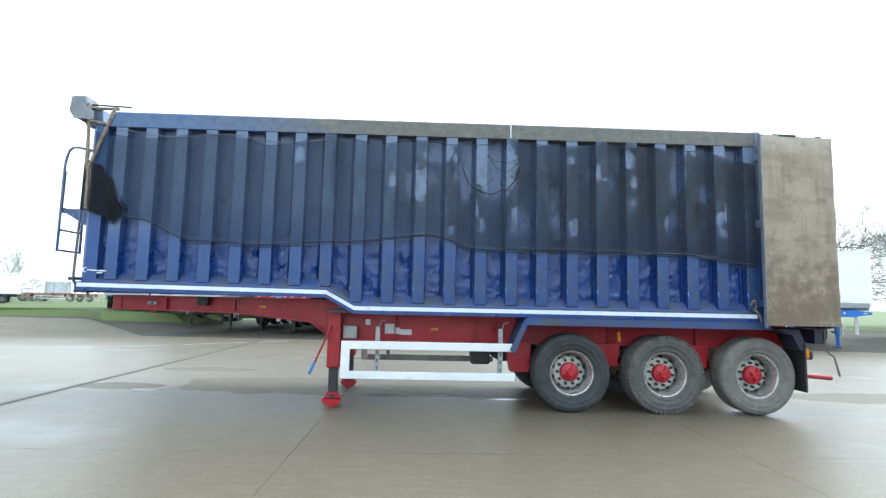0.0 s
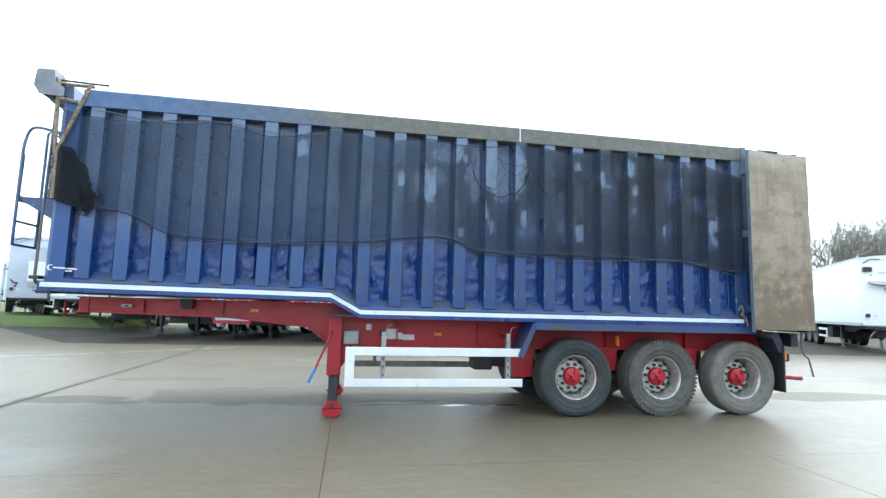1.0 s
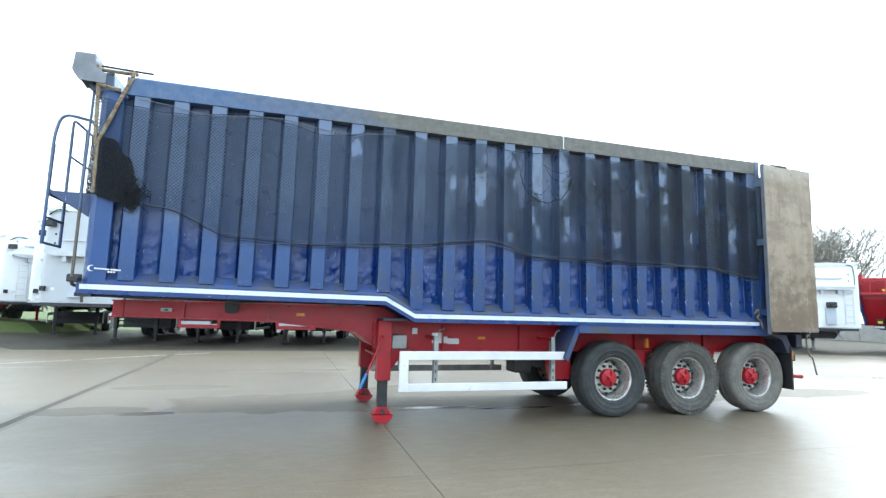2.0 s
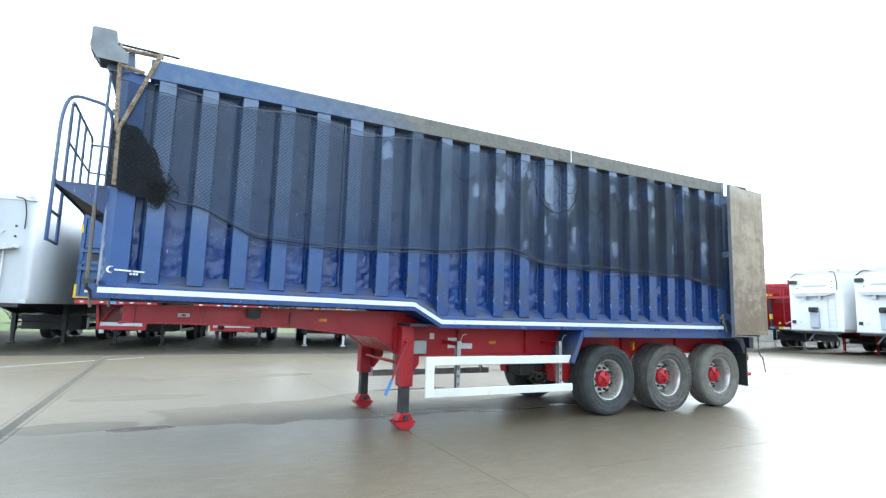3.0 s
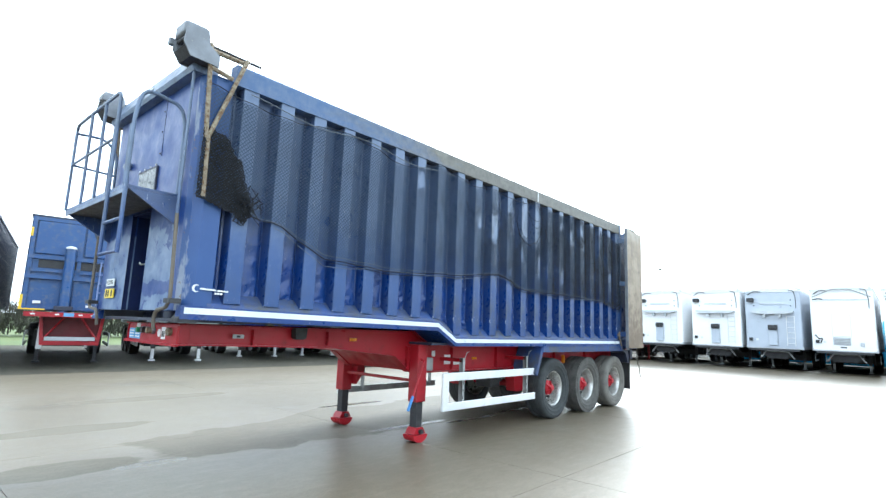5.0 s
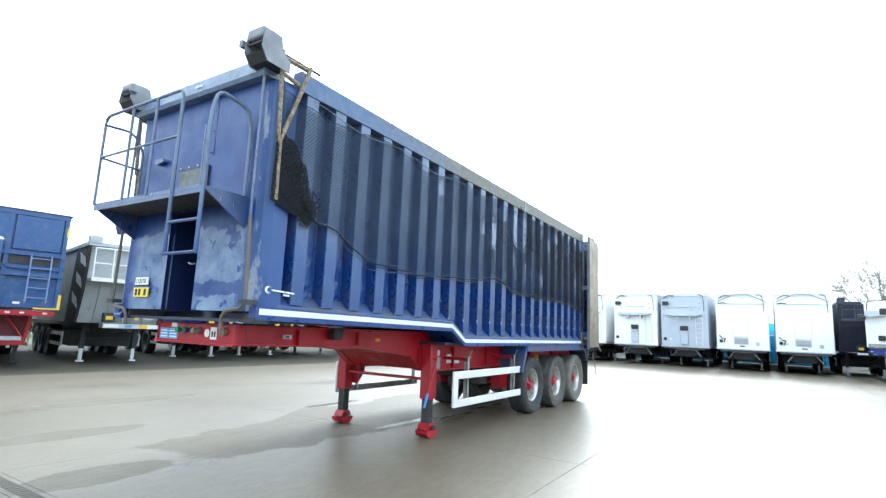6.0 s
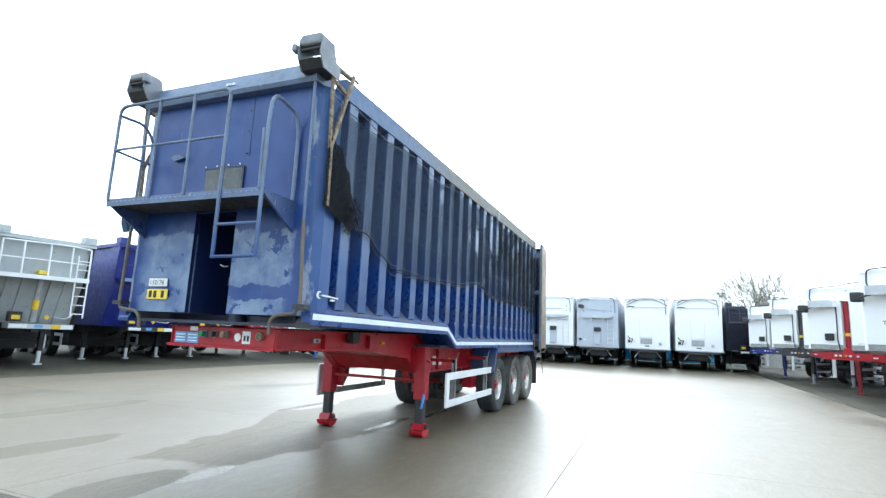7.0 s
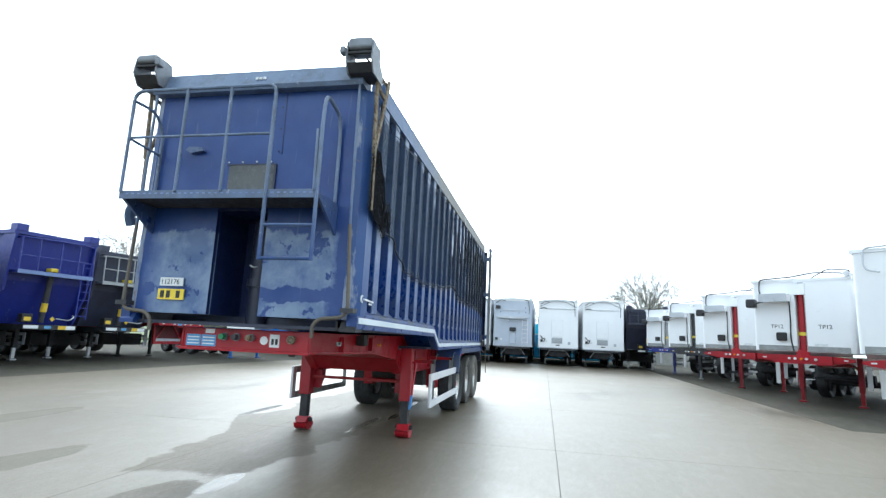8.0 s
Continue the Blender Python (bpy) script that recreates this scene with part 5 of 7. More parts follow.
def along(table, x):
    for (a, p), (b, q) in zip(table, table[1:]):
        if x <= b:
            t = max(0, (x - a) / (b - a))
            t = t * t * (3 - 2 * t)
            return p + (q - p) * t
    return table[-1][1]


LOW = [(-4.84, 2.62), (-4.53, 2.56), (-4.07, 2.50), (-3.33, 2.22), (-2.4, 2.19), (-1.36, 2.26), (-0.13, 2.38), (0.57, 2.20), (1.74, 2.20), (3.33, 2.20), (4.5, 2.06)]
HIGH = [(-4.84, 3.72), (-4.46, 3.60), (-3.44, 3.70), (-2.75, 3.66), (-2.12, 3.60), (-1.43, 3.75), (-0.64, 3.66), (0.3, 3.70), (1.74, 3.72), (2.95, 3.74), (4.17, 3.58), (4.5, 3.55)]
HIGH = [(x, along(HIGH, x) + 0.03 - 0.075 * abs(math.sin(x * 2.3 + 0.8)) ** 1.5 + 0.03 * noise.noise((x * 4, 1, 1))) for x in np.arange(-4.84, 4.55, 0.07)]


def drape(x, z):
    k = bay(x)
    off = abs((k - math.floor(k)) - 0.5) * 2
    sag = 0.0 if off > 0.62 else 0.045 * (1 - off / 0.62)
    if x < rib_x(0) - 0.07:
        sag = 0.0
    return -HALF - 0.014 + sag + 0.006 * noise.noise((x * 4, z * 4, 3))


def net_mesh(x0, x1, px, pz, width, low, high, holes, jitter=0.0, lift=0.0, only=(), mat=None, tears=0.0):
    """A knotted net of diamond meshes with torn holes."""
    verts, faces, rows = [], [], {}
    zs = np.arange(1.9, 3.9, pz)
    rnd = random.Random(4)
    for j, z in enumerate(zs):
        for i in range(int((x1 - x0) / px) + 1):
            x = x0 + i * px + (px / 2 if j % 2 else 0)
            xx = x + 0.012 * noise.noise((x * 2, z * 3, 11)) + rnd.uniform(-jitter, jitter)
            zz = z + 0.018 * noise.noise((x * 1.3, z * 2, 5)) + rnd.uniform(-jitter, jitter)
            if not (along(low, xx) <= zz <= along(high, xx)) or xx > x1:
                continue
            torn = 0.35 * noise.noise((xx * 6, zz * 5, 21)) + 0.40 * noise.noise((xx * 24, zz * 20, 2))
            if any(((xx - a) / c) ** 2 + ((zz - b) / d) ** 2 < 1 + torn * 2 for a, b, c, d in holes):
                continue
            if tears and xx > -0.9 and 2.4 < zz < 3.66:
                v = noise.noise((xx * 3.4, zz * 1.7, 31)) + 0.55 * noise.noise((xx * 11, zz * 7, 13))
                if v > tears - 0.05 * min(2, xx + 0.9):
                    continue
            if only and not any(((xx - a) / c) ** 2 + ((zz - b) / d) ** 2 < 1 + torn * 3 for a, b, c, d in only):
                continue
            rows[i, j] = Vector((xx, drape(xx, zz) - lift - rnd.uniform(0, jitter), zz))
    for (i, j), p in rows.items():
        for di in ((0, 1) if j % 2 else (-1, 0)):
            q = rows.get((i + di, j + 1))
            if q is None:
                continue
            d = (q - p).normalized()
            s = d.cross(Vector((0, -1, 0))).normalized() * width / 2
            n = len(verts)
            t = Vector((0, width * 0.35, 0))
            verts += [p - s, q - s, q + s, p + s, p - t, q - t, q + t, p + t]
            faces += [(n, n + 1, n + 2, n + 3), (n + 4, n + 5, n + 6, n + 7)]
    me = bpy.data.meshes.new("net")
    me.from_pydata([tuple(v) for v in verts], [], faces)
    me.materials.append(mat or NET)
    return me


net = thing("sheeting_net", pose(0, YC, 0), "torn dark sheeting net hung along the blue trailer side", "net")
part("net_cloth", net_mesh(-4.84, 4.5, 0.040, 0.0200, 0.0066, LOW, HIGH, HOLES, 0.0025, tears=0.62), None, net)
part("net_cloth", net_mesh(-4.82, -4.30, 0.028, 0.014, 0.012, [(-4.84, 2.60), (-4.5, 2.52), (-4.36, 2.42), (-4.3, 2.52)], [(-4.84, 3.30), (-4.62, 3.24), (-4.46, 3.05), (-4.3, 2.7)], (), 0.006, 0.016, (), NET_D), None, net, "bunched dark net")
part("net_cloth", net_mesh(0.1, 4.5, 0.044, 0.021, 0.0042, LOW, HIGH, HOLES, 0.010, 0.006, tears=0.44), None, net, "second layer of slack net")
rnd = random.Random(29)
for k in range(11):
    x, z, w, h = rnd.uniform(-1.6, 3.9), rnd.uniform(3.15, 3.62), rnd.uniform(0.25, 0.7), rnd.uniform(0.06, 0.28)
    part("loose_cord", tube([(x + w * t, -HALF - 0.03, z - h * (1 - (2 * t - 1) ** 2) + 0.01 * math.sin(19 * t)) for t in np.linspace(0, 1, 12)], 0.0035, 5), CORD_D, net, "slack loop of dark cord", smooth=True)
for low, lift, r, mat in ((LOW, 0.012, 0.006, CORD_D), ([(x, z - 0.035 * abs(math.sin(x * 3.1))) for x, z in LOW[3:]], 0.014, 0.004, CORD_D), ([(x, z + 0.03 + 0.02 * math.sin(x * 5.0)) for x, z in LOW[1:]], 0.016, 0.0028, CORD), ([(x, z - 0.03 + 0.05 * math.sin(x * 2.2)) for x, z in LOW[2:]], 0.018, 0.0026, CORD), (HIGH, 0.012, 0.004, CORD_D)):
    pts = [(x, drape(x, along(low, x)) - lift, along(low, x) + 0.012 * noise.noise((x * 3, 0, lift * 90))) for x in np.arange(low[0][0] + 0.02, 4.48, 0.11)]
    part("edge_cord", tube(pts, r, 6), mat, net, "slack cord along the net", smooth=True)
part("loose_cord", tube([(x, -HALF - 0.03, 3.72 - 0.07 * math.sin((x + 4.4) * 2.1) ** 2 - 0.015 * (x + 4.4)) for x in np.arange(-4.4, -1.2, 0.1)], 0.005, 6), CORD, net, smooth=True)
rnd = random.Random(8)
bm = bmesh.new()
for k in range(34):
    x, z = rnd.uniform(-4.45, -4.26), rnd.uniform(2.46, 2.72)
    tube([(x, -HALF - 0.02 - rnd.uniform(0, 0.05), z)] + [(x + rnd.uniform(-0.09, 0.09), -HALF - 0.02 - rnd.uniform(0, 0.06), z + rnd.uniform(-0.12, 0.12)) for _ in range(3)], 0.004, 4, bm)
part("tangle", bm, NET_D, net, "tangled net ends")["kind"] = "stuff"
bm = bmesh.new()
for k in range(36):
    a, b, c, d = HOLES[0] if k < 20 else HOLES[rnd.choice((1, 3, 4, 8))]
    t = rnd.uniform(0, 6.28)
    x, z = a + c * 0.97 * math.cos(t), b + d * 0.97 * math.sin(t)
    tube([(x, -HALF - 0.02, z), (x + rnd.uniform(-0.03, 0.03), -HALF - 0.03, z - rnd.uniform(0.02, 0.09)), (x + rnd.uniform(-0.05, 0.05), -HALF - 0.02, z - rnd.uniform(0.06, 0.16))], 0.0026, 4, bm)
part("frayed_ends", bm, CORD_D, net)["kind"] = "stuff"
a, b, c, d = HOLES[0]
arc = [(a + c * (1.0 + 0.10 * noise.noise((k * 0.9, a, 1))) * math.cos(3.3 + k * 0.14), -HALF - 0.022, b + d * (1.0 + 0.12 * noise.noise((k * 0.7, a, 5))) * math.sin(3.3 + k * 0.14)) for k in range(21)]
part("hole_cord", tube(arc, 0.007, 5), CORD_D, net, "frayed dark cord under a torn hole", smooth=True)
rnd = random.Random(77)
STRIPS = [(FIRST + PITCH * rnd.randint(7, 21) + rnd.choice((-0.1, 0.1)) + rnd.uniform(-0.05, 0.05), rnd.uniform(2.7, 3.4), rnd.uniform(0.018, 0.04), rnd.uniform(0.2, 0.5)) for _ in range(16)] + [(3.7, 2.17, 0.85, 0.045), (1.3, 2.22, 0.6, 0.03)]
part("net_fold", net_mesh(-1.6, 4.5, 0.026, 0.013, 0.0055, LOW, HIGH, HOLES, 0.009, 0.010, STRIPS), None, net, "net gathered into hanging folds")

# ---- parked trailers round the yard ----
# each is built with its front wall on y = 0, facing -y, and then set in its place
BG_RIM = mesh_of("wheel", lathe([(0.0, -0.06), (0.10, -0.06), (0.11, 0.02), (0.20, 0.03), (0.25, 0.08), (0.27, -0.10), (0.30, -0.13), (0.30, -0.11), (0.28, 0.15)], 20), GALV_D, True)
BG_TYRE = mesh_of("tyre", lathe([(0.29, -0.12), (0.33, -0.155), (0.45, -0.18), (0.51, -0.16), (0.525, -0.11), (0.525, 0.11), (0.51, 0.16), (0.45, 0.18), (0.29, 0.12)], 28), BLACK, True)


def undercarriage(t, paint, leg_y, leg_paint, axles, floor_z, length, guard=ALU, leg_foot=None, filler_box=True):
    z1 = floor_z - 0.02
    for x in (-0.5, 0.5):
        beam = part("chassis_beam", prism([(0.15, z1 - 0.16), (2.6, z1 - 0.18), (3.4, z1 - 0.38), (length - 0.2, z1 - 0.38), (length - 0.2, z1), (0.15, z1)], x - 0.05, x + 0.05, "x"), paint, t)
        leg = part("landing_leg", rounded(x * 1.55 - 0.07, x * 1.55 + 0.07, leg_y - 0.08, leg_y + 0.08, 0.42, z1, 0.01), paint if leg_foot is None else leg_foot, t)
        part("inner_tube", boxes((x * 1.55 - 0.05, x * 1.55 + 0.05, leg_y - 0.05, leg_y + 0.05, 0.05, 0.44)), leg_paint, leg)
        part("foot", boxes((x * 1.55 - 0.10, x * 1.55 + 0.10, leg_y - 0.10, leg_y + 0.10, -0.018, 0.03)), leg_paint, leg)
    part("cross_member", boxes((-0.5, 0.5, leg_y + 0.5, leg_y + 0.6, z1 - 0.3, z1 - 0.05)), paint, t)
    # black box and the tank after it, added to darken the underside
    if filler_box:
        part("underbody_filler", boxes((-0.95, 0.95, leg_y + 0.9, max(leg_y + 1.6, axles[0] - 1.6), 0.45, 0.98)), BLACK, t)
    part("air_tank", tube([(-0.7, axles[0] - 1.2, 0.75), (0.7, axles[0] - 1.2, 0.75)], 0.16, 10), DARK, t)
    part("leg_brace", tube([(-0.75, leg_y, 0.75), (0.75, leg_y, 0.75)], 0.03, 6), DARK, t)
    for y in axles:
        part("axle", tube([(-0.8, y, 0.51), (0.8, y, 0.51)], 0.06, 8), DARK, t)
        for s in (-1, 1):
            wheel = part("wheel", BG_RIM, None, t, m=pose(s * 0.98, y, 0.51, 0, 0, -90 if s < 0 else 90))
            part("tyre", BG_TYRE, None, wheel)
        part("mudguard", prism([(y + 0.62 * math.cos(a), 0.53 + 0.60 * math.sin(a)) for a in np.linspace(0.3, 2.84, 9)] + [(y + 0.64 * math.cos(a), 0.53 + 0.625 * math.sin(a)) for a in np.linspace(2.84, 0.3, 9)], -1.18, -0.8, "x"), BLACK, t)
    for s in (-1, 1):
        g = part("side_guard", boxes((s * 1.2, s * 1.17, leg_y + 0.9, axles[0] - 0.9, 0.80, 0.92)), guard, t)
        part("lower_rail", boxes((s * 1.2, s * 1.17, leg_y + 0.9, axles[0] - 0.9, 0.45, 0.56)), guard, g)
        part("end_post", boxes((s * 1.203, s * 1.167, leg_y + 0.86, leg_y + 1.0, 0.45, 0.92)), guard, g)


def front_ladder(t, x, y, z0, z1, mat, width=0.36):
    lad = part("ladder", tube([(x - width / 2, y, z0), (x - width / 2, y, z1)], 0.022, 6), mat, t)
    part("stile", tube([(x + width / 2, y, z0), (x + width / 2, y, z1)], 0.022, 6), mat, lad)
    for z in np.arange(z0 + 0.12, z1, 0.27):
        part("rung", tube([(x - width / 2, y, z), (x + width / 2, y, z)], 0.016, 6), mat, lad)


def ribbed_sides(t, mat, z0, z1, length, step, depth=0.04):
    me = mesh_of("side_rib", boxes((0, depth, -0.06, 0.06, z0, z1)), mat)
    for s in (-1, 1):
        for y in np.arange(0.5, length, step):
            part("side_rib", me, None, t, m=pose(1.245 if s > 0 else -1.245 - depth, y, 0))


def bulk_trailer(m, label, body_mat, style, top=4.15, length=11.5, group="parked bulk trailers", far=True, leg_y=4.2, chassis=DARK, z0=1.18, curve=0.10, ladder_x=0.78):
    """Tall smooth-sided bulk trailer with a rolled sheet on top and gear on its front wall."""
    t = thing("bulk_trailer", m, label, "trailer", group)
    body = boxes((-1.25, 1.25, 0.0, length, z0, top))
    bmesh.ops.bevel(body, geom=[e for e in body.edges if abs(e.verts[0].co.z - e.verts[1].co.z) > 1], offset=curve, segments=6, profile=0.5, affect="EDGES")
    part("body", body, body_mat, t, smooth=True)
    part("floor_sill", boxes((-1.262, 1.262, 0.02, length, z0 - 0.05, z0 + 0.08)), SILVER, t)
    for s in (-1, 1):
        part("top_rail", boxes((s * 1.265, s * 1.20, 0.05, length, top - 0.09, top + 0.02)), SILVER, t)
    part("sheet_roll", tube([(1.12, -0.05, top + 0.07), (1.12, length, top + 0.07)], 0.075, 10), TARP, t, smooth=True)
    part("top_header", prism([(-1.25, top - 0.02), (-0.75, top + 0.07), (0.0, top + 0.11), (0.75, top + 0.07), (1.25, top - 0.02), (1.25, top - 0.10), (-1.25, top - 0.10)], -0.03, 0.06), TARP, t)
    part("hose", tube(bend([(-1.1, -0.04, top - 0.25), (-0.8, -0.08, top - 0.05), (-0.5, -0.06, top - 0.10)], 0.1), 0.02, 6), BLACK, t)
    part("cable", tube(bend([(0.75, -0.05, top - 0.02), (0.98, -0.06, top - 0.06), (1.05, -0.05, top - 0.5), (1.05, -0.05, top - 0.95)], 0.1), 0.016, 6), BLACK, t)
    if style == "gear":
        part("motor_box", rounded(-1.12, -0.82, -0.22, 0.0, top - 0.62, top - 0.42, 0.02), DARK, t)
        brk = part("work_platform", prism([(-0.95, 2.98), (-0.62, 2.90), (0.62, 2.90), (0.95, 2.98), (0.95, 3.06), (-0.95, 3.06)], -0.30, 0.0), SILVER, t)
        for x in (-0.34, 0.34):
            part("bracket", boxes((x - 0.06, x + 0.06, -0.25, 0, 2.72, 2.90)), SILVER, brk)
        part("upper_beam", boxes((-0.55, 0.55, -0.06, 0, 3.42, 3.48)), SILVER, t)
        cab = part("pump_cover", rounded(-0.20, 0.20, -0.16, 0, z0 + 0.12, 2.10, 0.02), GREYB, t)
        part("pump", rounded(-0.20, 0.22, -0.30, -0.10, 2.08, 2.34, 0.05), DARK, cab)
        part("pump_knob", tube([(0, -0.30, 2.2), (0, -0.38, 2.2)], 0.07, 10), BLACK, cab)
        part("hinge_post", boxes(*[(s * 0.82 - 0.02, s * 0.82 + 0.02, -0.03, 0, z, z + 0.06) for s in (-1, 1) for z in (3.3, 3.6)]), DARK, t)
        front_ladder(t, ladder_x, -0.06, z0 + 0.12, z0 + 1.65, ALU, 0.34)
    else:
        rec = part("hatch", rounded(-0.42, 0.32, -0.03, 0.0, 1.84, 2.92, 0.01), TARP, t)
        part("hatch_panel", boxes((-0.40, 0.30, -0.036, -0.031, 1.86, 2.90)), WHITE, rec)
        grille = part("vent", rounded(-0.40, 0.28, -0.03, 0.0, 1.44, 1.80, 0.01), SILVER, t, "grey louvred grille")
        part("louvre", boxes(*[(-0.36, 0.24, -0.05, -0.031, 1.49 + 0.07 * k, 1.525 + 0.07 * k) for k in range(4)]), GALV, grille)
        part("sheet_crank", tube(bend([(-1.12, -0.10, top - 0.52), (-0.9, -0.14, top - 0.48), (-0.72, -0.10, top - 0.50)], 0.05), 0.03, 6), DARK, t)
        part("upper_ledge", boxes((-0.75, 1.1, -0.045, 0.0, top - 0.53, top - 0.505)), SILVER, t)
        part("fleet_label", boxes((-0.14, 0.10, -0.012, -0.002, 1.30, 1.36)), INK, t)
        part("hose", tube(bend([(-1.1, -0.04, 1.9), (-0.95, -0.12, 1.7), (-0.8, -0.10, 1.75), (-0.9, -0.06, 1.5)], 0.06), 0.025, 6), BLACK, t)
        part("air_coupling", rounded(0.62, 0.78, -0.05, 0, 1.40, 1.58, 0.02), SILVER, t)
        part("sheet_bow", tube(bend([(-1.15, -0.05, top - 0.40), (-0.35, -0.10, top - 0.02), (0.35, -0.10, top - 0.02), (1.15, -0.05, top - 0.40)], 0.12), 0.022, 6), GALV, t)
    box_ = part("control_box", rounded(-1.10, -0.95, -0.10, 0, z0 + 0.32, z0 + 0.48, 0.015), BLACK, t)
    part("box_lid", boxes((-1.09, -0.96, -0.105, -0.10, z0 + 0.33, z0 + 0.47)), DARK, box_)
    part("safety_label", boxes((-0.80, -0.68, -0.006, -0.001, z0 + 0.34, z0 + 0.44)), LABEL_W, t)
    part("front_bumper", boxes((-1.1, 1.1, -0.02, 0.1, z0 - 0.16, z0 - 0.05)), DARK, t)
    if far:
        part("strut_bar", tube([(-0.50, 0.75, 0.99), (0.50, 0.75, 0.99)], 0.035, 6), SILVER, t)
        part("kingpin_plate", prism([(-0.7, 1.0), (-0.45, 0.62), (0.45, 0.62), (0.7, 1.0)], 0.8, 0.9), DARK, t)
    for s in (-1, 1) if far else ():
        part("strut", tube([(s * 0.76, 0.75, 0.62), (s * 0.48, 0.75, 1.0)], 0.035, 6), SILVER, t)
    undercarriage(t, chassis, leg_y, chassis if chassis is RED or not far else GALV, (length - 4.1, length - 2.8, length - 1.5), z0, length)
    return t


def alloy_tipper(m, label, chassis, ram_paint, lettered, group="white tippers parked at an angle", body_mat=WHITE, top=3.55, length=9.5, bare=False):
    """White alloy tipper: ram in a slot of the front wall, cabinet, cables, sheet folded on top."""
    t = thing("tipper_trailer", m, label, "trailer", group)
    z0, hoop = 1.56, SILVER if bare else DARK
    for s in (-1, 1):
        x0, x1 = sorted((s * 0.12, s * 1.25))
        b = boxes((x0, x1, 0, length, z0, top))
        bmesh.ops.bevel(b, geom=[e for e in b.edges if abs(e.verts[0].co.z - e.verts[1].co.z) > 1 and abs(e.verts[0].co.x) > 1], offset=0.12, segments=4, profile=0.5, affect="EDGES")
        part("body", b, body_mat, t, smooth=True)
    part("slot_back", boxes((-0.12, 0.12, 0.35, length, z0, top)), SILVER, t)
    part("slot_head", boxes((-0.16, 0.16, -0.05, 0.34, top - 0.42, top - 0.10)), body_mat, t)
    ram_ = part("tipping_ram", tube([(0, 0.16, 1.3), (0, 0.16, top - 0.42)], 0.10, 12), ram_paint, t, smooth=True)
    part("ram_band", lathe([(0.103, 2.02), (0.118, 2.02), (0.118, 2.12), (0.103, 2.12)], 14, "z"), LABEL_Y, ram_, m=pose(0, 0.16, 0))
    part("ram_foot", boxes((-0.16, 0.16, 0.0, 0.34, 1.28, 1.62)), ram_paint, ram_)
    part("top_rail", boxes((-1.27, 1.27, -0.02, 0.08, top - 0.03, top + 0.05)), body_mat, t)
    for s in (-1, 1):
        part("side_rail", boxes((s * 1.27, s * 1.2, 0.08, length, top - 0.03, top + 0.05)), SILVER, t)
    part("sheet_roll", tube([(1.18, -0.1, top + 0.12), (1.18, length, top + 0.12)], 0.08, 8), TARP, t, smooth=True)
    part("sheet_hoop", tube(bend([(-0.72, -0.20, top - 0.50), (-0.95, -0.14, top - 0.44), (-1.02, -0.10, top - 0.30), (-1.0, -0.08, top + 0.06), (-0.2, -0.06, top + 0.10), (0.4, -0.02, top + 0.20), (1.0, 0.1, top + 0.17), (1.25, 0.2, top + 0.10)], 0.10), 0.020, 6), hoop, t)
    part("sheet_hoop", tube(bend([(0.3, 0.1, top + 0.06), (0.7, 0.1, top + 0.30), (1.2, 0.3, top + 0.26), (1.1, 0.5, top + 0.08)], 0.12), 0.016, 6), hoop, t)
    if not bare:
        fold = part("work_platform", boxes((-0.95, -0.22, -0.36, -0.02, top - 0.62, top - 0.42)), SILVER if body_mat is not WHITE else WHITE, t)
        part("platform_lip", boxes((-0.95, -0.22, -0.375, -0.36, top - 0.64, top - 0.40)), SILVER, fold)
        motor = part("sheet_motor", rounded(-1.36, -1.10, -0.28, -0.04, top - 0.80, top - 0.54, 0.04), DARK, t)
        part("motor_pipe", tube(bend([(-1.2, -0.2, top - 0.7), (-1.0, -0.32, top - 0.66), (-0.7, -0.34, top - 0.60), (-0.6, -0.30, top - 0.5)], 0.08), 0.03, 6), DARK, motor)
    part("cable", tube(bend([(-0.26, -0.03, top - 0.4), (-0.24, -0.05, 2.6), (-0.26, -0.04, 1.9), (-0.20, -0.05, 1.56)], 0.1), 0.018, 6), BLACK, t)
    c = part("valve_cabinet", rounded(-0.62, -0.36, -0.12, 0, 1.86, 2.10, 0.03), BLACK, t)
    part("cabinet_vent", boxes(*[(-0.58, -0.40, -0.125, -0.12, 1.90 + k * 0.05, 1.92 + k * 0.05) for k in range(4)]), DARK, c)
    part("dark_panel", boxes((0.125, 0.14, -0.004, 0.3, z0, top - 0.5)), GALV, t)
    if lettered:
        for x in (-0.78, 0.42):
            cu = bpy.data.curves.new("lettering", "FONT")
            cu.body, cu.size, cu.extrude = "TP12", 0.16, 0.002
            cu.materials.append(INK)
            ob = new("lettering", cu)
            ob.parent = t
            ob.matrix_basis = pose(x, -0.004, 2.22, 90, 0, 0)
    part("warning_label", boxes((0.30, 0.62, -0.005, -0.001, 1.66, 1.80)), LABEL_W, t)
    for s in (-1, 1):
        x0, x1 = sorted((s * 0.125, s * 1.13))
        part("front_skirt", prism([(-0.012, z0 + 0.16), (-0.012, z0 + 0.02), (0.10, z0 - 0.10), (0.14, z0 - 0.10), (0.14, z0 - 0.004), (-0.001, z0 + 0.16)], x0, x1, "x"), GALV, t)
    # chassis head
    part("chassis_head", boxes((-0.72, 0.72, -0.12, 0.12, 1.22, 1.46)), chassis, t)
    part("bolster", prism([(-1.2, 1.40), (-0.72, 1.46), (0.72, 1.46), (1.2, 1.40), (1.2, 1.33), (0.72, 1.24), (-0.72, 1.24), (-1.2, 1.33)], 0.02, 0.16), chassis, t)
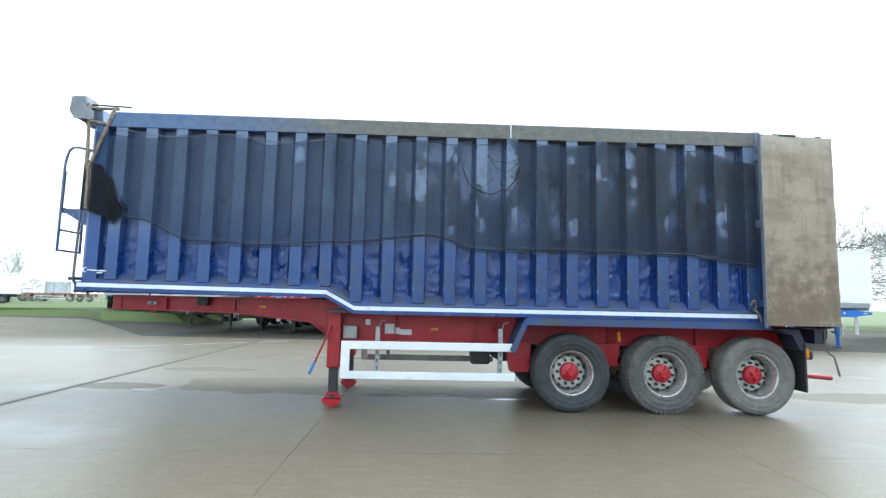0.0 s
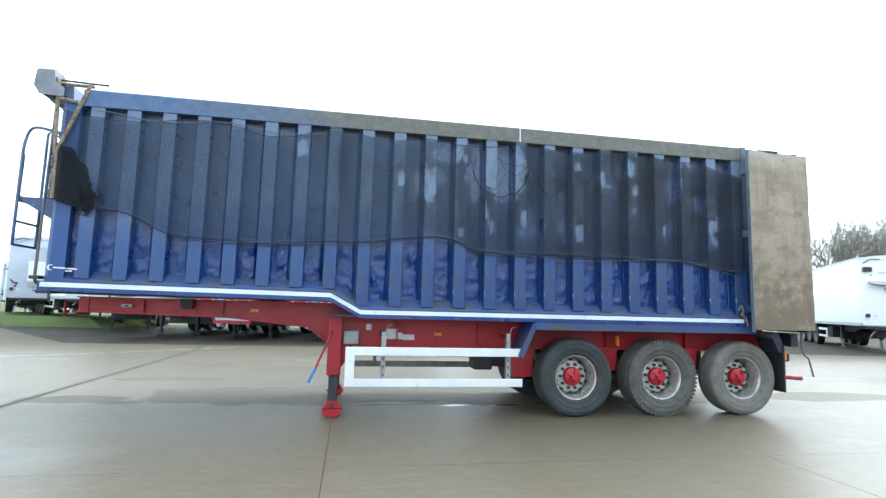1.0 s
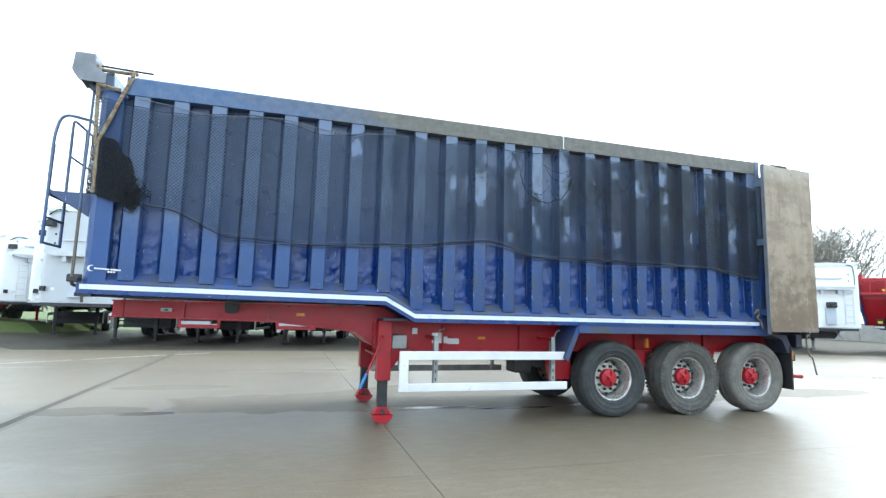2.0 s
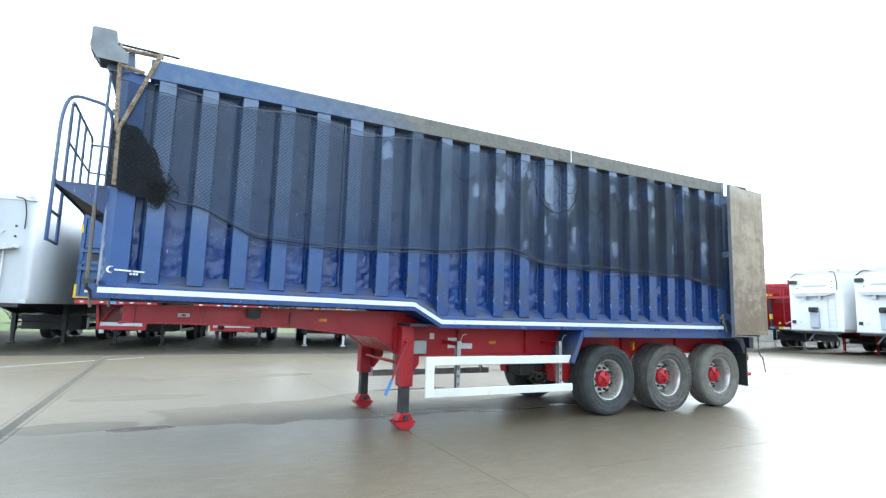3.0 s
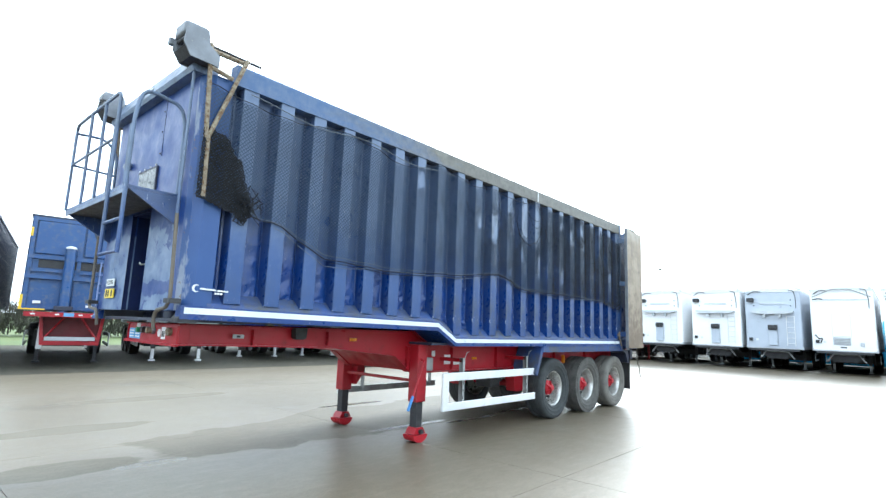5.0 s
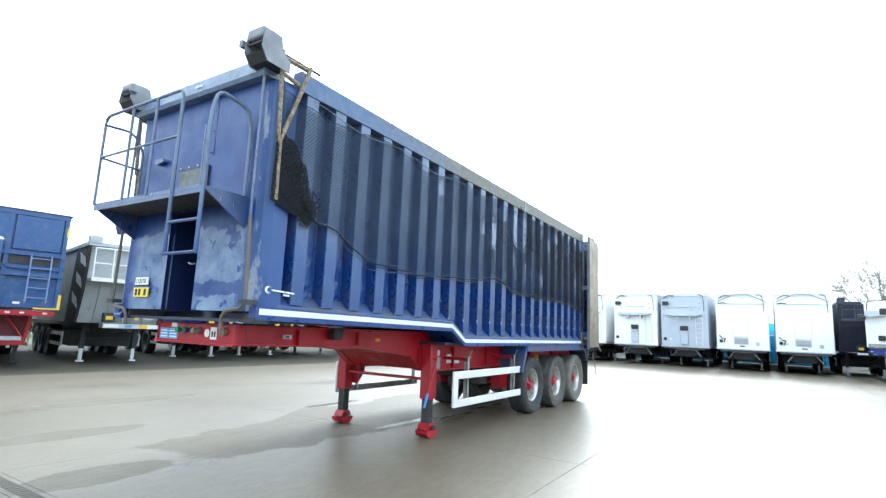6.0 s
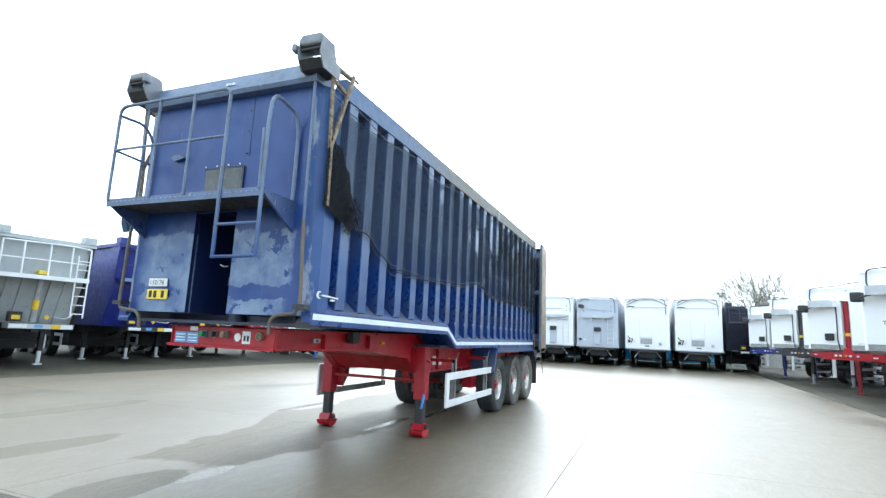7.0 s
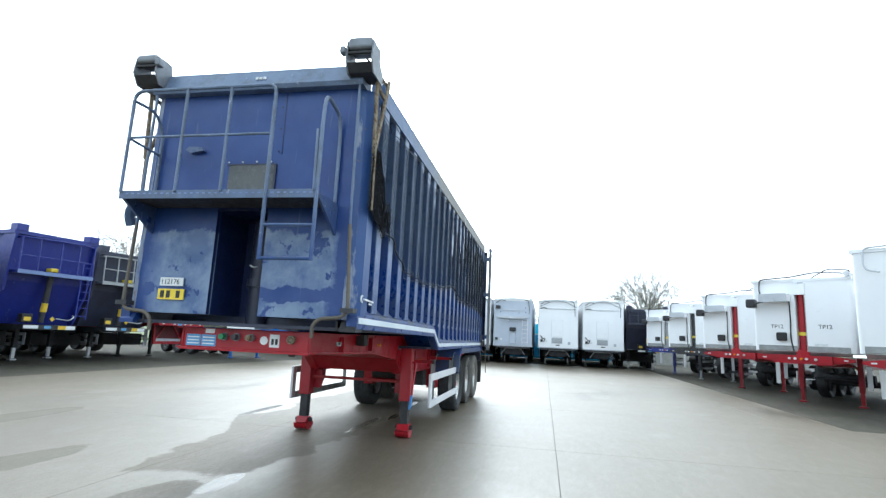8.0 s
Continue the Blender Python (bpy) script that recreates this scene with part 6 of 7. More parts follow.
    for x in (-0.30, -0.16, 0.0, 0.12, 0.34):
        part("coupling", tube([(x, -0.12, 1.36), (x, -0.17, 1.36)], 0.035, 8), LABEL_W if abs(x) > 0.1 else AMBER, t)
    for s in (-1, 1):
        part("reflector", boxes((s * 1.0 - 0.05, s * 1.0 + 0.05, 0.012, 0.02, 1.35, 1.38)), LABEL_W, t)
        part("catwalk_rail", boxes((s * 1.16 - 0.06, s * 1.16 + 0.06, 1.5, 1.54, 0.55, 1.2)), ALU, t)
    undercarriage(t, chassis, 2.4, chassis if chassis is not DARK else GALV, (length - 3.9, length - 2.6, length - 1.3), 1.46, length, leg_foot=chassis, filler_box=False)
    ribbed_sides(t, body_mat, z0, top - 0.05, length, 0.9, 0.03)
    return t


def blue_bulker(m, label, wide_rail, group="blue trailers on red chassis"):
    """Blue steel bulk body: beamed front wall, ram, ladder, yellow corner marks, red chassis."""
    t = thing("bulk_trailer", m, label, "trailer", group)
    z0, top, length = 1.62, 4.28, 11.0
    part("body", boxes((-1.25, 1.25, 0.06, length, z0, top)), BLUE_B, t)
    part("upper_panel", rounded(0.05, 1.12, 0.0, 0.07, 3.22, top - 0.12, 0.02), BLUE_B, t)
    part("upper_panel", rounded(-1.12, -0.05, 0.0, 0.07, 3.22, top - 0.12, 0.02), BLUE_B, t)
    for z, d in ((3.12, 0.10), (2.55, 0.12), (2.75, 0.07), (top - 0.06, 0.06), (1.70, 0.05)):
        part("front_beam", boxes((-1.26, 1.26, 0.06 - d, 0.06, z - 0.05, z + 0.05)), BLUE_B, t)
    for x in (-1.2, -0.05, 1.2):
        part("front_post", boxes((x - 0.05, x + 0.05, -0.01, 0.06, z0, top)), BLUE_B, t)
    part("dark_gap", boxes((-1.0, 1.1, 0.03, 0.056, 2.82, 3.05)), DARK, t)
    front_ladder(t, 0.72, -0.06, 1.80, 3.1, BLUE_L, 0.46)
    r = part("tipping_ram", tube([(-0.28, -0.10, z0 - 0.1), (-0.28, -0.10, 3.42)], 0.13, 16), BLUE_B, t, smooth=True)
    part("ram_cap", lathe([(0.0, 3.50), (0.10, 3.48), (0.15, 3.42), (0.13, 3.40)], 16, "z"), LABEL_W, r, m=pose(-0.28, -0.10, 0))
    part("ram_flange", rounded(-0.50, -0.06, -0.28, 0.0, 1.62, 1.75, 0.02), NIGHT, r)
    for s in (-1, 1):
        part("corner_mark", boxes((s * 1.262 - 0.035, s * 1.262 + 0.035, -0.015, -0.008, 1.66, 2.04), (s * 1.0 - 0.3, s * 1.0 + 0.3, -0.015, -0.008, 1.62, 1.66)), YELLOW, t, "yellow corner marking")
        part("corner_mark", boxes((s * 1.24 - 0.03, s * 1.24 + 0.03, -0.015, -0.010, 3.7, 3.95)), YELLOW, t)
    part("safety_label", boxes((-1.0, -0.82, -0.002, 0.058, 1.80, 1.88)), LABEL_W, t)
    part("label", boxes((0.25, 0.4, -0.002, 0.058, 1.74, 1.80)), LABEL_W, t)
    # side ribs and sheets take night blue so the sides look shaded
    ribbed_sides(t, NIGHT, z0, top - 0.05, length, 0.42, 0.05)
    for s in (-1, 1):
        part("side_shade_sheet", boxes((s * 1.252, s * 1.256, 0.12, length - 0.05, z0 + 0.02, top - 0.02)), NIGHT, t, "side sheet in night blue, standing for the shaded side")
    part("top_rail", boxes((-1.3, 1.3, 0.06, length, top, top + 0.06)), NIGHT, t)
    head_ = part("chassis_head", boxes((-1.15, 1.15, -0.25, 0.1, 1.44, 1.57)), RED, t, "red chassis head")
    part("reflector", boxes(*[(x, x + 0.10, -0.256, -0.25, 1.49, 1.53) for x in (-1.0, -0.45, 0.1, 0.4, 0.9)]), LABEL_W, head_)
    part("sticker", boxes((-0.25, 0.0, -0.256, -0.25, 1.46, 1.56)), LABEL_B, head_)
    part("belly_plate", prism([(-0.80, 1.44), (-0.72, 0.62), (0.72, 0.62), (0.80, 1.44), (0.72, 1.44), (0.64, 0.74), (-0.64, 0.74), (-0.72, 1.44)], 0.5, 0.6), RED, t)
    part("belly_back", boxes((-0.72, 0.72, 0.62, 0.66, 0.80, 1.44)), RED_DARK, t, "dark red plate behind the frame")
    for s in (-1, 1):
        part("belly_strut", tube([(s * 0.66, 0.52, 0.78), (s * 0.22, 0.52, 1.42)], 0.03, 6), RED, t)
    part("pale_plate", boxes((-0.62, 0.62, 0.485, 0.499, 0.75, 0.86)), SILVER, t)
    part("catwalk_rail", boxes((-0.80, -0.66, 1.0, 1.05, 0.48, 1.24)), ALU, t)
    part("catwalk_rail", boxes((0.38, 0.46, 1.0, 1.05, 0.52, 1.24)), ALU, t)
    undercarriage(t, RED, 2.6, DARK, (length - 4.1, length - 2.8, length - 1.5), 1.60, length, leg_foot=DARK)
    return t


def rock_tipper(m, label, paint, trim, chevron, top=3.8, group="steel tippers by the verge", wings=None):
    """Half-round steel tipper with a raked front wall, platform, ladder, ram and plated chassis head."""
    t = thing("tipper_trailer", m, label, "trailer", group)
    z0, length = 1.28, 9.0
    part("body", prism([(0.55, z0), (0.0, 2.62), (-0.18, top), (length, top), (length, z0)], -1.2, 1.2, "x"), paint, t)
    back = 1.35 if chevron else 0.3
    for s in (-1, 1):
        wing = part("front_wing", prism([(-0.32, top), (-0.12, 2.3), (0.35, z0), (back + 0.45, z0), (back, top)], s * 1.2, s * 1.27, "x"), BLACK if chevron else wings or paint, t)
        if chevron:
            for z in (1.72, 2.36, 3.0):
                y = 0.36 - (z - z0) * 0.34
                part("chevron", prism([(y, z), (y + 0.28, z + 0.34), (y + 1.05, z + 0.58), (y + 0.86, z + 0.22)], s * 1.274, s * 1.28, "x"), LABEL_W, wing)
    if chevron:
        for x in (-0.72, -0.36, 0.36, 0.72):
            part("front_ridge", prism([(0.56, z0), (-0.004, 2.62), (-0.06, 2.62), (0.49, z0)], x - 0.035, x + 0.035, "x"), paint, t)
    zp = 2.60 if chevron else 2.86
    pl = part("platform", boxes((-1.15, 1.15, -0.52, 0.1, zp, zp + 0.08)), trim, t)
    part("platform_edge", boxes((-1.15, 1.15, -0.54, -0.52, zp - 0.02, zp + 0.10)), BLUE_L if trim is ROYAL else trim, pl)
    for x in (-1.12, -0.6, 0.05, 0.62, 1.12):
        part("rail_post", tube([(x, -0.5, zp + 0.08), (x, -0.46, top - 0.12)], 0.025, 6), trim, t)
    part("rail_top", tube(bend([(-1.12, 0.0, top - 0.15), (-1.12, -0.46, top - 0.12), (0.62, -0.46, top - 0.08), (1.12, -0.46, top - 0.12)], 0.1), 0.025, 6), trim, t)
    part("rail_mid", tube([(-1.12, -0.48, zp + 0.55), (1.12, -0.48, zp + 0.55)], 0.02, 6), trim, t)
    front_ladder(t, 0.95, -0.50, 1.5, 3.4, trim, 0.34)
    part("top_rim", boxes((-1.3, 1.3, -0.32, length, top - 0.04, top + 0.08)), paint, t)
    part("sheet_box", boxes((-1.28, -0.95, -0.35, 0.0, top + 0.06, top + 0.28)), paint, t)
    part("sheet_box", boxes((0.95, 1.28, -0.35, 0.0, top + 0.06, top + 0.28)), paint, t)
    r = part("tipping_ram", tube([(0.0, -0.05, 1.35), (0.0, -0.22, zp + 0.1)], 0.085, 12), GALV if chevron else DARK, t, smooth=True)
    part("ram_label", tube([(0.0, -0.10, 1.70), (0.0, -0.137, 1.98)], 0.092, 12), YELLOW, r)
    part("ram_top", rounded(-0.14, 0.14, -0.40, -0.1, zp + 0.13, zp + 0.25, 0.03), LABEL_Y, r)
    c = part("control_box", rounded(-0.58, -0.26, -0.10, 0.15, 1.34, 1.62, 0.02), BLACK, t)
    part("box_label", boxes((-0.52, -0.32, -0.106, -0.10, 1.40, 1.52)), YELLOW, c)
    part("yellow_mark", prism([(0.30, 1.48), (0.38, 1.40), (0.46, 1.48), (0.38, 1.56)], 0.0, 0.02), YELLOW, t)
    head_ = part("chassis_head", boxes((-0.62, 1.0, -0.30, 0.2, 1.14, 1.28)), SILVER if chevron else DARK, t)
    part("head_plate", boxes((-0.6, -0.18, -0.306, -0.30, 1.16, 1.26)), LABEL_W, head_)
    part("head_plate", boxes((0.0, 0.2, -0.306, -0.30, 1.17, 1.26)), LABEL_B, head_)
    part("head_plate", boxes((0.42, 0.66, -0.306, -0.30, 1.15, 1.27)), YELLOW, head_)
    part("head_plate", boxes((0.66, 0.96, -0.306, -0.30, 1.15, 1.27)), LABEL_W, head_)
    part("hose", tube(bend([(0.6, 0.2, 1.5), (0.8, -0.2, 1.45), (0.95, -0.2, 1.6), (1.05, 0.1, 1.62)], 0.1), 0.02, 6), LABEL_W, t)
    undercarriage(t, DARK, 1.35 if chevron else 2.6, ALU, (length - 3.9, length - 2.6, length - 1.3), 1.26, length, leg_foot=DARK)
    return t


def bank_mesh(outline, run, height):
    """A low flat-topped bank with sloping sides."""
    bm = bmesh.new()
    n = len(outline)
    cx, cy = sum(q[0] for q in outline) / n, sum(q[1] for q in outline) / n
    low, high = [], []
    for x, y in outline:
        d = Vector((cx - x, cy - y)).normalized() * run
        low.append(bm.verts.new((x, y, -0.06)))
        high.append(bm.verts.new((x + d.x, y + d.y, height)))
    for k in range(n):
        bm.faces.new((low[k], low[(k + 1) % n], high[(k + 1) % n], high[k]))
    bm.faces.new(high)
    return bm


# row behind the blue trailer
bulk_trailer(pose(-9.24, 20.1, 0, 0, 0, -12), "pale grey smooth-sided bulk trailer parked on gravel", PALE, "gear", top=4.5, far=False, leg_y=4.1, z0=1.45, curve=0.26, ladder_x=0.43)
blue_bulker(pose(-5.78, 20.7, 0, 0, 0, -12), "blue bulk trailer with yellow corner marks, red chassis", True)
blue_bulker(pose(-2.4, 20.4, 0, 0, 0, -12), "blue bulk trailer on a red chassis, ram in front", False)
rock_tipper(pose(1.15, 21.2, 0, 0, 0, -12), "slate grey tipper with white rails and striped wings", SLATE, ALU, True, 3.75)
rock_tipper(pose(4.95, 21.4, 0, 0, 0, -12), "royal blue steel tipper with platform and ladder", ROYAL, ROYAL, False, 4.1)
rock_tipper(pose(8.2, 21.5, 0, 0, 0, -12), "dark blue steel tipper with grey platform rails", NIGHT, GALV, False, 4.0)
blue_bulker(pose(11.4, 21.3, 0, 0, 0, -12), "blue bulk trailer on a red chassis behind the others", False)
alloy_tipper(pose(14.6, 18.3, 0, 0, 0, -24), "white tipper on a bright blue chassis", SKYBLUE, SKYBLUE, False)
# trailers beyond, up the verge
solid("grass_bank", bank_mesh([(-13.5, 29.2), (-12.0, 34), (-13, 39), (-38, 39), (-38, 33.8), (-21.6, 33.4), (-18.2, 29.6)], 1.0, 0.45), GRASS, "low grass bank at the back of the yard", "grass bank", "structure")
bulk_trailer(pose(-10.95, 24.4, 0, 0, 0, 13), "white bulk trailer with a grey control box, parked on gravel", WHITE, "gear", top=4.6, far=False, leg_y=3.8, z0=1.42, curve=0.16, group="trailers along the gravel edge")
bulk_trailer(pose(-13.75, 28.6, 0.45, 0, 0, 34), "white bulk trailer with a ladder, red chassis and red legs", WHITE, "gear", top=3.9, leg_y=2.5, z0=0.98, chassis=RED, ladder_x=-0.5, group="trailers along the gravel edge")
bulk_trailer(pose(-18.0, 31.6, 0.45, 0, 0, 30), "pale grey-blue bulk trailer on the grass bank", GREYB, "plain", top=4.2, leg_y=7.0, z0=0.98, group="trailers along the gravel edge")
bulk_trailer(pose(-24.5, 42.5, 0, 0, 0, 12), "white bulk trailer at the far end of the verge", WHITE, "gear", top=3.9)
bulk_trailer(pose(-26.5, 45.5, 0, 0, 0, 12), "pale grey bulk trailer at the far verge", GREYB, "plain", top=4.0)
# corner and far row
bulk_trailer(pose(21.7, 18.6, 0, 0, 0, -32), "white bulk trailer turned towards the yard corner", WHITE, "gear", top=4.1)
rock_tipper(pose(26.2, 18.9, 0, 0, 0, -78), "red steel tipper with blue sides beside the white row", RED, RED, False, 3.6, wings=BLUE_B)
for y, mat, style, lab in ((16.0, WHITE, "gear", "white bulk trailer with front platform on a red chassis"), (13.0, WHITE, "gear", "white bulk trailer with pump cover on its front"),
                               (10.0, WHITE, "gear", "white bulk trailer with dark hose bracket"), (7.3, GREYB, "gear", "grey-blue bulk trailer with ladder and pump on its front"),
                               (4.42, WHITE, "plain", "white bulk trailer with hatch and grille in its front"), (1.64, WHITE, "plain", "white bulk trailer with arched sheet bow over its front")):
    bulk_trailer(pose(25.0, y, 0, 0, 0, -90), lab, mat, style, top=4.15, chassis=RED if y == 16.0 else DARK)
rock_tipper(pose(26.0, -1.15, 0, 0, 0, -90), "dark tipper between white trailers", NIGHT, NIGHT, False, 3.75)
# angled row along the concrete's edge
for x, y, ch, rp, tp, lab in ((3.0, -2.4, RED, RED, False, "white tipper on a red chassis, parked at an angle"), (7.6, -2.0, RED, RED, True, "white tipper lettered on both front panels, red chassis"),
                              (12.8, -1.95, RED, RED, False, "white tipper with red ram and red chassis"), (17.9, -1.75, DARK, DARK, False, "white tipper with dark ram and dark chassis"),
                              (22.8, -1.6, ROYAL, GALV, False, "white tipper on a dark blue chassis")):
    alloy_tipper(pose(x, y, 0, 0, 0, 230), lab, ch, rp, tp, top=3.62 if x > 5 else 3.8, bare=x < 5)


# flat trailers with containers far off beyond the verge
def flatbed(m, label, load):
    t = thing("flatbed_trailer", m, label, "trailer", "far flatbeds")
    part("deck", boxes((-1.25, 1.25, 0, 12, 1.2, 1.35)), RED, t)
    part("headboard", boxes((-1.25, 1.25, -0.06, 0, 1.35, 2.4)), RED_DULL, t)
    if load:
        part("load", rounded(-1.15, 1.15, 4.5, 8.0, 1.35, 3.2, 0.03), load, t)
    undercarriage(t, RED, 2.4, GALV, (8.0, 9.3, 10.6), 1.2, 12)


flatbed(pose(-66, 84, 0, 0, 0, -60), "red flatbed trailer with a grey load far off", GREYB)
flatbed(pose(-72, 82, 0, 0, 0, -65), "empty red flatbed trailer far off", None)
bulk_trailer(pose(-62, 62, 0, 0, 0, -60), "white bulk trailer far beyond the grass", WHITE, "plain", top=3.6)

# long cyan container behind the far row
store = thing("storage_container", pose(37.2, -0.3, 0.12), "long cyan steel container with a white band, standing on timbers", "container")
part("bearer", boxes(*[(0.05, 2.35, y, y + 0.2, -0.17, 0.0) for y in (0.5, 4.0, 8.0, 11.5)]), FENCE, store)
part("lower_wall", boxes((0.02, 2.42, 0.02, 12.18, 0.0, 1.98)), CYAN_D, store)
part("upper_wall", boxes((0.02, 2.42, 0.02, 12.18, 2.05, 2.88)), CYAN, store)
part("white_band", boxes((0.008, 2.43, 0.01, 12.19, 1.98, 2.05)), LABEL_W, store)
for z0, z1, mat in ((0.10, 1.96, CYAN_D), (2.07, 2.80, CYAN)):
    fold_me = mesh_of("fold", prism([(0.02, 0.0), (-0.012, 0.04), (-0.012, 0.13), (0.02, 0.17)], z0, z1, "z"), mat)
    for k in range(40):
        part("fold", fold_me, None, store, m=pose(0, 0.3 + 0.29 * k, 0))
part("roof_rail", boxes((0.0, 0.06, 0.0, 12.2, 2.82, 2.90), (2.38, 2.44, 0.0, 12.2, 2.82, 2.90)), CYAN, store)

# concrete panel fence behind the far row
fence = thing("panel_fence", pose(0, 0, 0), "low weathered concrete panel fence", "fence")
for k in range(17):
    y = -18 + 3.0 * k
    part("post", boxes((39.9, 40.06, y - 0.07, y + 0.07, -0.05, 1.45)), FENCE, fence)
    for z in (0, 0.45, 0.9):
        part("panel", boxes((39.95, 40.0, y + 0.075, y + 2.925, z, z + 0.445)), FENCE, fence)

lamp = thing("street_lamp", pose(58, 24, 0), "thin grey lamp post beyond the yard", "lamp post")
part("pole", tube([(0, 0, -0.05), (0, 0, 9.6)], [0.07, 0.045], 8), GALV, lamp)
part("lamp_head", rounded(-0.5, 0.4, -0.18, 0.18, 9.55, 9.75, 0.05), GALV, lamp)


# ---- bare winter trees ----
def bare_tree(name, m, height, spread, seed, label, depth=7):
    """Forking trunk and limbs, ending in a haze of fine twigs."""
    rnd = random.Random(seed)
    t = thing(name, m, label, "tree", "bare trees")
    wood, fine = bmesh.new(), bmesh.new()

    def grow(p, d, length, r, level):
        bow = Vector((rnd.uniform(-1, 1), rnd.uniform(-1, 1), rnd.uniform(-0.2, 0.5))) * 0.13 * length
        mid = p + d * length * 0.5 + bow * 0.5
        end = p + d * length + bow * 0.6
        tube([p, mid, end], [r, r * 0.85, r * 0.66], 6 if level < 2 else 3, wood if level < 4 else fine, False)
        if level >= depth:
            return
        for k in range(rnd.choice((2, 2, 3)) if level < depth - 2 else 3):
            axis = Vector((rnd.uniform(-1, 1), rnd.uniform(-1, 1), rnd.uniform(-1, 1)))
            axis = (axis - d * axis.dot(d)).normalized()
            nd = (d + axis * spread * rnd.uniform(0.35, 0.85) + Vector((0, 0, 0.04))).normalized()
            start = p.lerp(end, rnd.uniform(0.45, 1.0) if k else 1.0)
            grow(start, nd, length * rnd.uniform(0.72, 0.86), max(r * 0.58, 0.008), level + 1)
    bole = height * 0.20
    tube([Vector((0, 0, -0.1)), Vector((0.05, 0.03, bole * 0.6)), Vector((0, 0, bole * 1.25))], [height * 0.026, height * 0.022, height * 0.017], 8, wood, False)
    for k in range(11):
        turn, rise = 2.39996 * k, radians(18 + 66 * (k / 10))
        d = Vector((math.cos(turn) * math.cos(rise), math.sin(turn) * math.cos(rise), math.sin(rise)))
        grow(Vector((0, 0, bole * (0.75 + 0.05 * k))), d, height * rnd.uniform(0.185, 0.22), height * 0.011, 1)
    top = max(v.co.z for v in fine.verts)
    for bm in (wood, fine):
        for v in bm.verts:
            v.co *= height / top
    part("trunk", wood, BARK, t)
    part("crown", fine, TWIG, t)
    return t


first = bare_tree("tree", pose(42, -4.3, 0), 9.6, 0.9, 3, "round bare tree behind the parked trailers", 7)
second = bare_tree("tree", pose(44, 43, 0), 11.8, 1.0, 9, "tall bare tree at the edge of the yard", 7)
third = bare_tree("tree", pose(-58, 74, 0), 9.0, 0.9, 14, "small bare tree far across the grass")
for x, y, src, s, rz in ((51, 42, first, 1.35, 60), (56, 41.5, second, 1.2, 120), (48, 45, first, 1.3, 200), (54, 46, second, 1.15, 250), (59, 45, first, 1.5, 20), (38, 48, first, 1.35, 300), (72, -9, first, 1.1, 140), (80, 5, second, 0.7, 33), (-72, 76, third, 0.9, 90)):
    c = copy_thing(src, pose(x, y, 0, 0, 0, rz))
    c.scale = (s, s, s)


def hedge(name, m, length, height, seed, label, deep=0.8, count=2600, mat=PALE_TWIG):
    rnd = random.Random(seed)
    bm = bmesh.new()
    for _ in range(count):
        p = Vector((rnd.uniform(0, length), rnd.gauss(0, deep), rnd.uniform(0, height * 0.7)))
        d = Vector((rnd.uniform(-0.5, 0.5), rnd.uniform(-0.5, 0.5), rnd.uniform(0.4, 1))).normalized()
        tube([p, p + d * height * rnd.uniform(0.15, 0.32)], [0.03, 0.012], 3, bm, False)
    ob = solid(name, bm, mat, label, "hedge", "stuff")
    ob.matrix_basis = m


hedge("hedge", pose(-70, 72, 0, 0, 0, 0), 70, 4.0, 5, "long low leafless hedge along the far grass")
hedge("hedge", pose(46, 46, 0, 0, 0, -10), 12, 6.5, 6, "leafless hedge behind the corner of the yard")
# not a seen hedge: added to block bright ground behind the trailers
hedge("hedge", pose(-14, 47, 0, 0, 0, 0), 40, 2.6, 12, "added dark hedge that darkens the gaps under parked trailers", 1.1, 11000, HEDGE)

# ---- concrete slabs, drain and painted line ----
pavement = thing("pavement", pose(0, 0, 0), "rain-damp concrete yard laid in large slabs", "concrete yard", kind="structure")
part("joint_bed", flat([(-60, -14), (-1.36, -14), (-1.36, -0.76), (27.6, -0.3), (27.6, 15.2), (20, 17.3), (10, 18.4), (-10.3, 18.95), (-19.9, 31), (-60, 31)], -0.012), JOINT, pavement)


def slab(outline):
    """One cast slab with arrised edges, its joint left open all round."""
    bm = bmesh.new()
    c = Vector((sum(p[0] for p in outline) / len(outline), sum(p[1] for p in outline) / len(outline), 0))
    rings = []
    for gap, z in ((0.003, -0.011), (0.003, -0.001), (0.004, 0.0)):
        ring = []
        for k, p in enumerate(outline):
            a, b, d = Vector((*outline[k - 1], 0)), Vector((*p, 0)), Vector((*outline[(k + 1) % len(outline)], 0))
            n1 = (b - a).normalized().cross(Vector((0, 0, -1)))
            n2 = (d - b).normalized().cross(Vector((0, 0, -1)))
            n = (n1 + n2)
            n = n / max(0.3, n.dot(n1))
            q = b + n * gap
            ring.append(bm.verts.new((q.x, q.y, z)))
        rings.append(ring)
    for a, b in zip(rings, rings[1:]):
        for k in range(len(a)):
            bm.faces.new((a[k], a[(k + 1) % len(a)], b[(k + 1) % len(a)], b[k]))
    bm.faces.new(rings[-1])
    return bm


def clip(poly, a, b, c):
    """Keeps the side of the outline on which a*x + b*y <= c."""
    out = []
    for k, p in enumerate(poly):
        q = poly[(k + 1) % len(poly)]
        dp, dq = a * p[0] + b * p[1] - c, a * q[0] + b * q[1] - c
        if dp <= 0:
            out.append(p)
        if dp * dq < 0:
            t = dp / (dp - dq)
            out.append((p[0] + (q[0] - p[0]) * t, p[1] + (q[1] - p[1]) * t))
    return out


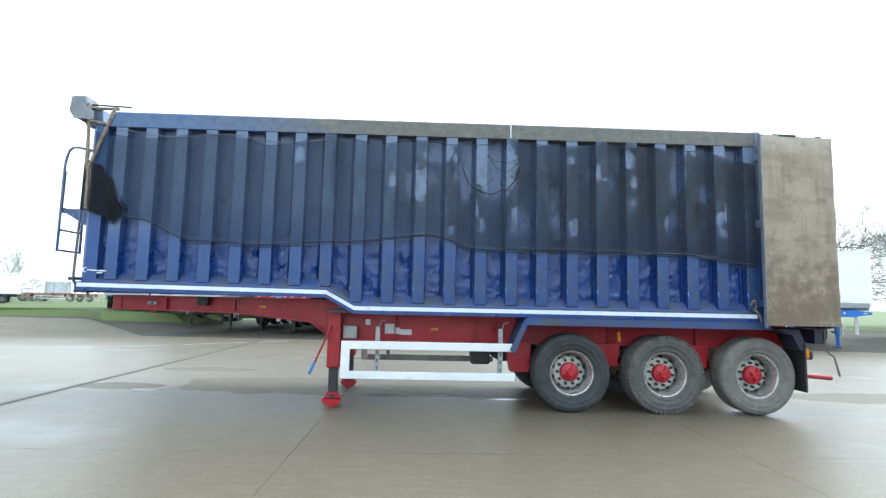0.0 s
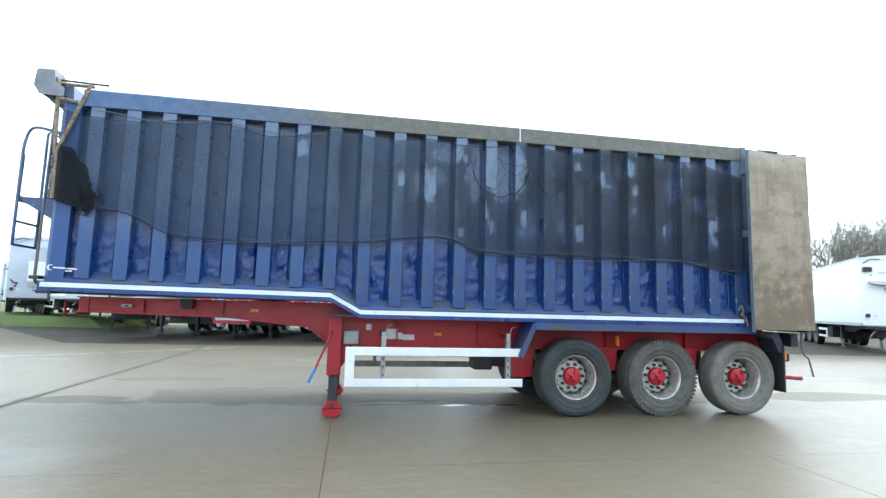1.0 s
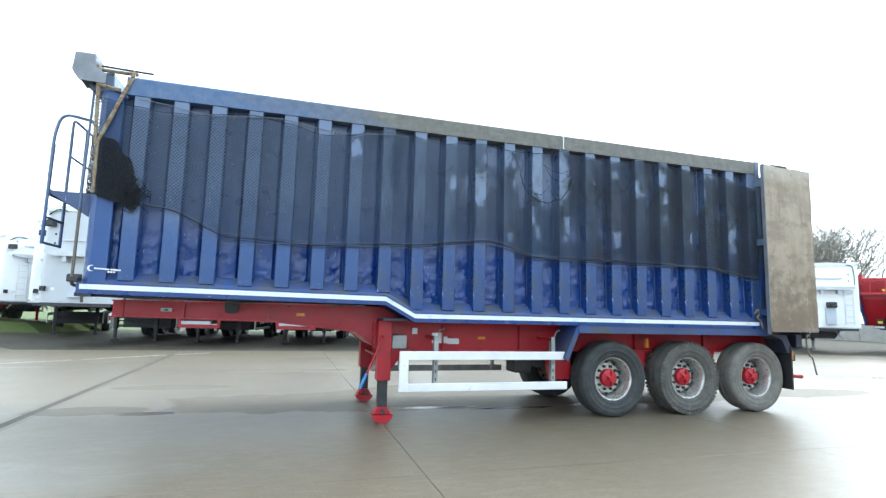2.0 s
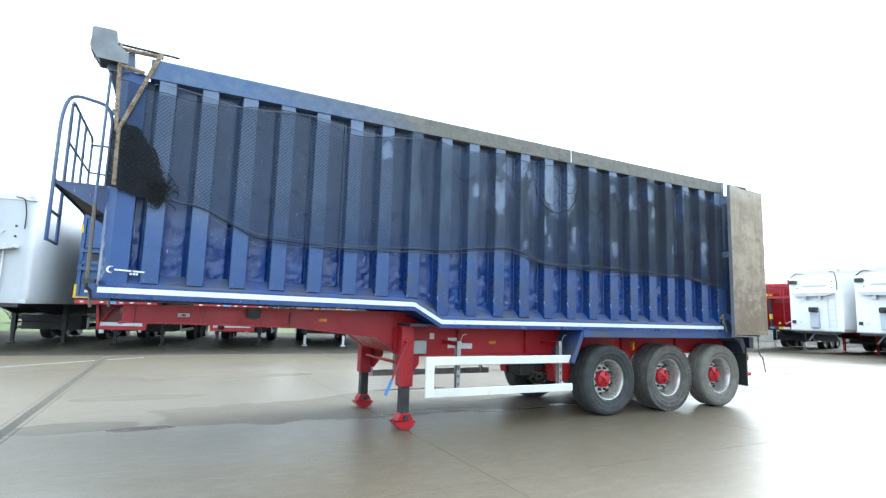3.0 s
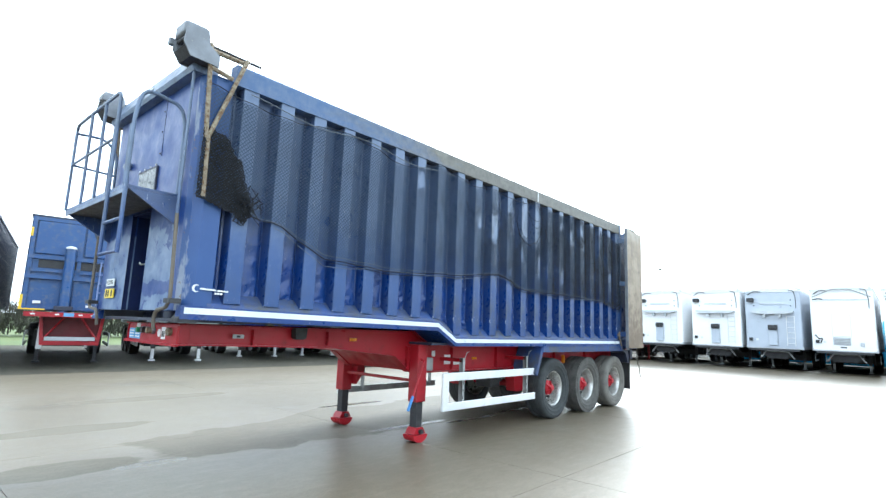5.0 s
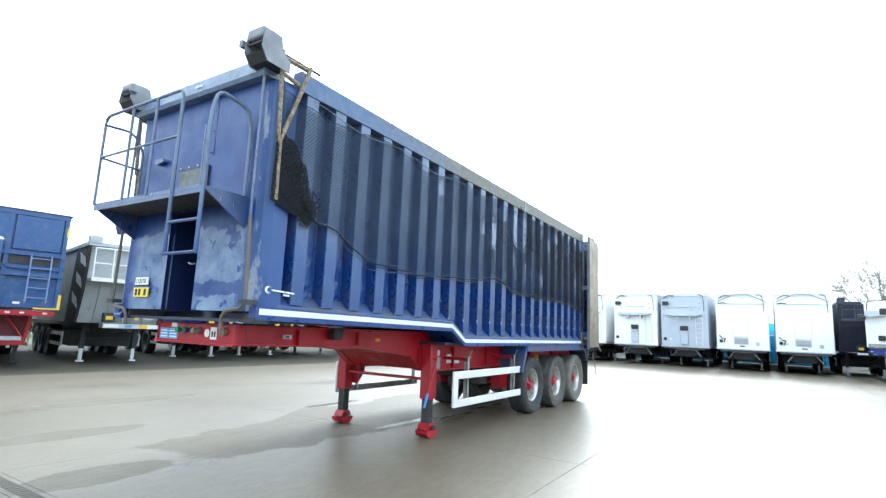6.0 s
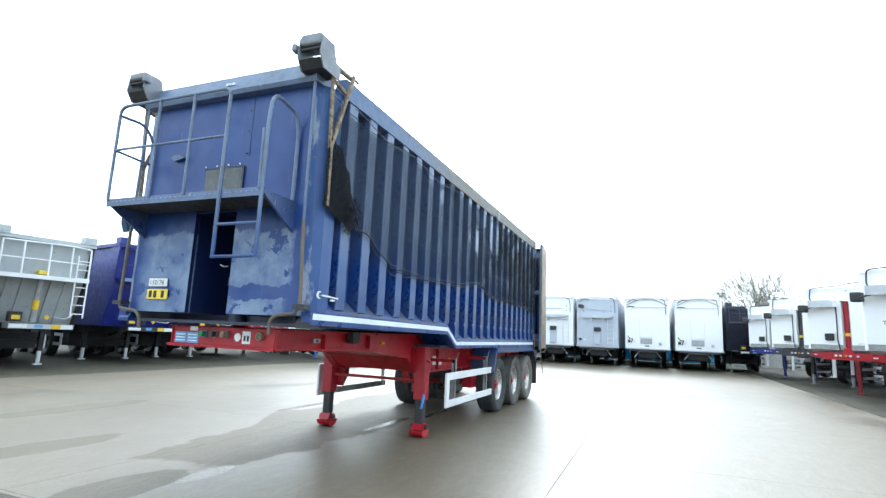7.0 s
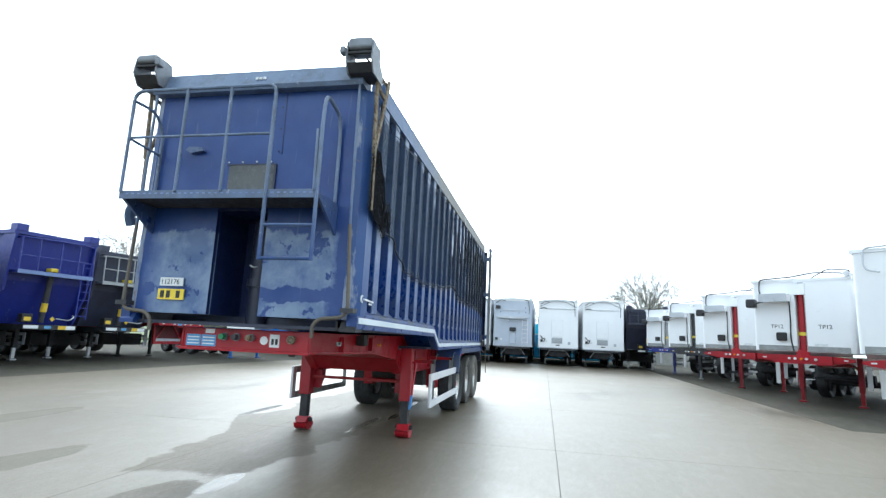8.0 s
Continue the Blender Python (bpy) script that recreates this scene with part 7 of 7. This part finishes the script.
XS = [-60, -45, -32, -23, -14.6, -10.2, -5.84, -5.62, -1.42, 3.1, 7.6, 12.1, 16.6, 21.1, 27.6]
YS = [-14, -9, -4.2, 0.35, 5.12, 9.4, 13.9, 18.95, 31]
for x0, x1 in zip(XS, XS[1:]):
    for y0, y1 in zip(YS, YS[1:]):
        if x0 == -5.84 and 0 < y0 < 18:
            continue
        poly = [(x0, y0), (x1, y0), (x1, y1), (x0, y1)]
        if x0 >= -1.4:
            poly = clip(poly, -0.0174, -1, 0.78) if y1 > -0.7 else []
        if poly and x0 >= -10.2:
            poly = clip(poly, 0.027, 1, 18.67)
            if x0 >= 7:
                poly = clip(poly, 0.11, 1, 19.5)
            if x0 >= 16:
                poly = clip(poly, 0.276, 1, 22.82)
        elif poly:
            poly = clip(poly, 12.05, 9.6, 57.8) if y1 > 18 else poly
        if len(poly) >= 3:
            part("slab", slab(poly), CONCRETE, pavement)
drain = thing("drain_channel", pose(0, 0, 0), "narrow dark slot drain set in the concrete", "drain", kind="structure")
part("channel_bed", flat([(-5.79, 0.36), (-5.67, 0.36), (-5.67, 17.9), (-5.79, 17.9)], -0.009), JOINT, drain)
for x in (-5.836, -5.67):
    part("channel_edge", boxes((x, x + 0.046, 0.36, 17.9, -0.012, 0.0)), CONCRETE, drain)
bar = mesh_of("grate_bar", boxes((-5.789, -5.671, 0, 0.034, -0.008, 0.0)), GRATE)
for k in range(290):
    part("grate_bar", bar, None, drain, m=pose(0, 0.36 + k * 0.0602, 0))
line = [(-9.6, 14.4), (-7.6, 15.75), (-5.78, 17.25), (-4.7, 17.95)]
for (a, b), (c, d) in zip(line, line[1:]):
    v = Vector((c - a, d - b)).normalized()
    n = Vector((-v.y, v.x)) * 0.04
    gap = v * 0.12
    solid("painted_line", flat([(a + gap.x - n.x, b + gap.y - n.y), (c - gap.x - n.x, d - gap.y - n.y), (c - gap.x + n.x, d - gap.y + n.y), (a + gap.x + n.x, b + gap.y + n.y)], 0.004), LINE, "worn white paint line on the concrete", "road marking", "structure")
